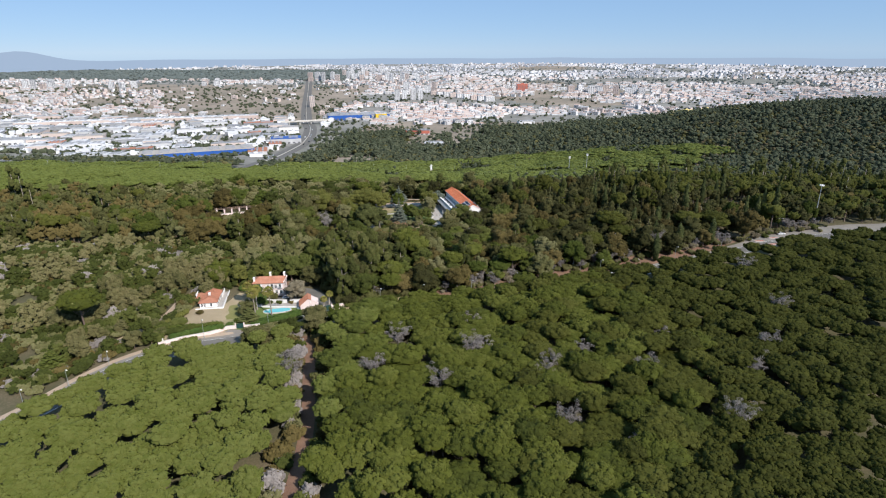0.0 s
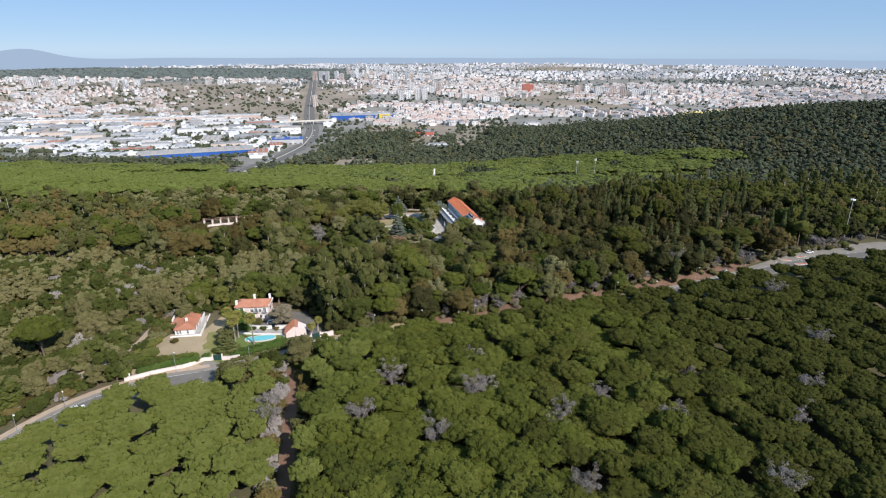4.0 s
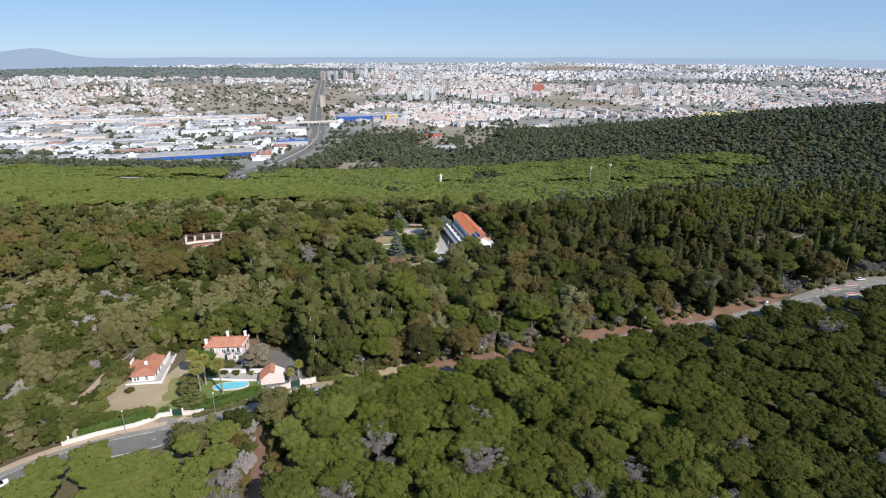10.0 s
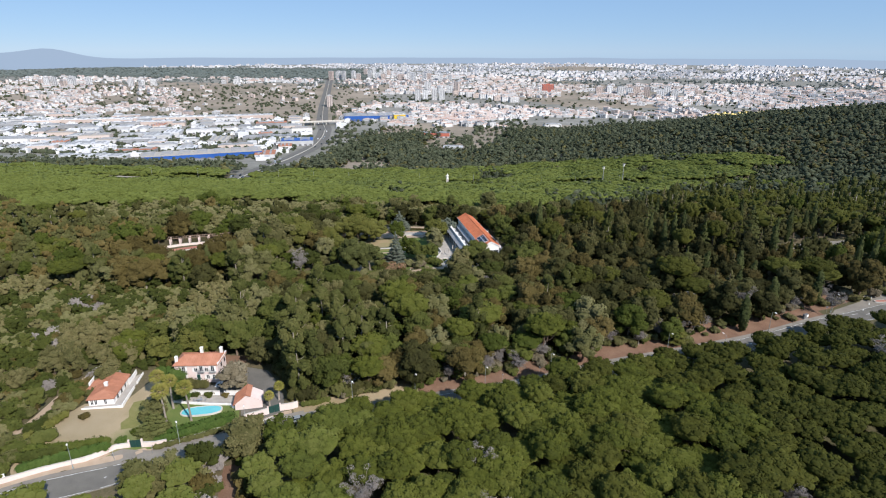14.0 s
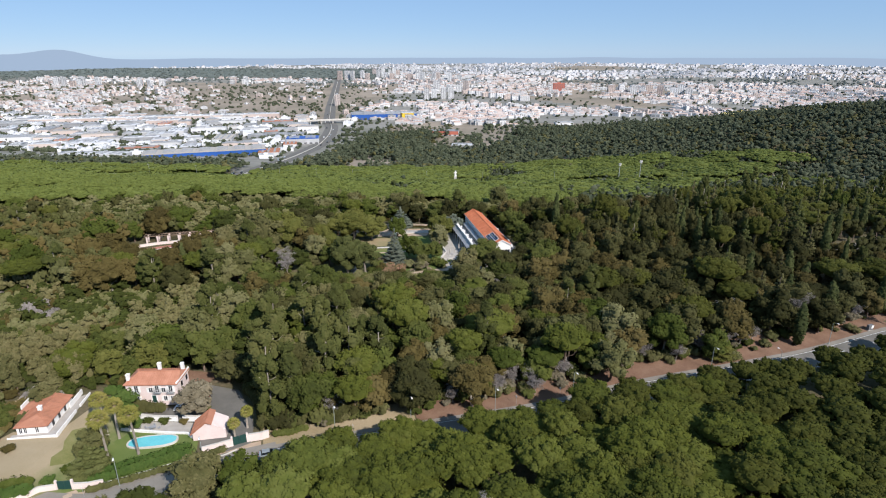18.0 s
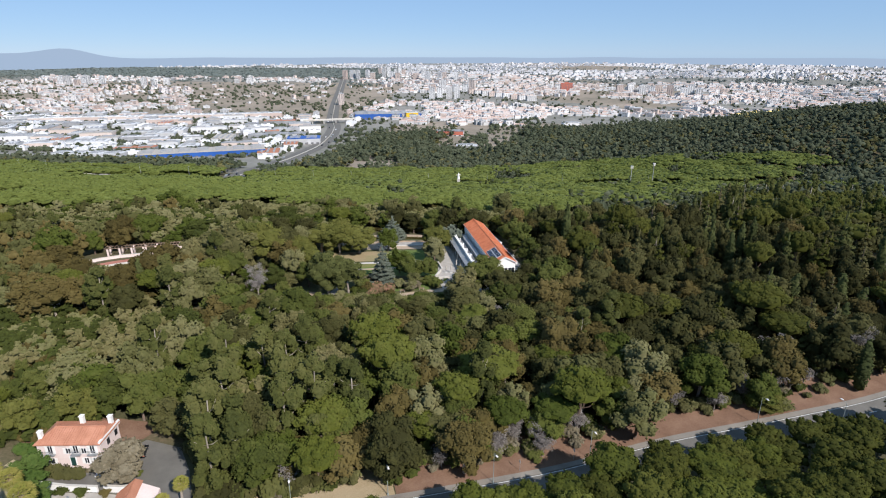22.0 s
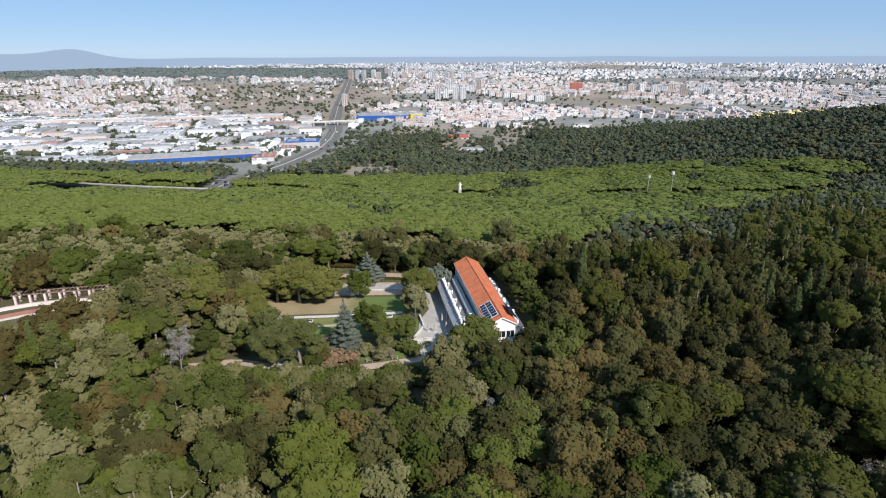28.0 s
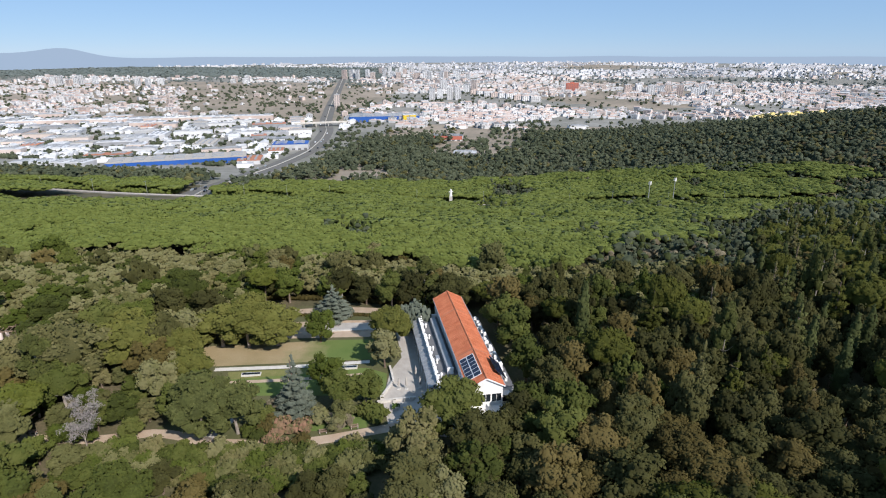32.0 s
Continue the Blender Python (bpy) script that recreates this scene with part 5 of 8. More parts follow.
# dark wood on the hill to the right and in the hollow beyond the belt
dx, dy = scatter(-900, 1150, 460, 1600, 10.2, rngf)
hw = np.abs(off_line(dx, dy, HIGHWAY))
av = np.abs(off_line(dx, dy, AVENUE))
clearing = np.array([noise.noise(Vector((x * 0.008, y * 0.008, 5.5))) for x, y in zip(dx, dy)])
hill = (dy > 585) & (dx > np.where(dy < 880, band_right(dy) + 30, -9999)) & (dx > 60 - 0.30 * (dy - 900)) & (dy < 1290 + 0.62 * np.minimum(dx, 480) )
hollow = (dx > -330) & (dx <= 100) & (dy > np.interp(dx, [-420, -288, -162, 69, 200], [610, 740, 800, 900, 905])) & (dy < 1330 + 0.25 * (dx + 330)) & (clearing < np.where(dy < 1130, 0.3, -0.03)) & ~((dx > -185) & (dx < -45 + 0.12 * (dy - 1080)) & (dy > 1060) & (dy < 1420) & (clearing > -0.22))
verge = (dx > -900) & (dx < -250) & (dy > 560) & (dy < 835 + 0.1 * (dx + 460)) & (clearing < -0.02) & (off_line(dx, dy, HIGHWAY) > 70) & (clearing < 0.15) & (off_line(dx, dy, HIGHWAY) > 17)
sel = (hill | hollow | verge) & (hw > 17) & (av > 20) & keep_view(dx, dy) & ~((np.abs(dx + 129) < 30) & (np.abs(dy - 1070) < 30))
dx, dy = dx[sel], dy[sel]
u = rngf.uniform(size=len(dx))
for lo, hi, sp, mat, name, label, tall in ((0, 0.55, "oak", "dark_wood", "hill_wood", "dark evergreen wood on the far hillside", 1.1), (0.55, 0.75, "gum", "dark_wood", "hill_tall_wood", "tall dark trees on the far hillside", 0.62),
                                           (0.75, 0.88, "cypress", "dark_wood", "hill_conifers", "dark pointed conifers on the far hillside", 1.2), (0.88, 1.01, "oak", "olive_brown", "hill_olive_wood", "olive-brown trees on the far hillside", 1.0)):
    k = (u >= lo) & (u < hi)
    Wood(sp, mat, 2, 6, 31, trunks=False).plant(name, dx[k], dy[k], rngf, label, low=1.35, high=2.1, tall=tall * 0.75)

# ---------------------------------------------------------------- roads
road, ROAD_FINE = strip(ROAD, -3.6, 3.6, 0.06, "road", "asphalt")
tagged(road, "grey asphalt two-lane road through the wood", "road", kind="structure")
UPPER = [p for p in ROAD if -58 <= p[0] <= 119]
LOWER = [p for p in ROAD if p[0] <= -57]
for line, l, mat, label in (([p for p in UPPER if p[0] < -20], -13, "dry_lawn", "dry tan grass bank"), ([p for p in UPPER if p[0] > -30], -15, "red_earth", "bare reddish earth bank"), (LOWER, -7.2, "sand", "dry sandy verge below the villas")):
    o, _ = strip(line, l, -4.9, 0.05, "verge", mat, 0)
    tagged(o, label, "verge", kind="structure")
for name, l, r, mat, lift, thick, label in (("footpath", -4.9, -3.78, "worn_asphalt", 0.16, 0.12, "pale roadside footpath"),
                                            ("kerb", -3.8, -3.6, "worn_asphalt", 0.16, 0.12, "weathered grey kerb"), ("kerb", 3.6, 3.8, "worn_asphalt", 0.16, 0.12, "weathered grey kerb"), ("verge", 3.8, 7.5, "earth", 0.05, 0, "leaf-strewn road verge")):
    o, _ = strip(ROAD, l, r, lift, name, mat, thick)
    tagged(o, label, name, kind="structure")
for l, r in ((-3.35, -3.23), (3.23, 3.35)):
    o, _ = strip(ROAD, l, r, 0.07, "edge_line", "line")
    tagged(o, "worn white edge line", "road marking", kind="structure")
dash = Shape()
for i in range(0, len(ROAD_FINE) - 1, 3):
    p, q = ROAD_FINE[i], ROAD_FINE[i + 1]
    d = (q - p).normalized()
    n = Vector((d.y, -d.x, 0)) * 0.07
    e = p + d * 2.6
    dash.add([(*(w.xy), ground(w.x, w.y) + 0.072) for w in (p - n, p + n, e + n, e - n)], [(0, 1, 2, 3)])
tagged(new("centre_line", dash.mesh("centre_line", "line")), "broken white centre line", "road marking", kind="structure")
o, _ = strip(TRACK, -2.0, 2.0, 0.05, "sandy_track", "red_earth")
tagged(o, "narrow bare earth track through the pines", "track", kind="structure")
o, _ = strip(SANDY, -1.1, 1.1, 0.05, "sandy_track", "sand")
tagged(o, "narrow sandy footpath through the scrub", "track", kind="structure")
o = patch(JUNCTION, 0.045, "junction", "worn_asphalt")
tagged(o, "pale worn asphalt road junction", "road", kind="structure")
o = patch([(112, 279), (122, 283.5), (134, 291.5), (138.5, 298.5), (129, 297), (117, 289), (106, 281)], 0.04, "bank", "red_earth")
tagged(o, "bare reddish earth beside the junction", "bank", kind="structure")
o = patch(CAR_PARK, 0.045, "car_park", "worn_asphalt")
tagged(o, "pale asphalt parking area among trees", "parking", kind="structure")
for lines, w, name, label in ((HIGHWAY, 6.5, "highway", "grey dual carriageway between pine woods"), (AVENUE, 13, "avenue", "broad grey expressway running to the town")):
    for l, r in ((-w - 2, -1.5), (1.5, w + 2)):
        o, fine = strip(lines, l, r, 0.5, name, "worn_asphalt" if name == "highway" else "asphalt", 0.4, step=15)
        tagged(o, label, "road", kind="structure")
    o, _ = strip(lines, -0.4, 0.4, 1.3, "median_barrier", "kerb", 0.9, step=15)
    tagged(o, "pale concrete median barrier", "barrier", kind="structure")

# ---------------------------------------------------------------- villas


def roof_gable(s, x0, x1, y0, y1, z, rise, over=0.4, thick=0.18, hip0=0.0, hip1=0.0):
    """A tiled roof with its ridge along x; hip0 and hip1 pull the ridge in at the ends."""
    ym = (y0 + y1) / 2
    a, b, c, d = (x0 - over, y0 - over, z), (x1 + over, y0 - over, z), (x1 + over, y1 + over, z), (x0 - over, y1 + over, z)
    e, f = (x0 - over + hip0, ym, z + rise), (x1 + over - hip1, ym, z + rise)
    low = [(p[0], p[1], p[2] - thick) for p in (a, b, c, d)]
    s.add([a, b, c, d, e, f] + low, [(0, 1, 5, 4), (2, 3, 4, 5), (1, 2, 5), (3, 0, 4), (0, 6, 7, 1), (1, 7, 8, 2), (2, 8, 9, 3), (3, 9, 6, 0), (9, 8, 7, 6)])
    return s


def tile_rows(parent, x0, x1, y0, y1, z, rise, gap=0.5, mat="terracotta", over=0.4, hip0=0.0, hip1=0.0):
    """Rows of barrel tiles from eave to ridge on both slopes."""
    s = Shape()
    ym = (y0 + y1) / 2
    run = ym - y0 + over
    x = x0 - over + gap / 2
    while x < x1 + over:
        top = 1.0
        if hip0 and x < x0 - over + hip0:
            top = (x - x0 + over) / hip0
        if hip1 and x > x1 + over - hip1:
            top = (x1 + over - x) / hip1
        if top > 0.08:
            for sgn, ye in ((1, y0 - over), (-1, y1 + over)):
                s.rod((x, ye, z + 0.02), (x, ye + sgn * run * top, z + 0.02 + rise * top), 0.09, 0.09, 4)
        x += gap
    s.rod((x0 - over + hip0, ym, z + rise + 0.04), (x1 + over - hip1, ym, z + rise + 0.04), 0.16, 0.16, 6)
    return tagged(part("tiling", s, mat, parent), kind="stuff")


def chimney(parent, x, y, z0, z1, w=0.55, mat="white"):
    c = part("chimney", Shape().box(x - w / 2, x + w / 2, y - w / 2, y + w / 2, z0, z1), mat, parent)
    part("chimney_cap", Shape().chamfer_box(x - w / 2 - 0.08, x + w / 2 + 0.08, y - w / 2 - 0.08, y + w / 2 + 0.08, z1 - 0.22, z1 + 0.05, 0.05), mat, c)
    return c


def window(parent, x, z, w, h, y, face=-1, mat="white", shutters=True, balcony=False):
    """A window in a wall that lies at y and looks towards face times y."""
    wdw = part("window", Shape().box(x - w / 2, x + w / 2, y + face * 0.02, y - face * 0.12, z, z + h), "glass", parent)
    s = Shape()
    for a, b, c, d in ((x - w / 2 - 0.08, x - w / 2 + 0.04, z - 0.08, z + h + 0.08), (x + w / 2 - 0.04, x + w / 2 + 0.08, z - 0.08, z + h + 0.08),
                       (x - w / 2, x + w / 2, z + h - 0.04, z + h + 0.08), (x - w / 2, x + w / 2, z - 0.08, z + 0.04), (x - 0.04, x + 0.04, z, z + h)):
        s.box(a, b, min(y, y + face * 0.07), max(y, y + face * 0.07), c, d)
    part("window_frame", s, mat, wdw)
    if shutters:
        for sx in (-1, 1):
            part("shutter", Shape().box(x + sx * (w / 2 + 0.1) - 0.0 if sx > 0 else x - w / 2 - 0.55, x + w / 2 + 0.55 if sx > 0 else x - w / 2 - 0.1, min(y, y + face * 0.06), max(y, y + face * 0.06), z, z + h), mat, wdw)
    if balcony:
        b = Shape()
        b.box(x - w / 2 - 0.5, x + w / 2 + 0.5, min(y, y + face * 0.7), max(y, y + face * 0.7), z - 0.15, z - 0.03)
        for i in range(9):
            xx = x - w / 2 - 0.45 + (w + 0.9) * i / 8
            b.rod((xx, y + face * 0.66, z - 0.03), (xx, y + face * 0.66, z + 0.9), 0.02, 0.02, 4)
        b.box(x - w / 2 - 0.5, x + w / 2 + 0.5, min(y + face * 0.63, y + face * 0.69), max(y + face * 0.63, y + face * 0.69), z + 0.88, z + 0.94)
        part("balcony", b, "steel", wdw)
    return wdw


def wall_run(line, base_drop, top, thick, name, mat, label, coping=True, follow=True):
    """A garden wall along a line, its top a given height over the ground."""
    ob = thing(name, (line[0][0], line[0][1], 0), 0, label, "wall", kind="structure")
    ox, oy = line[0]
    for (ax, ay), (bx_, by_) in zip(line, line[1:]):
        d = Vector((bx_ - ax, by_ - ay, 0)).normalized()
        n = Vector((-d.y, d.x, 0)) * thick / 2
        za, zb = ground(ax, ay), ground(bx_, by_)
        s = Shape()
        ring = lambda x, y, z0, z1, k=1.0: [(x - n.x * k - ox, y - n.y * k - oy, z0), (x + n.x * k - ox, y + n.y * k - oy, z0), (x + n.x * k - ox, y + n.y * k - oy, z1), (x - n.x * k - ox, y - n.y * k - oy, z1)]
        s.rings([ring(ax, ay, za - base_drop, za + top), ring(bx_, by_, zb - base_drop, zb + top)])
        w = part("wall_panel", s, mat, ob)
        if coping:
            part("coping", Shape().rings([ring(ax, ay, za + top, za + top + 0.07, 1.4), ring(bx_, by_, zb + top, zb + top + 0.07, 1.4)]), "kerb", w)
    return ob


# main villa
HZ = 0.6
villa = thing("villa", (-99.9, 200.5, HZ), 11.0, "two-storey pale pink villa with a terracotta hip roof", "house")
L, D, EH = 12.8, 7.2, 5.4
part("wall", Shape().box(0, L, 0, D, -0.8, EH), "pink", villa)
part("cornice", Shape().box(-0.12, L + 0.12, -0.12, D + 0.12, EH - 0.3, EH - 0.02), "white", villa)
rf = part("roof", roof_gable(Shape(), 0, L, 0, D, EH, 1.55, hip0=2.4, hip1=0.5), "old_tiles", villa, "terracotta tile roof")
tile_rows(rf, 0, L, 0, D, EH, 1.55, mat="old_tiles", hip0=2.4, hip1=0.5)
for x, y, z in ((0.4, 1.3, 2.2), (6.3, 6.0, 2.6), (12.3, 5.9, 2.6)):
    chimney(villa, x, y, EH, EH + z, 0.75)
for x, bal in ((2.6, True), (6.2, False), (7.8, True), (9.4, False), (11.2, True)):
    window(villa, x, 3.0, 0.95, 1.9 if bal else 1.3, 0, balcony=bal)
for x in (2.6, 9.6, 11.4):
    window(villa, x, 0.5, 0.9, 1.4, 0)
door = part("door", Shape().box(6.3, 7.3, -0.06, 0.1, 0, 2.1), "green_gate", villa, "dark green front door")
part("door_frame", Shape().box(6.15, 6.3, -0.09, 0.1, 0, 2.25).box(7.3, 7.45, -0.09, 0.1, 0, 2.25).box(6.3, 7.3, -0.09, 0.1, 2.1, 2.25), "white", door)
part("parapet", Shape().box(L, L + 0.35, -0.3, D + 0.3, EH - 0.4, EH + 0.5), "white", villa, "white stepped gable parapet")
for y in (2.5, 5.5):
    part("side_window", Shape().box(L - 0.1, L + 0.03, y, y + 1.0, 3.0, 4.4), "glass", villa)

# guest house on the dry lawn
guest = thing("guest_house", (-115.0, 183.2, 1.75), 17.0, "white single-storey house with red tiled roofs and a terrace", "house")
GW, GL = 6.6, 11.8
part("wall", Shape().box(0, GW, 0, GL, -0.8, 2.35), "white", guest)
rf = part("roof", roof_gable(Shape(), 0, GL, -GW, 0, 2.35, 1.15, hip0=3.4, hip1=0.4).turned(pose(0, 0, 0, 0, 0, 90)), "old_tiles", guest, "terracotta tile roof")
tr_ = tile_rows(rf, 0, GL, -GW, 0, 2.35, 1.15, mat="old_tiles", hip0=3.4, hip1=0.4)
tr_.matrix_basis = pose(0, 0, 0, 0, 0, 90)
rf2 = part("side_roof", roof_gable(Shape(), -2.4, 2.6, 6.2, GL + 0.6, 2.0, 0.9, hip0=1.6), "old_tiles", guest, "lower terracotta roof of the side wing")
part("side_wall", Shape().box(-2.3, 0, 6.3, GL + 0.5, -0.8, 2.0), "white", guest)
chimney(guest, 3.3, 4.6, 3.0, 4.6, 0.75)
for x in (0.9, 1.9, 4.4):
    window(guest, x, 0.5, 0.7, 1.5, 0, shutters=False)
for y in (2.2, 5.0, 7.8):
    part("side_window", Shape().box(GW - 0.1, GW + 0.03, y, y + 0.9, 0.4, 2.0), "glass", guest)
part("parapet", Shape().box(-2.75, -2.42, 7.5, 11.6, 1.2, 3.1), "white", guest, "white side parapet")
part("terrace", Shape().box(-1.2, 9.0, -1.4, 0, -1.4, 0.22).box(GW, 9.0, 0, 15.5, -1.4, 0.22), "paving", guest, "grey paved terrace")
part("terrace_wall", Shape().box(-1.4, 9.2, -1.6, -1.4, -1.4, 0.55).box(9.0, 9.25, -1.4, 8, -1.4, 0.8).box(9.0, 9.25, 10, 15.5, -1.4, 0.8), "white", guest)
part("boundary", Shape().box(GW + 0.35, GW + 0.6, 9.5, 16.0, -1.0, 1.6), "white", guest, "white wall beyond the terrace")

# pool house
ph = thing("pool_house", (-76.0, 190.8, 0.1), 20, "pink pool house with a steep mono-pitch tile roof", "house")
part("wall", Shape().add([(0, 0, -0.8), (7.4, 0, -0.8), (7.4, 5, -0.8), (0, 5, -0.8), (0, 0, 1.3), (7.4, 0, 1.5), (7.4, 5, 1.5), (0, 5, 1.3), (3.2, 5, 3.9), (3.2, 0, 3.9)],
                         [(3, 2, 1, 0), (0, 1, 5, 9, 4), (2, 3, 7, 8, 6), (0, 4, 7, 3), (1, 2, 6, 5), (4, 9, 8, 7), (9, 5, 6, 8)]), "pink", ph)
s = Shape()
s.sheet((-0.5, -0.4, 1.05), (3.3, -0.4, 4.05), (3.3, 9.4 - 4, 4.05), (-0.5, 5.4, 1.05), 0.16)
s.sheet((3.3, -0.4, 4.05), (4.6, -0.4, 3.45), (4.6, 5.4, 3.45), (3.3, 5.4, 4.05), 0.16)
rf = part("roof", s, "old_tiles", ph, "red terracotta roof slope")
s = Shape()
for i in range(15):
    y = -0.3 + 5.6 * i / 14
    s.rod((-0.5, y, 1.1), (3.3, y, 4.1), 0.085, 0.085, 4)
tagged(part("tiling", s, "old_tiles", rf), kind="stuff")

# pool with its white rim


def oval(a, b, n, cx=0.0, cy=0.0, p=2.6):
    out = []
    for i in range(n):
        t = 2 * math.pi * i / n
        c, q = math.cos(t), math.sin(t)
        out.append((cx + a * math.copysign(abs(c) ** (2 / p), c), cy + b * math.copysign(abs(q) ** (2 / p), q)))
    return out


pool = thing("swimming_pool", (-85.3, 189.1, max(ground(-90.5, 187.5), ground(-79, 190.2), ground(-85, 191.5)) + 0.06), 18, "oval turquoise swimming pool with a white rim", "swimming pool")
inner, outer = oval(5.3, 1.95, 40), oval(5.65, 2.3, 40)
s = Shape()
s.rings([[(x, y, -0.4) for x, y in outer], [(x, y, 0.22) for x, y in outer], [(x, y, 0.24) for x, y in inner], [(x, y, 0.1) for x, y in inner]], caps=False)
part("rim", s, "kerb", pool, "white stone rim")
part("water", Shape().add([(x, y, 0.15) for x, y in inner], [tuple(range(40))]), "pool_water", pool, "clear turquoise water")

# lots
tagged(patch([(-116, 158.5), (-112.5, 155.2), (-98.5, 165.5), (-92, 171), (-90, 180), (-91, 192), (-101, 199), (-106, 200), (-107, 187), (-117, 184), (-119, 177), (-117, 168)], 0.05, "dry_lawn", "villa_lawn"),
       "parched tan lawn with greener patches", "lawn", kind="structure")
tagged(patch([(-104.5, 187.3), (-102.6, 189.2), (-100.4, 187), (-98.6, 184.2), (-97.4, 181), (-98.2, 178.2), (-100.6, 176.4), (-102.2, 178.6), (-101.8, 181.4), (-103.4, 183.6)], 0.06, "green_patch", "yellow_grass"), "greenish strip of lawn beside the terrace", "lawn", kind="structure")
tagged(patch([(-92, 171), (-89, 172.5), (-75, 183.5), (-73.5, 188), (-77, 195), (-79, 197), (-94, 194), (-95, 184)], 0.055, "pool_lawn", "lawn"), "green lawn round the pool", "lawn", kind="structure")
# Darker asphalt than the apron: eucalyptus shade put into the courtyard colour.
tagged(patch([(-73.5, 189), (-66.5, 188.8), (-62.5, 192.5), (-65, 199), (-70, 206), (-76, 212), (-85, 213), (-88, 207), (-88.5, 202), (-98, 198.8), (-97, 195.5), (-80, 197.5), (-77.5, 197)], 0.06, "courtyard", "asphalt"),
       "grey asphalt courtyard", "courtyard", kind="structure")
tagged(patch([(-94.5, 191.3), (-84, 192.6), (-76.5, 193.5), (-77.5, 197.4), (-84, 197.0), (-96, 194.7)], 0.09, "pool_terrace", "paving"), "pale paved pool terrace", "terrace", kind="structure")
tagged(patch([(-108, 203), (-101, 206), (-93, 210), (-86, 213), (-84, 219), (-95, 218), (-110, 213)], 0.045, "bare_slope", "red_earth"), "bare red earth behind the villa", "bank", kind="structure")
tagged(patch([(-92.5, 165.5), (-86, 164), (-70, 180), (-55, 190), (-57, 193.8), (-66, 188.8), (-74, 183), (-89, 171.8), (-96, 170.5), (-97.5, 168)], 0.085, "drive_apron", "worn_asphalt"), "pale asphalt apron before the gates", "road", kind="structure")

tagged(patch([(-113.9, 152.6), (-110.8, 154.0), (-105.8, 157.9), (-101.4, 161.6), (-98.6, 165.2), (-97.0, 168.6), (-98.6, 167.4), (-101.0, 164.2), (-108.0, 158.5)], 0.12, "verge", "sand"),
       "dry tan verge between the boundary wall and the road", "verge", kind="structure")

# garden walls and gates
wall_run([(-95.5, 195.6), (-90, 196.4), (-84.2, 197.3)], 0.4, 1.45, 0.35, "terrace_wall", "white", "low white terrace wall with planters")
wall_run([(-83, 197.6), (-79.3, 198.1), (-76.5, 199.2)], 0.4, 1.55, 0.35, "terrace_wall", "white", "low white terrace wall")
wall_run([(-95, 191.2), (-84.5, 192.5), (-79, 193.2), (-76.8, 191.8)], 0.4, 0.5, 0.4, "terrace_edge", "white", "pale low terrace edge", coping=False)
wall_run([(-114.5, 153.3), (-108, 158.3), (-101, 163.9), (-98.8, 167.0), (-97.3, 170.0), (-94.8, 171.6)], 0.4, 1.3, 0.3, "boundary_wall", "pink", "pale pink boundary wall along the road")
wall_run([(-91.7, 172.6), (-89, 173.4), (-86.5, 174.8)], 0.4, 1.5, 0.3, "boundary_wall", "pink", "pale pink boundary wall beside the gate")
wall_run([(-86.5, 174.8), (-80, 179.5), (-72.5, 185.3), (-70.8, 187.0)], 0.4, 0.6, 0.3, "boundary_wall", "kerb", "low pale wall under the hedge")
wall_run([(-71.5, 187.2), (-68.7, 189.0), (-66.3, 190.8)], 0.4, 1.9, 0.3, "boundary_wall", "pink", "pale pink wall beside the gate")
wall_run([(-63.4, 192.9), (-60.5, 194.2), (-59.2, 195.2)], 0.4, 2.0, 0.3, "boundary_wall", "pink", "pale pink wall beside the gate")
wall_run([(-71.3, 186.8), (-69, 186.2), (-66.5, 187.5), (-64.5, 189.8)], 0.3, 0.25, 0.3, "kerb_edge", "kerb", "pale curved kerb", coping=False)


def gate(ax, ay, bx_, by_, h_):
    length = math.hypot(bx_ - ax, by_ - ay)
    ob = thing("driveway_gate", (ax, ay, ground((ax + bx_) / 2, (ay + by_) / 2)), math.degrees(math.atan2(by_ - ay, bx_ - ax)), "dark green closed sheet-metal driveway gate", "gate", "driveway gates")
    for k in range(2):
        x0, x1 = length * k / 2 + 0.03, length * (k + 1) / 2 - 0.03
        leaf_ = part("gate_leaf", Shape().box(x0, x1, -0.03, 0.03, 0.08, h_), "green_gate", ob)
        s = Shape()
        for z in (0.1, h_ / 2, h_ - 0.12):
            s.box(x0, x1, -0.06, 0.06, z, z + 0.1)
        part("gate_rail", s, "green_gate", leaf_)
    for x in (-0.15, length + 0.15):
        part("gate_post", Shape().chamfer_box(x - 0.2, x + 0.2, -0.2, 0.2, 0, h_ + 0.25, 0.06), "pink", ob)
    return ob


gate(-94.6, 171.7, -91.9, 172.5, 2.2)
gate(-66.1, 191.0, -63.6, 192.8, 2.3)

# ---------------------------------------------------------------- long building in the garden
BZ = 5.2
hall = thing("long_building", (-11.65, 303.0, BZ), math.degrees(math.atan2(44.8, -16.6)), "long white building with an orange tiled roof and roof terrace", "building")
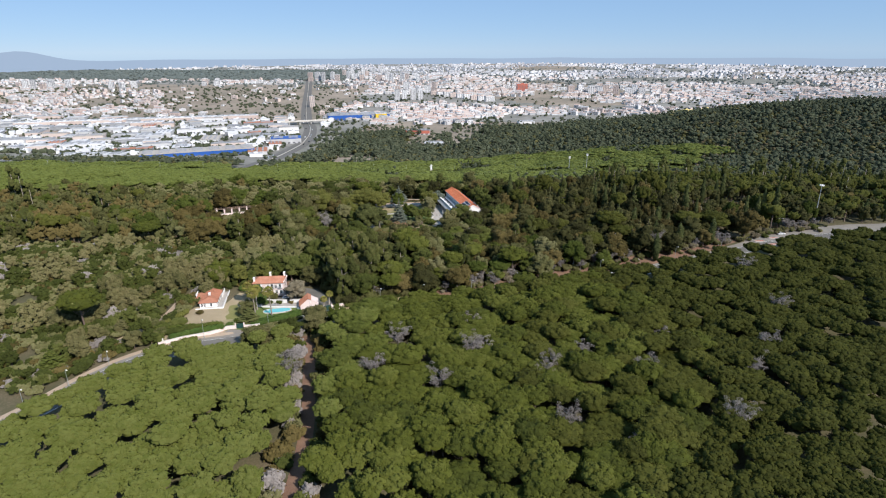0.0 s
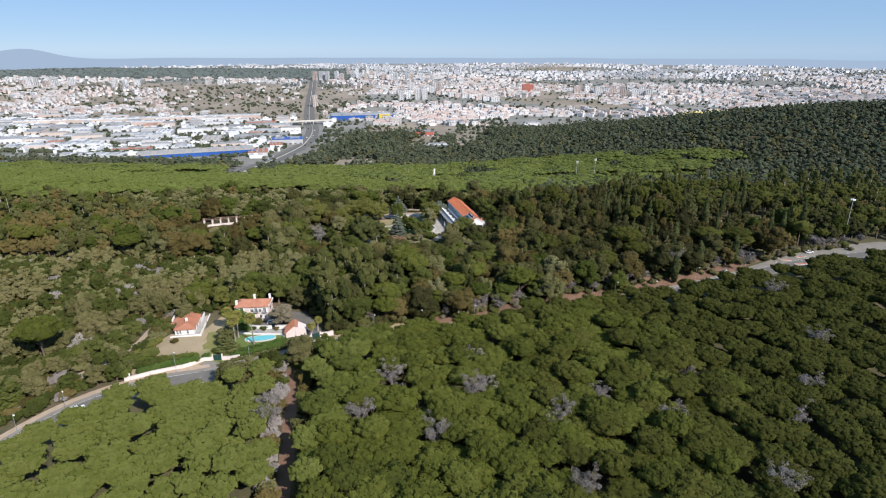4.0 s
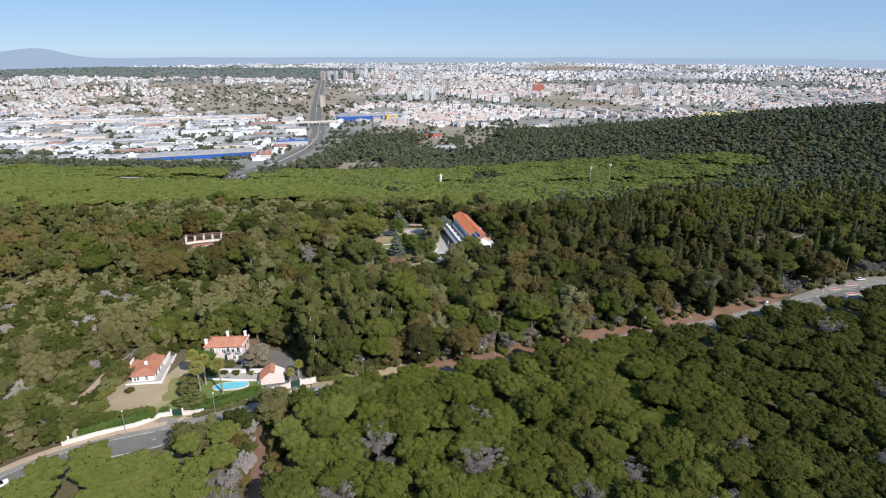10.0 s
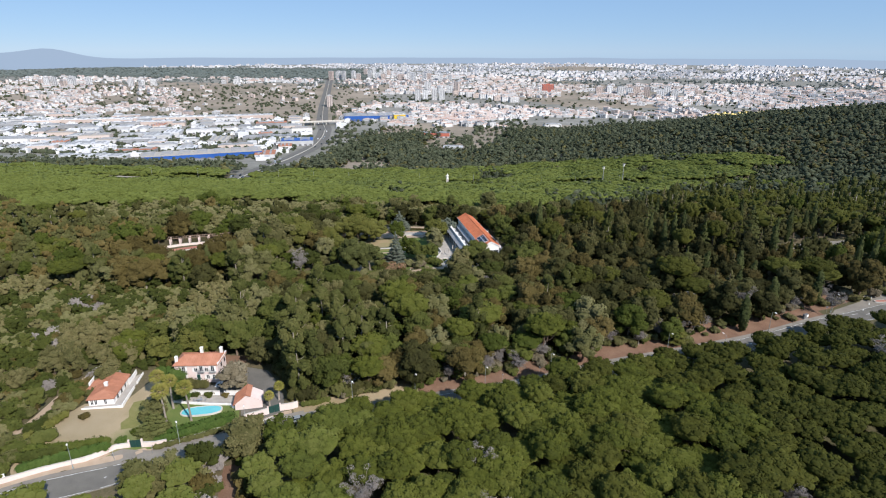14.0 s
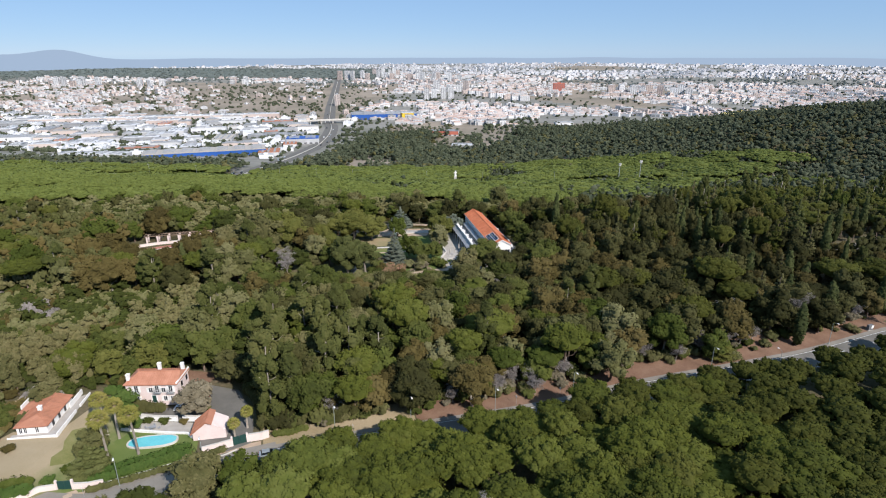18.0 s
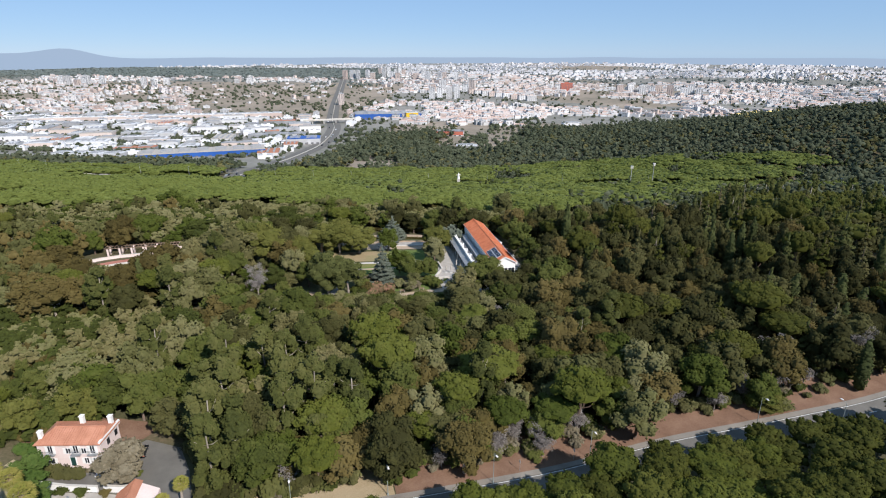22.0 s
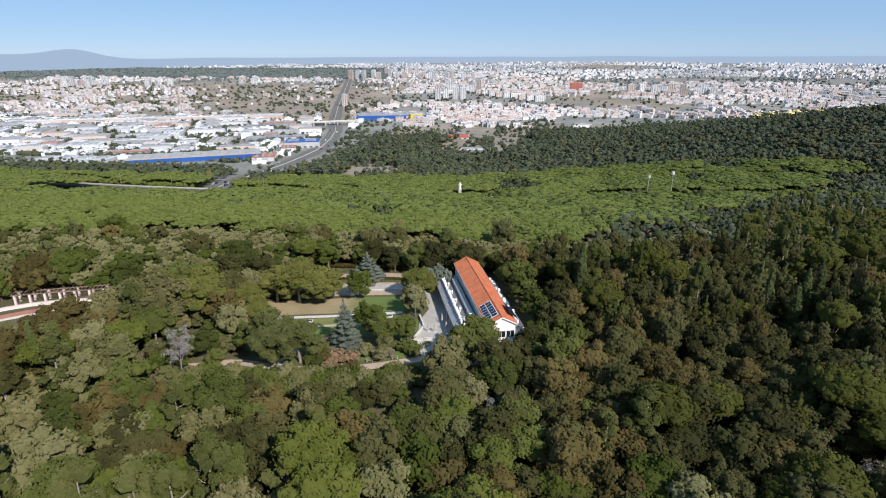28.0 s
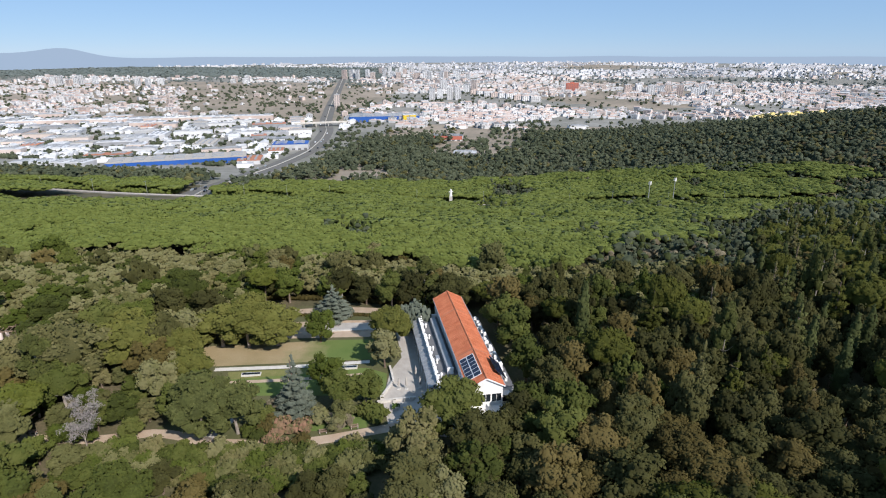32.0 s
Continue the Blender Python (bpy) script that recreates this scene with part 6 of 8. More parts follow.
# local x runs from the near gable to the far end, local y to the left
LEN, HW, EV, RG = 46.9, 3.75, 8.4, 10.6
part("wall", Shape().add([(0, -HW, -0.8), (LEN, -HW, -0.8), (LEN, HW, -0.8), (0, HW, -0.8), (0, -HW, EV), (LEN, -HW, EV), (LEN, HW, EV), (0, HW, EV), (0, 0, RG - 0.1), (LEN, 0, RG - 0.1)],
                         [(0, 3, 2, 1), (0, 1, 5, 4), (2, 3, 7, 6), (0, 4, 8, 7, 3), (1, 2, 6, 9, 5)]), "white", hall)
s = Shape()
for sgn in (1, -1):
    s.sheet((-0.45, sgn * (HW + 0.45), EV), (LEN + 0.45, sgn * (HW + 0.45), EV), (LEN + 0.45, 0, RG), (-0.45, 0, RG), 0.16)
rf = part("roof", s, "terracotta", hall, "bright orange clay tile roof")
for x in (-0.47, LEN + 0.33):
    part("verge_board", Shape().sheet((x, HW + 0.45, EV - 0.02), (x + 0.14, HW + 0.45, EV - 0.02), (x + 0.14, 0, RG + 0.02), (x, 0, RG + 0.02), 0.28).sheet((x, -HW - 0.45, EV - 0.02), (x + 0.14, -HW - 0.45, EV - 0.02), (x + 0.14, 0, RG + 0.02), (x, 0, RG + 0.02), 0.28), "white", rf, "white verge board")
tile_rows(rf, 0, LEN, -HW, HW, EV, RG - EV, gap=0.55, over=0.45)
for x in (12.5, 34.5):
    for sgn in (-1, 1):
        part("joint_cover", Shape().sheet((x, sgn * (HW + 0.5), EV + 0.1), (x + 0.25, sgn * (HW + 0.5), EV + 0.1), (x + 0.25, 0, RG + 0.18), (x, 0, RG + 0.18), 0.1), "old_tiles", rf, "dark roof joint")
part("gutter", Shape().box(-0.4, LEN + 0.4, HW + 0.4, HW + 0.58, EV - 0.15, EV + 0.05).box(-0.4, LEN + 0.4, -HW - 0.58, -HW - 0.4, EV - 0.15, EV + 0.05), "steel", hall)


def on_slope(x, t, side, lift):
    """A point on the roof: t from the eave (0) to the ridge (1)."""
    return (x, side * (HW + 0.45) * (1 - t), EV + (RG - EV) * t + lift)


for k in range(6):
    for j in range(2):
        x0, x1, t0, t1 = 2.2 + 1.45 * k, 2.2 + 1.45 * k + 1.24, 0.12 + 0.38 * j, 0.12 + 0.38 * j + 0.33
        part("solar_panel", Shape().sheet(on_slope(x0, t0, 1, 0.22), on_slope(x1, t0, 1, 0.22), on_slope(x1, t1, 1, 0.22), on_slope(x0, t1, 1, 0.22), 0.06), "solar", rf, "dark blue solar panel")
part("panel_rail", Shape().sheet(on_slope(2.0, 0.1, 1, 0.13), on_slope(11.0, 0.1, 1, 0.13), on_slope(11.0, 0.87, 1, 0.13), on_slope(2.0, 0.87, 1, 0.13), 0.04), "white", rf, "pale metal panel frame")
for k in range(4):
    x0 = 3.0 + 1.7 * k
    part("tilted_panel", Shape().sheet((x0, -5.4, 7.9), (x0 + 1.6, -5.4, 7.9), (x0 + 1.6, -3.0, 10.2), (x0, -3.0, 10.2), 0.08), "solar", hall, "tilted solar collector")
for y0, y1 in ((-3.4, -1.35), (-1.0, 1.0), (1.35, 3.4)):
    w = part("window", Shape().box(-0.04, 0.12, y0, y1, 4.5, 6.4), "glass", hall)
    part("window_frame", Shape().box(-0.1, 0.0, y0 - 0.1, y1 + 0.1, 6.4, 6.55).box(-0.12, 0.0, y0 - 0.15, y1 + 0.15, 4.34, 4.5).box(-0.08, 0, y0 + 0.98, y0 + 1.06, 4.5, 6.4), "white", w)
    part("door", Shape().box(-0.04, 0.12, y0, y1, 0.3, 2.8), "glass", hall)
part("canopy", Shape().box(-2.4, 0, -3.8, 3.8, 3.2, 3.45), "white", hall, "white porch roof")
# wing along the terrace
part("wing", Shape().box(8, 43, HW, 9.4, -0.8, 4.5), "white", hall, "low white wing")
part("wing_roof", Shape().box(8, 43, HW + 0.02, 9.0, 4.5, 4.62), "dark_roof", hall, "flat dark roof")
lan = part("lantern", Shape().add([(12.4, 4.9, 4.62), (40, 4.9, 4.62), (40, 6.2, 4.62), (12.4, 6.2, 4.62), (12.4, 4.9, 6.2), (40, 4.9, 6.2), (40, 6.2, 5.8), (12.4, 6.2, 5.8)],
                                  [(3, 2, 1, 0), (4, 5, 6, 7), (0, 1, 5, 4), (2, 3, 7, 6), (0, 4, 7, 3), (1, 2, 6, 5)]), "grey_roof", hall, "long grey metal lantern roof")
part("lantern_end", Shape().box(12.15, 12.4, 4.8, 6.3, 4.62, 6.3), "white", lan)
part("parapet", Shape().box(8, 43, 9.0, 9.45, 4.5, 5.75).box(8, 8.3, HW, 9, 4.5, 5.5).box(42.7, 43, HW, 9, 4.5, 5.5), "white", hall)
for k in range(5):
    u = part("roof_fan", Shape().rod((11 + 6.4 * k, 7.9, 4.62), (11 + 6.4 * k, 7.9, 5.6), 0.2, 0.2, 10).rod((11 + 6.4 * k, 7.9, 5.6), (11 + 6.4 * k, 7.9, 5.95), 0.36, 0.2, 10), "white", hall, "white roof ventilator")
part("roof_hatch", Shape().chamfer_box(19, 20.6, 6.9, 7.9, 4.62, 5.1, 0.05), "steel", hall)
rngw = random.Random(8)
s = Shape()
s.sheet((8, 9.45, 5.1), (43, 9.45, 5.1), (43, 11.4, 4.1), (8, 11.4, 4.1), 0.1)
aw = part("awning", s, "grey_roof", hall, "grey sheet-metal awning")
s = Shape()
for k in range(30):
    x = 9 + 33.0 * k / 29 + rngw.uniform(-.3, .3)
    part("planter_box", Shape().chamfer_box(x, x + rngw.uniform(0.4, 0.9), 8.9 - rngw.uniform(0.05, 0.5), 9.45, 5.75, 5.75 + rngw.uniform(0.15, 0.6), 0.05), "white", hall)
for k in range(22):
    x = 8.2 + 34.6 * k / 21
    s.sheet((x, 9.45, 5.18), (x + 0.12, 9.45, 5.18), (x + 0.12, 11.4, 4.18), (x, 11.4, 4.18), 0.07)
part("seam", s, "steel", aw)
for k in range(9):
    x = 8.3 + 34.4 * k / 8
    part("post", Shape().rod((x, 11.2, -0.5), (x, 11.2, 4.1), 0.09, 0.09, 6), "white", hall)
part("wing_window", Shape().box(9, 42, 9.38, 9.46, 0.6, 2.9), "glass", hall, "dark glazed terrace front")
# plant deck on the other side
part("plant_deck", Shape().box(4, 40, -7.6, -HW, -0.8, 4.9), "white", hall, "white flat-roofed side wing")
part("deck_roof", Shape().box(4, 40, -7.6, -HW - 0.02, 4.9, 5.02), "dark_roof", hall)
rngb = random.Random(3)
for k in range(34):
    x, y, w = 5.2 + 1.0 * k + rngb.uniform(-.2, .2), -5.0 - 1.3 * (k % 2) - rngb.uniform(0, 0.5), rngb.uniform(0.55, 1.0)
    part("air_unit", Shape().chamfer_box(x, x + w, y - w * 0.5, y + w * 0.5, 5.02, 5.02 + rngb.uniform(0.5, 1.2), 0.06), "white" if k % 4 else "steel", hall, "roof air-handling unit")
s = Shape()
s.rod((34, -4.8, 6.4), (40, -4.8, 6.6), 0.55, 0.55, 10)
s.rod((24, -4.6, 6.2), (34, -4.8, 6.3), 0.4, 0.4, 10)
s.rod((12, -4.6, 6.0), (24, -4.6, 6.1), 0.3, 0.3, 8)
part("duct", s, "steel", hall, "silver ventilation duct")
part("side_block", Shape().box(2.2, 4, -6.4, -HW, -0.8, 4.2), "white", hall)
part("side_window", Shape().box(2.12, 2.22, -6.0, -4.3, 2.7, 3.8), "glass", hall)

# terrace, lawns and paths of the garden
tagged(patch(GARDEN, 0.03, "garden_bed", "garden_soil"), "shaded garden ground with sparse grass", "ground", kind="structure")
tagged(patch([(-36, 306), (-31.8, 296.6), (-19, 296.5), (-9, 300.5), (-13, 305), (-24, 309), (-27, 318), (-38, 347), (-44, 345), (-36.3, 325), (-37.5, 318)], 0.08, "terrace", "paving"), "pale paved terrace beside the long building", "terrace", kind="structure")
tagged(patch([(-83, 312.5), (-43.5, 322.8), (-46.5, 333), (-58, 330.5), (-80, 324), (-92, 321), (-88, 313)], 0.07, "upper_lawn", "half_dry_lawn"), "mown lawn, dry along one side", "lawn", kind="structure")
tagged(patch([(-77, 301.5), (-68, 302.6), (-36, 308), (-38, 317), (-44, 318.5), (-77, 309.2)], 0.07, "lower_lawn", "lawn"), "green lower lawn", "lawn", kind="structure")
tagged(patch([(-78, 310.6), (-60, 315.6), (-50, 318.4), (-50, 316), (-60, 312.8), (-76, 307.8)], 0.085, "yellow_strip", "yellow_grass"), "yellowed grass strip between the paths", "lawn", kind="structure")
tagged(patch([(-50, 293), (-37, 296.5), (-36.5, 303), (-45, 303), (-50, 298)], 0.06, "border_lawn", "lawn"), "green lawn among shrubs", "lawn", kind="structure")
tagged(patch([(-76, 331), (-70, 329.3), (-58, 332), (-48, 334.2), (-47, 341), (-52.5, 343.5), (-74, 339)], 0.075, "upper_terrace", "sand"), "wide sandy garden terrace", "path", kind="structure")
for pts, w, mat, name, label in (([(-82, 311.2), (-60, 316.5), (-44, 321.5)], 0.7, "kerb", "garden_path", "straight pale garden path"), ([(-76, 306.5), (-58, 311.0), (-44, 315.5)], 0.6, "sand", "garden_path", "narrow sandy garden path"),
                                 ([(-110, 281), (-92, 283), (-80, 289), (-72, 286), (-58, 287.6), (-46, 290.5), (-36, 295.5), (-28, 299)], 1.25, "sand", "garden_path", "sandy path with benches"),
                                 ([(-72, 302), (-68, 297), (-66, 291), (-70, 287)], 1.3, "paving", "garden_path", "pale curving garden path"),
                                 ([(-90, 332), (-70, 336.5), (-56, 338.3), (-40, 341)], 2.6, "sand", "garden_walk", "wide sandy promenade"), ([(-120, 322), (-104, 332), (-84, 343), (-60, 351), (-40, 352)], 2.0, "sand", "garden_walk", "wide sandy promenade"),
                                 ([(-150, 330), (-125, 330), (-112, 327), (-104, 327)], 1.6, "kerb", "garden_walk", "pale stone walk")):
    o, _ = strip(pts, -w, w, 0.1, name, mat, 0.06, step=3)
    tagged(o, label, "path", kind="structure")
tagged(patch([(-64, 335.4), (-59.9, 336.1), (-50.3, 338.8), (-46.8, 339.6), (-47.4, 343.2), (-51.5, 342.6), (-61.6, 340.7), (-65.5, 340)], 0.13, "rubble_bank", "paving"), "rough pale stone bank between the terraces", "bank", kind="structure")
wall_run([(-68, 339.6), (-61.4, 341.2), (-51.4, 343.2), (-47, 343.8)], 0.3, 0.55, 0.4, "terrace_edge", "sand", "low earth-coloured terrace wall", coping=False)
wall_run([(-66, 333.8), (-59.6, 335.4), (-50.0, 338.0), (-46.4, 338.9)], 0.3, 0.45, 0.4, "terrace_edge", "kerb", "low pale stone terrace wall", coping=False)
wall_run([(-36.6, 306.5), (-35.4, 313.5), (-38.0, 319.5)], 0.3, 0.8, 0.35, "terrace_parapet", "kerb", "low pale parapet along the terrace")
wall_run([(-37, 304.8), (-33.5, 306.3), (-28.5, 308)], 0.3, 0.7, 0.35, "terrace_parapet", "kerb", "low pale parapet with steps")

# promenade with pergola by the pond
PROM = [(-173, 290.5), (-169, 294.6), (-165, 298), (-161, 301.3), (-153, 305.3), (-146, 307.6), (-138, 309.4)]
o, _ = strip(PROM, -2.6, 1.2, 0.1, "promenade", "brick_red", 0.05, step=3)
tagged(o, "curved red-paved promenade by the pond", "path", kind="structure")
o, _ = strip(PROM, 1.2, 1.9, 0.45, "promenade_edge", "kerb", 0.5, step=3)
tagged(o, "white stone promenade edge", "kerb", kind="structure")
wall_run([(-175, 296.5), (-169.5, 301.5), (-163.5, 305.6), (-156, 309), (-146, 312.4), (-140, 314)], 0.3, 1.1, 0.4, "promenade_wall", "pink", "pale pink wall behind the promenade")
perg = thing("pergola", (-156.2, 310.6, ground(-156.2, 310.6)), 23, "long pergola of white pillars with dark wooden beams", "pergola")
for k in range(7):
    for j in range(2):
        part("pillar", Shape().chamfer_box(-14 + 4.4 * k, -13.4 + 4.4 * k, 3.2 * j - 0.3 + 0.01 * (k - 4) ** 2, 3.2 * j + 0.3 + 0.01 * (k - 4) ** 2, -0.6, 3.1, 0.06), "pink", perg)
for j in range(2):
    part("beam", Shape().box(-14.8, 14, 3.2 * j - 0.12, 3.2 * j + 0.12, 3.1, 3.35), "wood", perg)
for k in range(24):
    part("slat", Shape().box(-14.6 + 1.2 * k, -14.45 + 1.2 * k, -0.7, 3.9, 3.35, 3.5), "wood", perg)
tagged(patch(POND, 0.12, "water", "pond"), "small dark still pond", "water", kind="structure")

# ---------------------------------------------------------------- the town on the plain
rngc = random.Random(11)


def town_boxes(name, items, walls, roof, label, category="buildings"):
    """Many small far buildings joined: x, y, length, depth, height, turn, pitched."""
    s = Shape()
    for x, y, l, d, hgt, turn, pitched in items:
        z = ground(x, y) - 2
        c, q = math.cos(turn), math.sin(turn)
        P = lambda u, v, w: (x + u * c - v * q, y + u * q + v * c, z + w)
        H = hgt + 2
        s.slot = 0
        s.add([P(-l / 2, -d / 2, 0), P(l / 2, -d / 2, 0), P(l / 2, d / 2, 0), P(-l / 2, d / 2, 0), P(-l / 2, -d / 2, H), P(l / 2, -d / 2, H), P(l / 2, d / 2, H), P(-l / 2, d / 2, H)],
              [(0, 1, 5, 4), (1, 2, 6, 5), (2, 3, 7, 6), (3, 0, 4, 7)])
        s.slot = 1
        if pitched:
            r = d * 0.22
            s.add([P(-l / 2 - .3, -d / 2 - .3, H), P(l / 2 + .3, -d / 2 - .3, H), P(l / 2 + .3, d / 2 + .3, H), P(-l / 2 - .3, d / 2 + .3, H), P(-l / 2, 0, H + r), P(l / 2, 0, H + r)],
                  [(0, 1, 5, 4), (2, 3, 4, 5), (1, 2, 5), (3, 0, 4)])
        else:
            s.add([P(-l / 2, -d / 2, H), P(l / 2, -d / 2, H), P(l / 2, d / 2, H), P(-l / 2, d / 2, H)], [(0, 1, 2, 3)])
            s.slot = 0
            s.add([P(-l / 6, -d / 5, H), P(l / 8, -d / 5, H), P(l / 8, d / 5, H), P(-l / 6, d / 5, H), P(-l / 6, -d / 5, H + 2.2), P(l / 8, -d / 5, H + 2.2), P(l / 8, d / 5, H + 2.2), P(-l / 6, d / 5, H + 2.2)],
                  [(0, 1, 5, 4), (1, 2, 6, 5), (2, 3, 7, 6), (3, 0, 4, 7), (4, 5, 6, 7)])
        if hgt > 8 and y < 2700:
            s.slot = 2
            floors = int(hgt // 3)
            for f in range(floors):
                w0 = 2 + f * 3 + 1.0
                for v in (-d / 2 - 0.06,):
                    n = max(1, int(l // 9))
                    for k in range(n):
                        u0, u1 = -l / 2 + l * (k + 0.14) / n, -l / 2 + l * (k + 0.86) / n
                        s.add([P(u0, v, w0), P(u1, v, w0), P(u1, v, w0 + 1.3), P(u0, v, w0 + 1.3)], [(0, 1, 2, 3)])
    ob = new(name, s.mesh(name, walls, roof, "dark_roof"))
    return tagged(ob, label, category, kind="stuff")


def apartment(x, y, l, d, hgt, turn, walls="town_wall", roof="hall_roof", label="tall pale apartment block with rows of windows", name="apartment_block", group="apartment blocks"):
    ob = thing(name, (x, y, ground(x, y)), math.degrees(turn), label, "building", group)
    part("wall", Shape().box(-l / 2, l / 2, -d / 2, d / 2, -3, hgt), walls, ob)
    part("roof", Shape().box(-l / 2 - .3, l / 2 + .3, -d / 2 - .3, d / 2 + .3, hgt, hgt + 0.8).box(-l / 6, l / 6, -d / 4, d / 4, hgt + .8, hgt + 3.4), roof, ob)
    s = Shape()
    for f in range(int(hgt // 3)):
        n = max(2, int(l // 6))
        for k in range(n):
            u0, u1 = -l / 2 + l * (k + 0.2) / n, -l / 2 + l * (k + 0.8) / n
            s.box(u0, u1, -d / 2 - 0.12, -d / 2 + 0.05, f * 3 + 1.0, f * 3 + 2.4)
        s.box(-l / 2 - 0.12, -l / 2 + 0.05, -d / 3, d / 3, f * 3 + 1.0, f * 3 + 2.4)
        s.box(l / 2 - 0.05, l / 2 + 0.12, -d / 3, d / 3, f * 3 + 1.0, f * 3 + 2.4)
    tagged(part("glazing", s, "dark_roof", ob), kind="stuff")
    return ob


def shed(x, y, l, d, hgt, turn, walls="hall_roof", roof="hall_roof", label="large pale flat-roofed warehouse on the plain", band=None):
    ob = thing("warehouse", (x, y, ground(x, y)), math.degrees(turn), label, "building", "warehouses")
    part("wall", Shape().box(-l / 2, l / 2, -d / 2, d / 2, -4, hgt), walls, ob)
    n = max(1, int(l // 24))
    prof = []
    for k in range(n):
        p0, p1 = -l / 2 + l * k / n, -l / 2 + l * (k + 1) / n
        prof += [(p0, hgt + 0.25), ((p0 + p1) / 2, hgt + 1.7)]
    prof = [(-l / 2, hgt + 0.02)] + prof + [(l / 2, hgt + 0.25), (l / 2, hgt + 0.02)]
    s = Shape().rings([[(u, w, z) for u, z in prof] for w in (-d / 2 - 0.2, d / 2 + 0.2)])
    part("roof", s, roof, ob)
    sky_ = Shape()
    for k in range(n):
        for w in (-0.28, 0.02, 0.3):
            c = -l / 2 + l * (k + 0.5) / n
            sky_.box(c - l / n * 0.32, c + l / n * 0.3, d * w - d * 0.05, d * w + d * 0.05, hgt + 0.7, hgt + 2.1)
    tagged(part("skylight", sky_, "grey_roof" if roof != "grey_roof" else "pale_hazed_wall", ob), kind="stuff")
    if band:
        part("fascia", Shape().box(-l / 2 - .3, l / 2 + .3, -d / 2 - .3, -d / 2 + .2, hgt * 0.35, hgt + 1.2).box(-l / 2 - .3, -l / 2 + .2, -d / 2 - .3, d / 2, hgt * 0.35, hgt + 1.2), band, ob)
    s = Shape()
    for k in range(int(l // 10)):
        s.box(-l / 2 + 3 + 10 * k, -l / 2 + 8 + 10 * k, -d / 2 - .15, -d / 2 + .1, 0.3, min(4.2, hgt * 0.33))
    tagged(part("bay_door", s, "dark_roof", ob), kind="stuff")
    return ob


def avenue_gap(x, y):
    return abs(float(off_line(np.array([x]), np.array([y]), AVENUE)[0]))


# blue-banded store and the halls round it
shed(-540, 952, 190, 50, 8, radians(29), "hall_blue", "paving", "very long store with blue walls and a grey roof")
shed(-690, 880, 110, 30, 6, radians(8), label="long low white warehouse beside the wood")
shed(-395, 1545, 165, 70, 12, radians(20), "hall_blue", "hall_roof", "large blue store with a yellow corner")
shed(-330, 1535, 30, 34, 15, radians(20), "hall_yellow", "hall_roof", "yellow corner block of the blue store")
shed(-440, 1120, 60, 40, 10, radians(20), "hall_roof", "hall_blue", "white hall with a blue roof")
shed(-128, 1075, 36, 22, 7, radians(5), "hall_roof", "hall_roof", "white house at the edge of the wood")
apartment(-608, 1800, 14, 14, 34, 0.1, "town_pink", "hall_roof", "slender beige tower beside the expressway", "tower_block")
apartment(75, 2380, 44, 18, 29, 0.1, "red_wall", "red_wall", "tall brick-red apartment slab", "apartment_block")
for k in range(9):
    apartment(462 + 22 * k, 1625 + 12 * k, 20, 14, 12 + 2 * (k % 3), 0.45, "yellow_wall", "yellow_wall", "pale yellow terraced apartment house", "yellow_block", "row of yellow blocks")
for x, y, n, hh in ((-2150, 2420, 7, 52), (-1430, 2640, 4, 34), (-980, 2950, 9, 56), (-620, 2900, 8, 48), (-410, 2290, 5, 50), (260, 2280, 5, 40), (420, 2250, 4, 44), (-1760, 2440, 4, 40), (-900, 3300, 8, 60)):
    for k in range(n):
        apartment(x + 34 * k + rngc.uniform(-8, 8), y + rngc.uniform(-50, 50), rngc.uniform(16, 26), 15, hh * rngc.uniform(0.5, 0.85), rngc.uniform(-.3, .3), "town_wall" if k % 4 else "town_pink")
for x, y, n, hh in ((-372, 2020, 2, 36), (-318, 2040, 2, 38)):
    for k in range(n):
        apartment(x + 26 * k, y, 18, 15, hh, 0.15, "town_wall", "hall_roof", "tall white apartment tower in a pair")
for k in range(9):
    apartment(-262 + 27 * k, 2230 - 28 * k, 34, 13, 13 + 2 * (k % 3), 0.45, "town_wall" if k % 3 else "town_pink", "town_roof", "long mid-rise apartment block with a tiled roof")
for k in range(7):
    shed(-1180 + 78 * k, 1330 + 30 * k, 84, 36, 10, radians(22), "town_pink", "town_wall", "long pale pink warehouse on the plain")
rows = []
for k in range(13):
    for j in range(11):
        rows.append((-250 + 15 * j + 6 * k + rngc.uniform(-2, 2), 1500 + 17 * k + 2 * j, 12, 9, 5.5, 0.12, True))
town_boxes("row_houses", rows, "town_wall", "town_roof", "terraces of small white row houses")
shed(-190, 1255, 62, 34, 8, 0.1, "town_wall", "dark_roof", "white sports hall with a dark ribbed roof", "red_wall")
shed(60, 1440, 40, 22, 7, 0.2, "town_wall", "hall_roof", "white flat-roofed block above the wood")
# industrial quarter
sheds = []
for k in range(300):
    y = rngc.uniform(960, 1500)
    x = rngc.uniform(-1.0 * y - 100, -430 - 0.08 * (y - 960))
    if avenue_gap(x, y) < 45 or math.hypot(x + 536, y - 950) < 95:
        continue
    l, d = rngc.uniform(25, 80), rngc.uniform(16, 38)
    if any(math.hypot(x - a, y - b) < 0.45 * (l + c) for a, b, c in sheds):
        continue
    sheds.append((x, y, l))
    shed(x, y, l, d, rngc.uniform(5, 9.5), radians(rngc.choice([22, 24, 26, 112])), rngc.choice(["town_wall", "hall_roof", "hall_roof", "town_pink"]), rngc.choice(["hall_roof", "hall_roof", "grey_roof", "pale_hazed_wall", "paving", "old_tiles"]))
flats = []
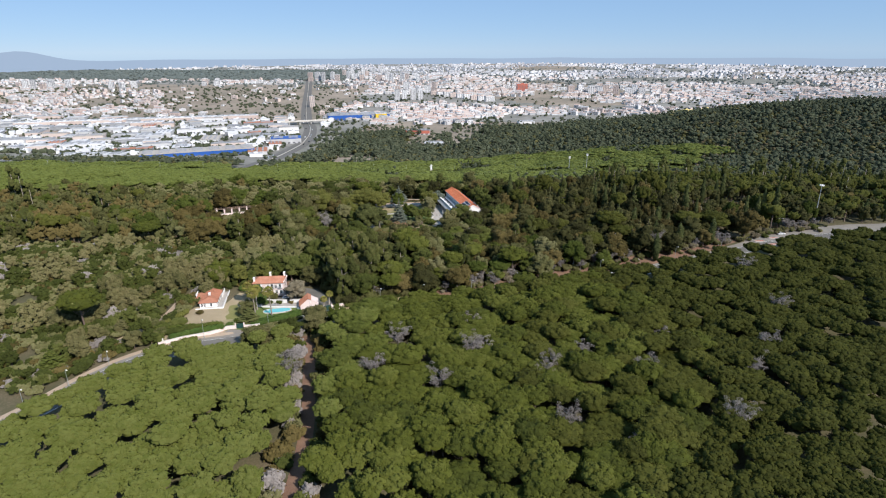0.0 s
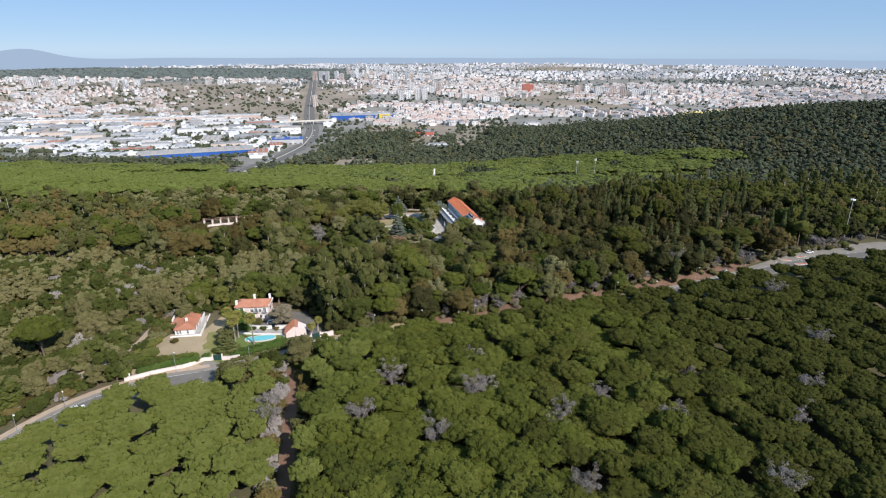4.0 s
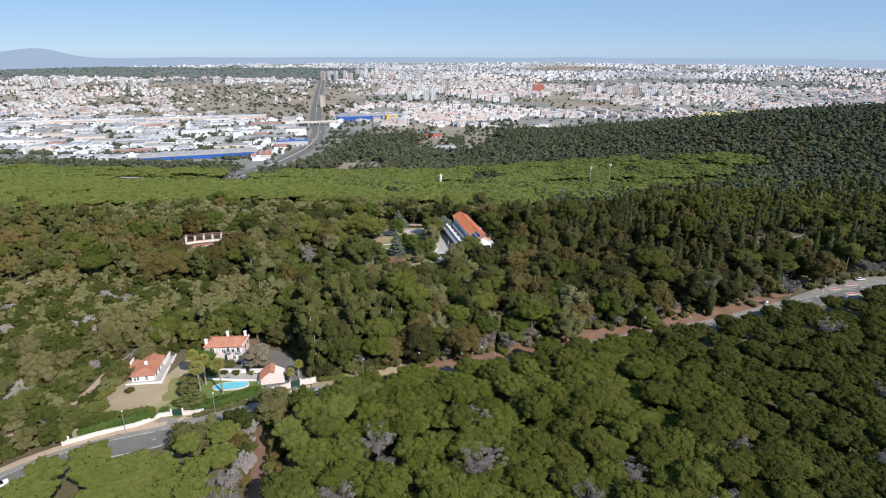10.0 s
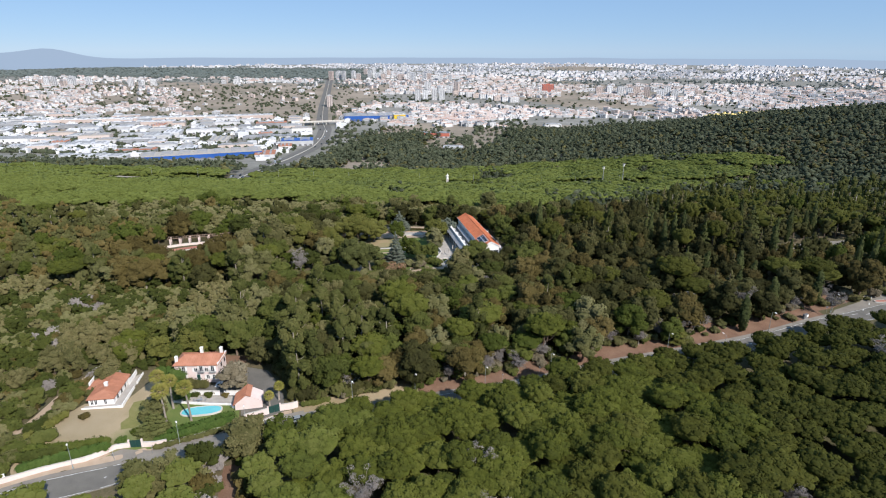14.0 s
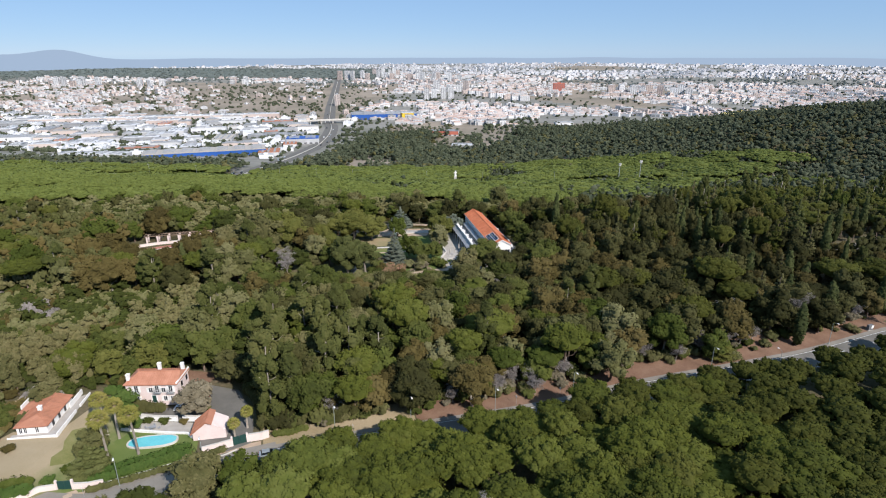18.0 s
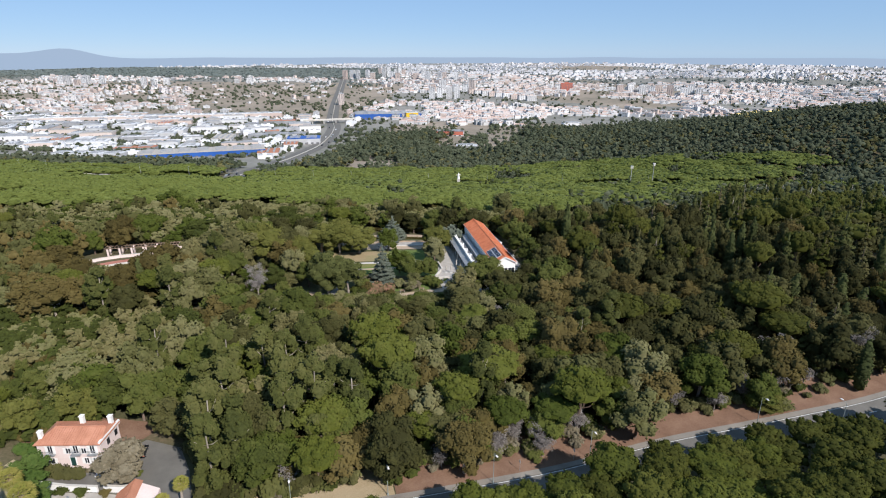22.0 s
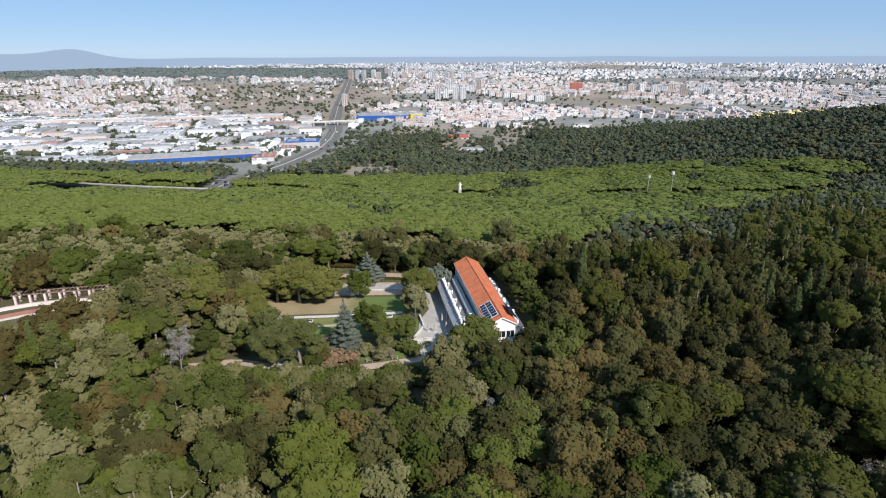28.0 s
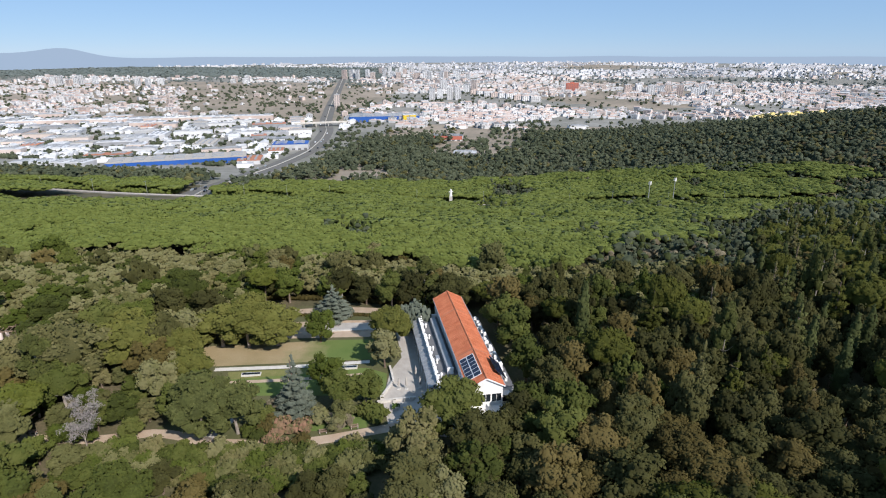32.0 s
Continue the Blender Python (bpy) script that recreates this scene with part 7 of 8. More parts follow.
for k in range(800):
    y = rngc.uniform(930, 1520)
    x = rngc.uniform(-1.05 * y - 100, -400 - 0.08 * (y - 960))
    if avenue_gap(x, y) < 34 or any(math.hypot(x - a, y - b) < 0.55 * c + 8 for a, b, c in sheds) or math.hypot(x + 540, y - 952) < 105:
        continue
    flats.append((x, y, rngc.uniform(8, 26), rngc.uniform(8, 16), rngc.uniform(3.5, 8), radians(rngc.choice([22, 24, 112])), rngc.random() < 0.2))
town_boxes("works_buildings", flats, "town_wall", "hall_roof", "small white workshops between the warehouses")
# town quarters: mostly low blocks in rough rows
low, blocks, pinks = [], [], []
for k in range(27000):
    y = 1250 + 3500 * rngc.random() ** 1.6
    x = rngc.uniform(-1.1 * y - 150, 0.85 * y)
    if avenue_gap(x, y) < 40:
        continue
    g = noise.noise(Vector((x * 0.0016, y * 0.0022, 0.3)))
    g2 = noise.noise(Vector((x * 0.005, y * 0.005, 7.3)))
    if x < -330 and y < 1500 or (x > 0 and y < 1640) or (x > -330 and y < 1420):
        continue
    if x < -480 - 0.1 * (y - 1500) and 1500 < y < 2650 and rngc.random() < (0.93 if x > -0.62 * y else 0.5):
        continue
    if g < -0.27 or g2 < -0.3 or (x < -0.24 * y and 2950 < y < 3900):
        continue
    turn = 0.5 * round(3 * noise.noise(Vector((x * 0.002, y * 0.002, 2.2)))) + rngc.uniform(-.08, .08)
    tall = rngc.random()
    if tall < 0.72:
        low.append((x, y, rngc.uniform(8, 18), rngc.uniform(7, 11), rngc.uniform(3.5, 7), turn, rngc.random() < 0.55))
    elif tall < 0.92:
        blocks.append((x, y, rngc.uniform(12, 28), rngc.uniform(9, 12), rngc.uniform(7, 12), turn, rngc.random() < 0.35))
    else:
        pinks.append((x, y, rngc.uniform(12, 24), rngc.uniform(10, 13), rngc.uniform(8, 15), turn, rngc.random() < 0.3))
blocks.sort(key=lambda q: q[1])
for x, y, l, d, hgt, turn, pitched in blocks[:60]:
    apartment(x, y, l, d, hgt, turn, "town_wall", "town_roof" if pitched else "hall_roof", "pale low apartment block of the near town")
blocks = blocks[60:]
# Quarters beyond 3250 m get the walls and roofs with painted haze.
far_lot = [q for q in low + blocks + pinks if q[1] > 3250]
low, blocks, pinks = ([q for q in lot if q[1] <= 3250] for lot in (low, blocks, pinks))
town_boxes("far_town", far_lot, "pale_hazed_wall", "hazed_roof", "pale hazy buildings of the farthest quarters")
town_boxes("town_houses", low, "town_wall", "town_roof", "small white houses with red roofs on the plain")
town_boxes("town_blocks", blocks, "town_wall", "town_roof", "white apartment blocks of the far town")
town_boxes("town_pink_blocks", pinks, "town_pink", "hall_roof", "pinkish apartment blocks of the far town")
# trees between the houses
ux, uy = [], []
for k in range(23000):
    y = 930 + 3200 * rngc.random() ** 1.6
    x = rngc.uniform(-1.1 * y - 150, 0.85 * y)
    if avenue_gap(x, y) < 24 or (x > 0 and y < 1500):
        continue
    g = noise.noise(Vector((x * 0.004, y * 0.006, 4.4)))
    if g > 0.06 or rngc.random() < (0.7 if x < -380 and y < 1550 else 0.25):
        ux.append(x)
        uy.append(y)
SPECIES["town_tree"] = (clumps_bush, (6, 4, 2), 0.3, 0.8, 0.06, 3, 0.8, "bark", 60)
ux, uy = np.array(ux), np.array(uy)
near = uy < 2500
Wood("town_tree", "dark_wood", 2, 4, 41, trunks=False).plant("town_trees", ux[near], uy[near], rngf, "dark trees between the buildings of the plain", low=1.5, high=3.6)
# Trees beyond 2500 m carry the haze in their leaf colour.
Wood("town_tree", "hazed_wood", 2, 4, 41, trunks=False).plant("far_town_trees", ux[~near], uy[~near], rngf, "hazy trees between the far buildings", low=1.8, high=4.2)
# wooded ridge on the far side of the plain
wx, wy = scatter(-4500, -600, 2980, 3850, 36, rngf)
ok = (wx < -0.25 * wy) & (wx > -1.2 * wy)
# Ridge trees get the same haze-paled leaves.
Wood("town_tree", "hazed_wood", 2, 4, 43, trunks=False).plant("ridge_wood", wx[ok], wy[ok], rngf, "dark wooded ridge across the plain", low=9, high=15, tall=0.38)
# bridge over the expressway
br = thing("road_bridge", (-500, 1412, ground(-500, 1412)), 30, "pale concrete road bridge over the expressway", "bridge")
part("deck", Shape().box(-60, 60, -6, 6, 7, 8.6), "kerb", br)
part("rail", Shape().box(-60, 60, -6.3, -6, 8.6, 9.8).box(-60, 60, 6, 6.3, 8.6, 9.8), "kerb", br)
for x in (-40, -14, 14, 40):
    part("pier", Shape().box(x - 1, x + 1, -4, 4, -1, 7), "kerb", br)

# far hills that close the view
s = Shape()
N = 160
for k in range(N + 1):
    az = radians(-62 + 112 * k / N)
    R = 4790
    x, y = R * math.sin(az), R * math.cos(az)
    deg = math.degrees(az)
    e = 6 + 9 * noise.noise(Vector((k * 0.12, 0, 0))) + 50 * math.exp(-((deg + 41.2) / 2.2) ** 2) + 32 * math.exp(-((deg + 46) / 4.0) ** 2)
    s.v += [(x, y, -60), (x, y, 42 + e)]
for k in range(N):
    s.f.append((2 * k, 2 * k + 1, 2 * k + 3, 2 * k + 2))
s.mi = [0] * len(s.f)
# Bluish glow on a black base imitates haze over the hills.
hz = bpy.data.materials.new("distance_haze_glow")
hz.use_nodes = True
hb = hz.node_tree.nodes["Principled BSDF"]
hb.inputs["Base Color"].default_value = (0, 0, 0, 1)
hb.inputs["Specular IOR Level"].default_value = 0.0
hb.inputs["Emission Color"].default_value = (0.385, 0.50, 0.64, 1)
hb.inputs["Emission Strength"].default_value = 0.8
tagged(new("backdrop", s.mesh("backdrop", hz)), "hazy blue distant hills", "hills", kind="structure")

# ---------------------------------------------------------------- palms, hedges and small planting


def palm(x, y, tall, spread, seed, lean=0.3, name="palm_tree", label="tall fan palm with a shaggy crown of yellow-green fronds"):
    rng = np.random.default_rng(seed)
    ob = thing(name, (x, y, ground(x, y)), 0, label, "palm tree", "palms by the pool")
    s = Shape()
    rings = []
    for k in range(9):
        u = k / 8
        r = (0.30 - 0.1 * u) * (1.25 if k == 0 else 1)
        rings.append([(lean * u * u + r * math.cos(t), 0.4 * lean * u * u + r * math.sin(t), -0.3 + (tall + 0.3) * u) for t in (2 * math.pi * i / 9 for i in range(9))])
    s.rings(rings)
    part("trunk", s, "pale_bark", ob)
    top = Vector((lean, 0.4 * lean, tall))
    for k in range(46):
        t = 2 * math.pi * k * 0.382
        el = 1.35 - 1.95 * k / 45 + rng.uniform(-0.12, 0.12)
        d = Vector((math.cos(t) * math.cos(el), math.sin(t) * math.cos(el), math.sin(el)))
        n = Vector((-math.sin(t), math.cos(t), 0))
        lift = n.cross(d)
        f = Shape()
        mid = top + d * spread * 0.5
        f.rod(top, mid, 0.04, 0.025, 4)
        for j in range(9):
            a = (j - 4) / 4 * 1.25
            ray = d * math.cos(a) + n * math.sin(a)
            e = mid + ray * spread * rng.uniform(0.42, 0.52) - Vector((0, 0, 0.16 * spread)) + lift * 0.05
            side = ray.cross(lift).normalized() * 0.075
            m2 = mid.lerp(e, 0.55) + Vector((0, 0, 0.05 * spread))
            f.add([mid, m2 - side, e, m2 + side], [(0, 1, 2), (0, 2, 3)])
        part("frond", f, "palm", ob)
    v, tt, nn = foliage([(top.x, top.y, tall - 0.9, 0.75, 1.3)], rng, 120, 0.3, False, core=0.7)
    part("dead_skirt", fast_mesh("dead_skirt", v, tt, ["wood"], None, nn), None, ob, "brown skirt of dead fronds")
    return ob


palm(-91.4, 182.2, 10.6, 2.7, 1, -0.3)
palm(-85.9, 184.9, 10.8, 2.6, 2, -0.4)
palm(-96.5, 188.6, 10.0, 2.4, 3, -0.3)
palm(-93.5, 188.6, 9.2, 2.4, 4, 0.2)
palm(-66.9, 193.4, 4.4, 1.7, 5, 0.1, label="small fan palm beside the pool house")
palm(-66.0, 197.6, 4.8, 1.8, 6, 0.3, label="small fan palm beside the driveway")


def hedge(line, wide, tall, name, label, mat="hedge", seed=0):
    rng = np.random.default_rng(seed)
    cl = []
    for (ax, ay), (bx_, by_) in zip(line, line[1:]):
        n = max(1, int(math.hypot(bx_ - ax, by_ - ay) / (wide * 0.45)))
        for k in range(n):
            x, y = ax + (bx_ - ax) * (k + .5) / n, ay + (by_ - ay) * (k + .5) / n
            cl.append((x + rng.uniform(-.2, .2), y + rng.uniform(-.2, .2), ground(x, y) + tall * 0.5, wide * rng.uniform(0.5, 0.65), tall * rng.uniform(0.5, 0.6)))
    ox, oy = line[0]
    oz = ground(ox, oy)
    v, t, nn = foliage([(x - ox, y - oy, z - oz, r, h_) for x, y, z, r, h_ in cl], rng, 90, 0.22, True, core=0.85)
    ob = new(name, fast_mesh(name, v, t, [mat], None, nn))
    ob.location = (ox, oy, oz)
    return tagged(ob, label, "hedge")


hedge([(-89.5, 174.4), (-82, 180.4), (-74.0, 186.4)], 2.0, 2.0, "hedge", "clipped dark-green hedge along the pool lawn")
hedge([(-90.5, 176.4), (-83, 182.2), (-76.0, 188.0)], 2.6, 1.7, "hedge", "broad dark-green hedge below the pool", "hedge", 12)
hedge([(-116.5, 163.5), (-110, 165.0), (-104, 168.0), (-99.6, 170.6)], 2.8, 2.2, "hedge", "loose green shrubs between the hedge and the lawn", "bright", 13)
hedge([(-117.0, 167.0), (-113.8, 169.3)], 4.0, 3.0, "hedge", "big rounded dark shrub at the lawn edge", "oak", 14)
hedge([(-88.5, 172.2), (-80.0, 178.2), (-73.0, 183.6)], 1.5, 1.3, "verge_hedge", "olive-green shrubs on the roadside bank", "olive", 1)
hedge([(-112.0, 157.6), (-104.8, 163.2), (-98.8, 169.2)], 3.0, 2.3, "hedge", "dense dark-green hedge behind the boundary wall", "hedge", 2)
hedge([(-118, 160), (-112.5, 161.5), (-108, 165.5)], 3.0, 2.4, "hedge", "dense dark-green shrubs behind the wall", "oak", 3)
hedge([(-121, 165), (-118.5, 172), (-117.5, 178)], 2.4, 2.2, "reed_clump", "tall pale yellow-green reeds at the lawn edge", "plane", 4)
hedge([(-69.6, 186.9), (-68.2, 187.6), (-67.0, 188.8)], 1.6, 1.5, "hedge", "rounded shrubs beside the driveway gate", "olive", 5)
hedge([(-58.3, 195.6), (-54.5, 197.0), (-51.5, 199.2)], 1.6, 1.6, "hedge", "rounded shrubs along the road wall", "oak", 6)
hedge([(-99.5, 197.7), (-95.5, 198.4), (-91.5, 199.0), (-89, 199.4)], 2.0, 3.3, "hedge", "dark shrubs growing against the villa front", "dark_oak", 9)
hedge([(-61.5, 197.0), (-64.5, 202.5), (-68.5, 207.5), (-73, 211)], 2.6, 4.0, "hedge", "tall dark shrubs along the driveway", "dark_oak", 11)
hedge([(-106.5, 201.5), (-103, 202.5), (-101, 201)], 2.2, 2.6, "hedge", "dark shrubs between the two houses", "hedge", 10)
hedge([(-94, 336.6), (-78, 342.5), (-56, 346.8), (-42, 347.6)], 0.9, 0.9, "box_hedge", "low reddish-green clipped hedge", "brown", 7)
hedge([(-96, 352), (-70, 356.5), (-42, 358)], 1.6, 1.8, "box_hedge", "clipped hedge at the back of the garden", "brown", 8)
for x, y, s, mat, label in ((-96.3, 176.6, 0.8, "bright", "round bright-green shrub on the lawn"), (-112.2, 178.0, 0.75, "brown", "round tan-green shrub on the lawn"), (-55.5, 288.5, 1.1, "flower", "shrub with faded red blossom"), (-52.0, 288.0, 1.0, "flower", "shrub with faded red blossom"),
                            (-48.8, 289.2, 1.1, "brown", "reddish-brown garden shrub beside the path"), (-58.5, 289.6, 1.2, "oak", "dark-green garden shrub beside the path"), (-37.5, 300.5, 1.6, "oak", "round dark-green shrub by the path"), (-61.0, 290.5, 1.2, "oak", "dark-green garden shrub beside the path"),
                            (-54.4, 292.4, 1.7, "flower", "shrub with faded red blossom"), (-57.5, 292.2, 1.5, "brown", "reddish-brown garden shrub beside the path"), (-50.5, 293.4, 1.4, "flower", "shrub with faded red blossom"), (-47.5, 296.8, 1.5, "olive", "grey-green garden shrub on the lawn edge"),
                            (-60.0, 295.5, 1.4, "oak", "dark-green garden shrub beside the path"), (-58.3, 299.6, 1.5, "grey_leaf", "dusty grey shrub beside the cedar"), (-42.6, 296.4, 1.6, "grey_leaf", "dusty grey shrub on the lawn edge"), (-35.3, 299.6, 1.5, "oak", "round dark-green shrub by the path"),
                            (-91.0, 195.4, 0.7, "oak", "shrub growing in the terrace bed"), (-86.9, 196.3, 0.75, "oak", "shrub growing in the terrace bed"), (-82.2, 196.8, 0.6, "brown", "shrub growing in the terrace bed"), (-32.4, 303.9, 0.55, "hedge", "round clipped shrub in a stone planter"),
                            (-63, 205.5, 0.9, "oak", "shrub by the courtyard wall"), (-79.5, 203, 0.5, "oak", "small green shrub in the courtyard"), (-71.5, 216.5, 1.2, "oak", "shrub at the courtyard edge"), (-97.5, 172.6, 0.8, "hedge", "shrub behind the gate wall")):
    plant("shrub", "bush", mat, x, y, s, 40 * x, label, "shrub", "", 2, int(abs(x)), 1.0)
# dense growth under the eucalyptus trees
EUCALYPT = [(-61, 197.6), (-52, 200.5), (-38, 207.5), (-38, 215), (-52, 214), (-64, 206)]
gxs, gys = scatter(-66, -36, 195, 216, 2.7, rngf)
ok = inside(gxs, gys, EUCALYPT)
for x, y in zip(gxs[ok], gys[ok]):
    plant("understorey_shrub", "bush", ["oak", "dark_oak", "gum", "dark_oak"][int(rngf.integers(4))], float(x), float(y), rngf.uniform(1.3, 2.1), rngf.uniform(0, 360), "dense dark shrub under the eucalyptus trees", "shrub", "shrubs under the eucalyptus", 3, int(rngf.integers(3)), rngf.uniform(0.9, 1.4))
# low shrubs below the garden path
gxs, gys = scatter(-96, -18, 270, 296, 2.6, rngf)
low_edge = np.interp(gxs, [-92, -56, -34, -22], [281, 285.2, 292, 296])
ok = inside(gxs, gys, GARDEN) & (gys < low_edge)
for x, y in zip(gxs[ok], gys[ok]):
    plant("garden_shrub", "bush", ["oak", "olive", "bright", "olive_brown", "oak"][int(rngf.integers(5))], float(x), float(y), rngf.uniform(0.9, 1.5), rngf.uniform(0, 360), "dense shrub below the garden path", "shrub", "shrubs below the path", 3, int(rngf.integers(3)), rngf.uniform(0.9, 1.2))
gxs, gys = scatter(-192, -124, 252, 312, 3.8, rngf)
pl = off_line(gxs, gys, PROM)
ok = inside(gxs, gys, PROMENADE) & (pl < -8) & ~inside(gxs, gys, POND)
for x, y in zip(gxs[ok], gys[ok]):
    plant("garden_shrub", "bush", ["oak", "olive", "bright", "olive_brown", "oak"][int(rngf.integers(5))], float(x), float(y), rngf.uniform(0.9, 1.4), rngf.uniform(0, 360), "dense shrub below the promenade", "shrub", "shrubs below the promenade", 3, int(rngf.integers(3)), rngf.uniform(0.9, 1.2))
# low growth along the earth bank
for k in range(230):
    i = rngf.integers(20, len(ROAD_FINE) - 12)
    p, q = ROAD_FINE[i], ROAD_FINE[i + 1]
    d = (q - p).normalized()
    w = p + Vector((-d.y, d.x, 0)) * (12.8 - abs(rngf.normal(0, 2.2)))
    if inside(np.array([w.x]), np.array([w.y]), VILLA_LOT)[0] or w.x < -52:
        continue
    plant("bank_shrub", "bush", ["olive", "oak", "grey_leaf", "olive_brown"][int(rngf.integers(4))], w.x, w.y, rngf.uniform(0.45, 1.55), rngf.uniform(0, 360), "scrubby shrub on the bare earth bank", "shrub", "shrubs on the bank", 3, int(rngf.integers(3)), 1.1)
    if k % 6 == 0:
        bare_tree(w.x + 1.5, w.y + 1.2, rngf.uniform(0.4, 0.75), 200 + k)

# ---------------------------------------------------------------- street furniture


def street_lamp(x, y, turn, tall=7.4, double=False):
    ob = thing("street_lamp", (x, y, ground(x, y)), turn, "slim grey-green street lamp with a curved arm", "street lamp", "lamps along the road")
    part("base", Shape().chamfer_box(-0.16, 0.16, -0.16, 0.16, -0.3, 0.5, 0.04), "lamp_green", ob)
    part("pole", Shape().rod((0, 0, 0.4), (0, 0, tall), 0.085, 0.05, 8), "lamp_green", ob)
    for sgn in (1, -1) if double else (1,):
        s = Shape()
        s.rod((0, 0, tall - 0.05), (sgn * 0.5, 0, tall + 0.28), 0.045, 0.04, 6)
        s.rod((sgn * 0.5, 0, tall + 0.28), (sgn * 1.1, 0, tall + 0.35), 0.04, 0.035, 6)
        part("arm", s, "lamp_green", ob)
        part("lamp_head", Shape().chamfer_box(1.0 if sgn > 0 else -1.65, 1.65 if sgn > 0 else -1.0, -0.16, 0.16, tall + 0.27, tall + 0.45, 0.05), "white", ob, "pale lamp head")
    return ob


for x, y, t in ((-127.8, 126.6, -30), (-121.8, 137.5, -40), (-101.8, 161.3, -45), (-83.2, 175.2, -50), (-69.4, 184.2, -60), (-44.5, 199.8, -60), (-27.5, 207.2, -62), (-7.2, 214.6, -62), (12.8, 225.4, -62), (52.3, 243.4, -62), (70.6, 244.6, 118), (92, 263.8, -62), (120, 280.5, -60), (-134, 116, -25)):
    street_lamp(x, y, t)
mast = thing("light_mast", (183, 318, ground(183, 318)), 0, "very tall floodlight mast at the junction", "light mast")
part("pole", Shape().rod((0, 0, -0.5), (0, 0, 23), 0.3, 0.14, 10), "steel", mast)
for k in range(6):
    t = math.pi * k / 3
    part("floodlight", Shape().chamfer_box(0.9 * math.cos(t) - 0.3, 0.9 * math.cos(t) + 0.3, 0.9 * math.sin(t) - 0.3, 0.9 * math.sin(t) + 0.3, 22.3, 23.0, 0.08), "white", mast)
for x, y, tall in ((88, 703, 26), (112, 720, 28)):
    ob = thing("antenna_mast", (x, y, ground(x, y)), 20, "slender steel lattice mast with white antennas", "mast", "antenna masts")
    part("shaft", Shape().rod((0, 0, 0), (0, 0, tall), 0.45, 0.25, 4), "steel", ob)
    for k in range(3):
        t = 2.1 * k
        part("antenna", Shape().box(math.cos(t) - 0.25, math.cos(t) + 0.25, math.sin(t) - 0.25, math.sin(t) + 0.25, tall - 3.2, tall - 0.4), "white", ob)
HL = [Vector((*p, 0)) for p in HIGHWAY]
for p, q in zip(HL, HL[1:]):
    n = max(1, int((q - p).length / 34))
    for k in range(n):
        w = p.lerp(q, k / n)
        if -640 < w.x < 420:
            ob = thing("highway_lamp", (w.x, w.y, ground(w.x, w.y)), 90, "tall grey double-armed highway lamp", "street lamp", "lamps along the highway")
            part("pole", Shape().rod((0, 0, 0), (0, 0, 13), 0.16, 0.1, 6), "steel", ob)
            part("arm", Shape().rod((-2, 0, 13.2), (2, 0, 13.2), 0.09, 0.09, 5), "steel", ob)
st = thing("white_statue", (-84, 684, ground(-84, 684) + 4), 0, "white sculpture on a plinth above the pines", "statue")
part("plinth", Shape().chamfer_box(-1.2, 1.2, -1.2, 1.2, -5, 5, 0.1), "kerb", st)
part("figure", Shape().rod((0, 0, 5), (0, 0, 11), 1.3, 0.6, 8).rod((-1.8, 0, 8.5), (1.8, 0, 9.3), 0.5, 0.4, 6), "white", st)


def car(x, y, turn, paint, label, long=4.2, tall=1.45, estate=False):
    ob = thing("car", (x, y, ground(x, y) + 0.07), turn, label, "car")
    h = 0.88
    side = [(-long / 2, 0.35), (-long / 2, h - 0.12), (-long / 2 + 0.15, h), (-long * 0.2, h + 0.02), (long * 0.28, h), (long / 2 - 0.1, h - 0.14), (long / 2, 0.55), (long / 2 - 0.05, 0.32)]
    part("body", Shape().rings([[(u, w, z) for u, z in side] for w in (-0.86, -0.8 + 0.0, 0.8, 0.86)]), paint, ob)
    back = -long / 2 + (0.12 if estate else 0.5)
    part("cabin", Shape().rings([[(back, -0.78, h), (long * 0.24, -0.78, h), (long * 0.24, 0.78, h), (back, 0.78, h)], [(back + 0.35, -0.62, tall - 0.06), (long * 0.07, -0.62, tall - 0.06), (long * 0.07, 0.62, tall - 0.06), (back + 0.35, 0.62, tall - 0.06)]]), "glass", ob, "dark tinted windows")
    part("roof", Shape().chamfer_box(back + 0.3, long * 0.08, -0.64, 0.64, tall - 0.06, tall, 0.03), paint, ob)
    for u in (-long * 0.31, long * 0.31):
        for w in (-0.82, 0.82):
            wh = part("wheel", Shape().rod((u, w - 0.1, 0.31), (u, w + 0.1, 0.31), 0.31, 0.31, 12), "rubber", ob)
            part("rim", Shape().rod((u, w - 0.11, 0.31), (u, w + 0.11, 0.31), 0.18, 0.18, 10), "steel", wh)
    for w in (-0.6, 0.6):
        part("headlight", Shape().box(long / 2 - 0.06, long / 2 + 0.02, w - 0.2, w + 0.2, 0.6, 0.74), "kerb", ob)
        part("tail_light", Shape().box(-long / 2 - 0.02, -long / 2 + 0.05, w - 0.2, w + 0.2, 0.65, 0.8), "red_wall", ob)
    return ob


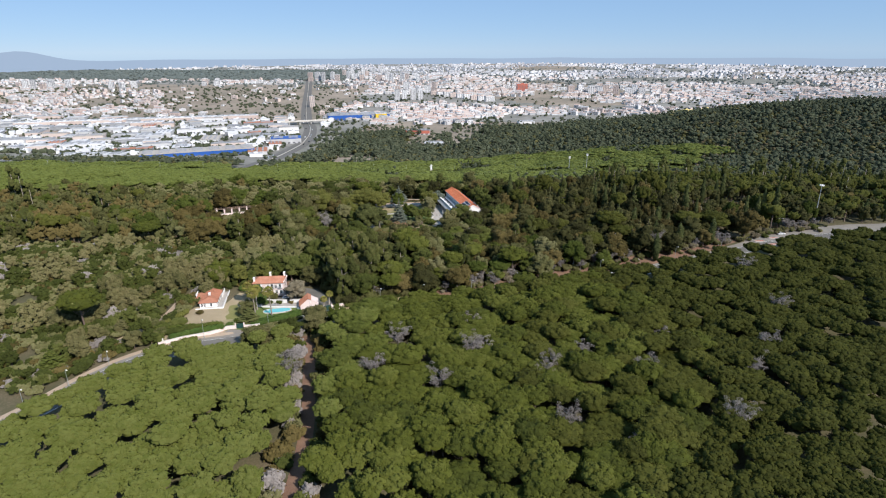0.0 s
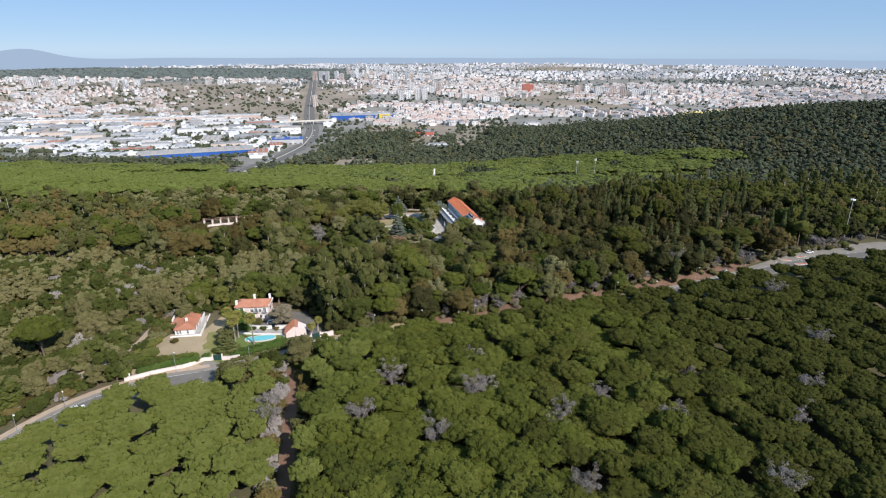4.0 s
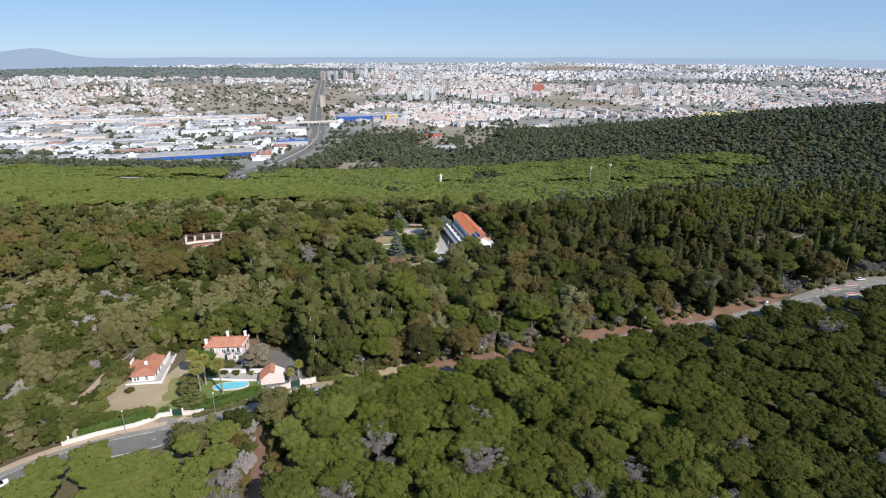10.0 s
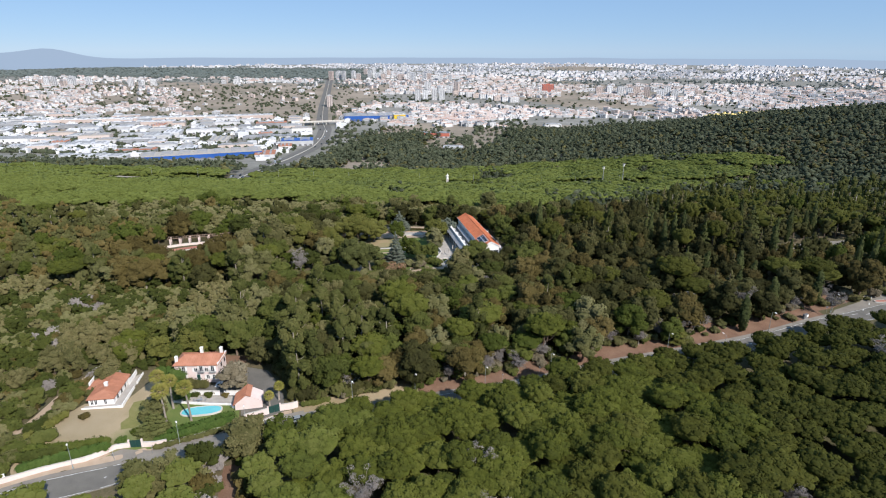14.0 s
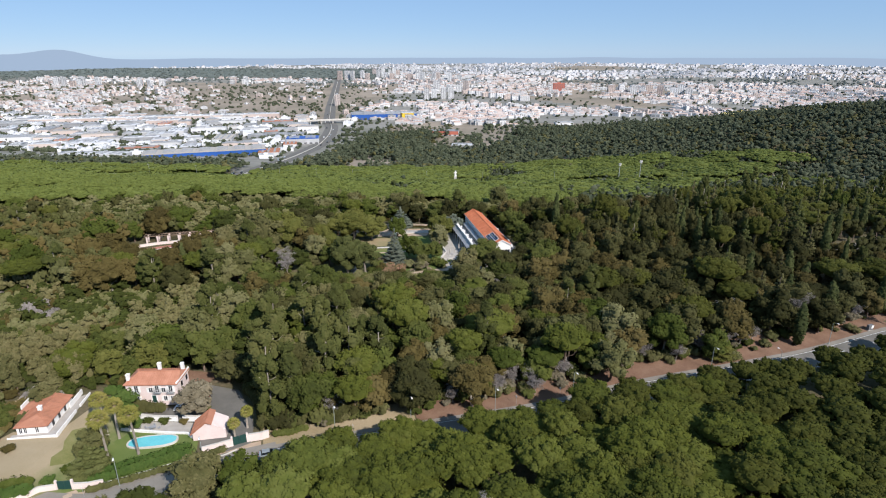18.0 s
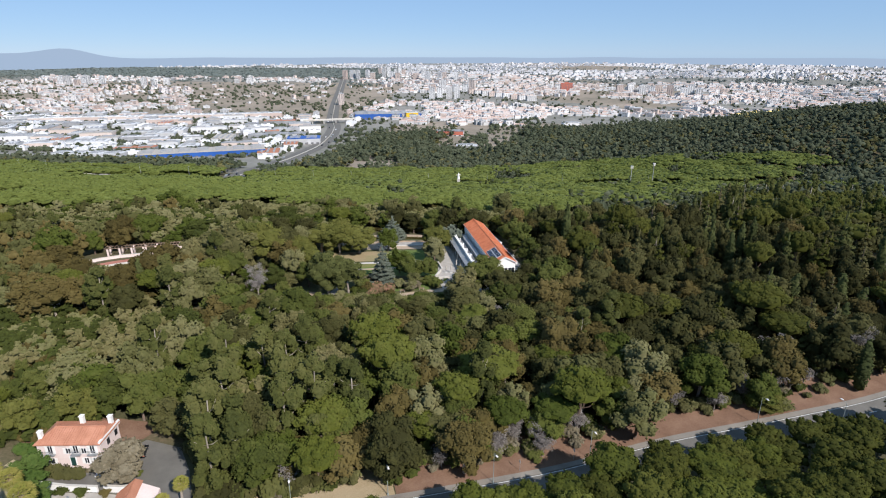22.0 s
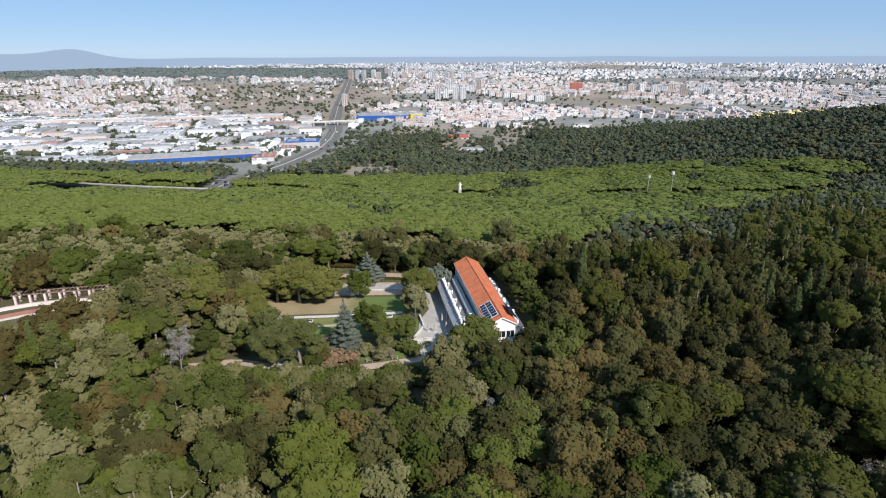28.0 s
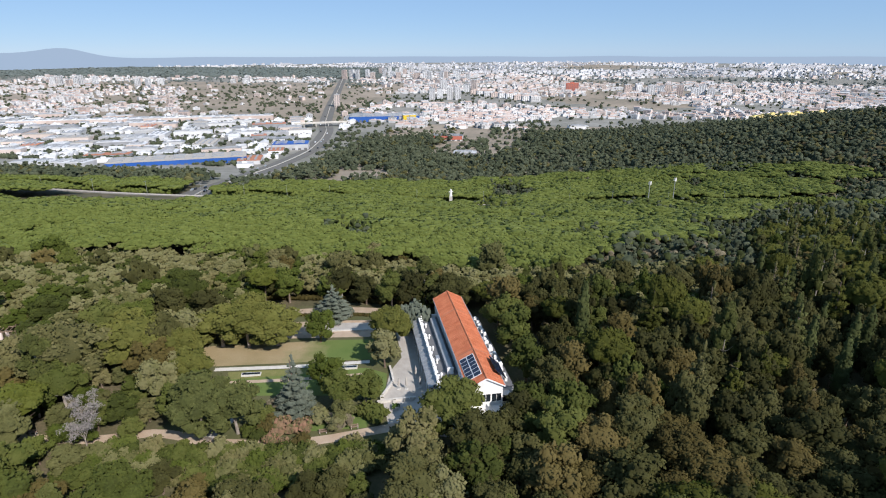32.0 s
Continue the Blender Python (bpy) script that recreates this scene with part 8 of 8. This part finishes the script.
for x, y, t, paint, label in ((-85.6, 201.6, 10, "car_white", "white car parked in the villa courtyard"), (-82.9, 208.8, 115, "car_dark", "black car parked in the villa courtyard"), (-56.5, 189.2, 28, "car_silver", "silver hatchback on the road"),
                              (30.5, 228.2, 26, "car_white", "white car on the road"), (27.5, 229.6, 26, "car_dark", "dark car close to the footpath"), (61.0, 242.0, 27, "car_dark", "black car on the road"),
                              (158, 300.5, 15, "car_white", "white van at the junction"), (133, 337, 30, "car_white", "white car in the parking area"), (140, 341, 30, "car_silver", "silver car in the parking area"), (147, 345, 30, "car_dark", "dark car in the parking area"), (-119.3, 138.5, 55, "car_white", "white car on the road")):
    car(x, y, t, paint, label, estate=paint == "car_dark")


def bench(x, y, turn):
    ob = thing("bench", (x, y, ground(x, y) + 0.1), turn, "weathered wooden park bench on the sandy path", "bench", "benches on the garden path")
    for k in range(3):
        part("seat_slat", Shape().box(-0.9, 0.9, -0.22 + 0.16 * k, -0.09 + 0.16 * k, 0.42, 0.47), "wood", ob)
    for k in range(2):
        part("back_slat", Shape().box(-0.9, 0.9, 0.27, 0.31, 0.58 + 0.18 * k, 0.7 + 0.18 * k), "wood", ob)
    for u in (-0.7, 0.7):
        part("leg", Shape().box(u - 0.06, u + 0.06, -0.22, 0.3, 0, 0.42).box(u - 0.05, u + 0.05, 0.31, 0.37, 0, 0.9), "kerb", ob)
    return ob


for x, y, t in ((-45.6, 293.2, 20), (-39.4, 295.8, 24), (-53.5, 289.2, 10), (-58.0, 345.2, 10), (-62, 349.3, 12), (-108, 282.6, 8)):
    bench(x, y, t)
for x, y in ((-31.6, 311.3), (-28.5, 312.3), (-33.4, 311.0), (-30.5, 316.5)):
    ob = thing("parasol", (x, y, ground(x, y) + 0.08), 0, "tall closed grey-beige parasol on the terrace", "parasol", "parasols on the terrace")
    part("foot", Shape().chamfer_box(-0.4, 0.4, -0.4, 0.4, 0, 0.16, 0.03), "kerb", ob)
    part("pole", Shape().rod((0, 0, 0.1), (0, 0, 3.3), 0.04, 0.04, 6), "steel", ob)
    part("canopy", Shape().rod((0, 0, 1.2), (0, 0, 2.6), 0.34, 0.2, 9).rod((0, 0, 2.6), (0, 0, 3.35), 0.2, 0.03, 9), "canvas", ob)
for x, y, w in ((-32.4, 303.9, 1.6), (-36.2, 306.3, 0.9), (-29.5, 307.3, 0.9), (-33.2, 306.1, 0.9)):
    ob = thing("planter", (x, y, ground(x, y) + 0.07), 20, "square pale stone planter on the terrace", "planter")
    part("box", Shape().box(-w / 2, w / 2, -w / 2, -w / 2 + 0.12, 0, 0.75).box(-w / 2, w / 2, w / 2 - 0.12, w / 2, 0, 0.75).box(-w / 2, -w / 2 + 0.12, -w / 2 + 0.12, w / 2 - 0.12, 0, 0.75).box(w / 2 - 0.12, w / 2, -w / 2 + 0.12, w / 2 - 0.12, 0, 0.75), "kerb", ob)
    part("soil", Shape().box(-w / 2 + 0.12, w / 2 - 0.12, -w / 2 + 0.12, w / 2 - 0.12, 0, 0.66), "earth", ob)
for x, y in ((-71.5, 310.5), (-48.5, 317.5)):
    ob = thing("stone_trough", (x, y, ground(x, y) + 0.05), 16, "low stone water trough beside the path", "fountain")
    part("basin", Shape().box(-2.4, 2.4, -0.6, 0.6, 0, 0.5), "kerb", ob)
    part("water", Shape().box(-2.2, 2.2, -0.45, 0.45, 0.5, 0.51), "pond", ob)
# table set on the pool terrace
ob = thing("garden_table", (-88.2, 193.3, ground(-88, 193) + 0.1), 10, "dark metal garden table on the pool terrace", "table")
part("tabletop", Shape().slab(oval(0.9, 0.5, 14), 0.7, 0.74), "grey_roof", ob)
for u, w in ((-0.5, -0.3), (0.5, -0.3), (0.5, 0.3), (-0.5, 0.3)):
    part("leg", Shape().rod((u, w, 0), (u, w, 0.7), 0.03, 0.03, 5), "grey_roof", ob)
chair0 = thing("garden_chair", (-89.6, 193.0, ground(-89, 193) + 0.1), 90, "dark metal garden chair on the pool terrace", "chair", "garden chairs")
part("seat", Shape().box(-0.24, 0.24, -0.24, 0.24, 0.42, 0.46), "grey_roof", chair0)
part("backrest", Shape().box(-0.24, 0.24, 0.22, 0.26, 0.46, 0.92), "grey_roof", chair0)
for u, w in ((-0.2, -0.2), (0.2, -0.2), (0.2, 0.2), (-0.2, 0.2)):
    part("leg", Shape().rod((u, w, 0), (u, w, 0.42), 0.02, 0.02, 5), "grey_roof", chair0)
for x, y, t in ((-86.8, 193.7, -90), (-88.4, 194.1, 0), (-88.0, 192.5, 180)):
    copy_thing(chair0, pose(x, y, ground(x, y) + 0.1, 0, 0, t))
# white sign board and small road signs
ob = thing("sign_board", (-113.9, 154.2, ground(-113.9, 154.2)), 40, "small white board at the end of the wall", "sign")
part("panel", Shape().box(-0.8, 0.8, -0.03, 0.03, 1.2, 2.2), "white", ob)
for u in (-0.7, 0.7):
    part("post", Shape().rod((u, 0.05, -0.2), (u, 0.05, 2.2), 0.04, 0.04, 5), "steel", ob)
for x, y, t in ((9.4, 224.6, -62), (-2, 219.0, -62), (-95.0, 166.4, -40), (-88, 171.0, -45), (118, 279.5, -60), (150, 303, -60), (-40, 200.0, -60)):
    ob = thing("road_sign", (x, y, ground(x, y)), t, "round white road sign on a grey post", "road sign", "road signs")
    part("post", Shape().rod((0, 0, -0.2), (0, 0, 2.6), 0.035, 0.035, 6), "steel", ob)
    part("disc", Shape().rod((0, -0.06, 2.5), (0, -0.03, 2.5), 0.36, 0.36, 14), "white", ob)
ob = thing("utility_cabinet", (108.6, 274.6, ground(108.6, 274.6)), 28, "dark roadside cabinet with a white notice panel", "cabinet")
part("plinth", Shape().box(-1.1, 1.1, -0.5, 0.5, -0.2, 0.15), "paving", ob)
part("body", Shape().chamfer_box(-1.0, 1.0, -0.42, 0.42, 0.15, 1.9, 0.05), "dark_roof", ob)
part("panel", Shape().box(0.1, 0.95, -0.47, -0.42, 0.7, 1.7), "white", ob, "white notice panel")
# traffic islands of the junction
for x, y, w, l in ((143.5, 291.2, 2.2, 7), (148.5, 286.8, 2.4, 7.5), (152, 295.5, 1.8, 6)):
    ob = thing("traffic_island", (x, y, ground(x, y)), 15, "pale kerbed traffic island with red paving", "traffic island", kind="structure")
    part("kerb_ring", Shape().slab(oval(l / 2, w / 2, 20), -0.1, 0.2), "kerb", ob)
    part("infill", Shape().slab(oval(l / 2 - 0.3, w / 2 - 0.3, 20), 0.1, 0.22), "brick_red", ob)
# white arrows and bars on the junction
marks = Shape()
for k, (x, y, a, l) in enumerate(((128, 279.5, 24, 3.0), (133, 283.5, 55, 3.0), (137.5, 288.5, 60, 3.0), (141, 294, 58, 3.0), (138, 282.5, 26, 2.4), (144, 283.5, 24, 2.4), (150, 290.5, 22, 3.0), (156, 293, 22, 3.0))):
    c, q = math.cos(radians(a)), math.sin(radians(a))
    marks.add([(x + u * c - w * q, y + u * q + w * c, ground(x, y) + 0.14) for u, w in ((-l / 2, -0.12), (l / 2, -0.12), (l / 2, 0.12), (-l / 2, 0.12))], [(0, 1, 2, 3)])
tagged(new("lane_marks", marks.mesh("lane_marks", "line")), "worn white lane marks of the junction", "road marking", kind="structure")
# vehicles on the expressway
for k in range(26):
    i = rngf.integers(1, len(AVENUE) - 3)
    a_, b_ = Vector((*AVENUE[i], 0)), Vector((*AVENUE[i + 1], 0))
    w = a_.lerp(b_, rngf.uniform())
    d = (b_ - a_).normalized()
    w += Vector((d.y, -d.x, 0)) * float(rngf.choice([-11, -5, 5, 11]))
    ob = thing("van", (w.x, w.y, ground(w.x, w.y) + 0.5), math.degrees(math.atan2(d.y, d.x)), "pale vehicle on the expressway", "van", "vehicles on the expressway")
    part("body", Shape().chamfer_box(-2.6, 2.6, -1, 1, 0.35, 2.0, 0.3), ["car_white", "car_silver", "car_dark"][k % 3], ob)
    for u in (-1.6, 1.6):
        part("wheel", Shape().rod((u, -1.02, 0.35), (u, 1.02, 0.35), 0.35, 0.35, 8), "rubber", ob)
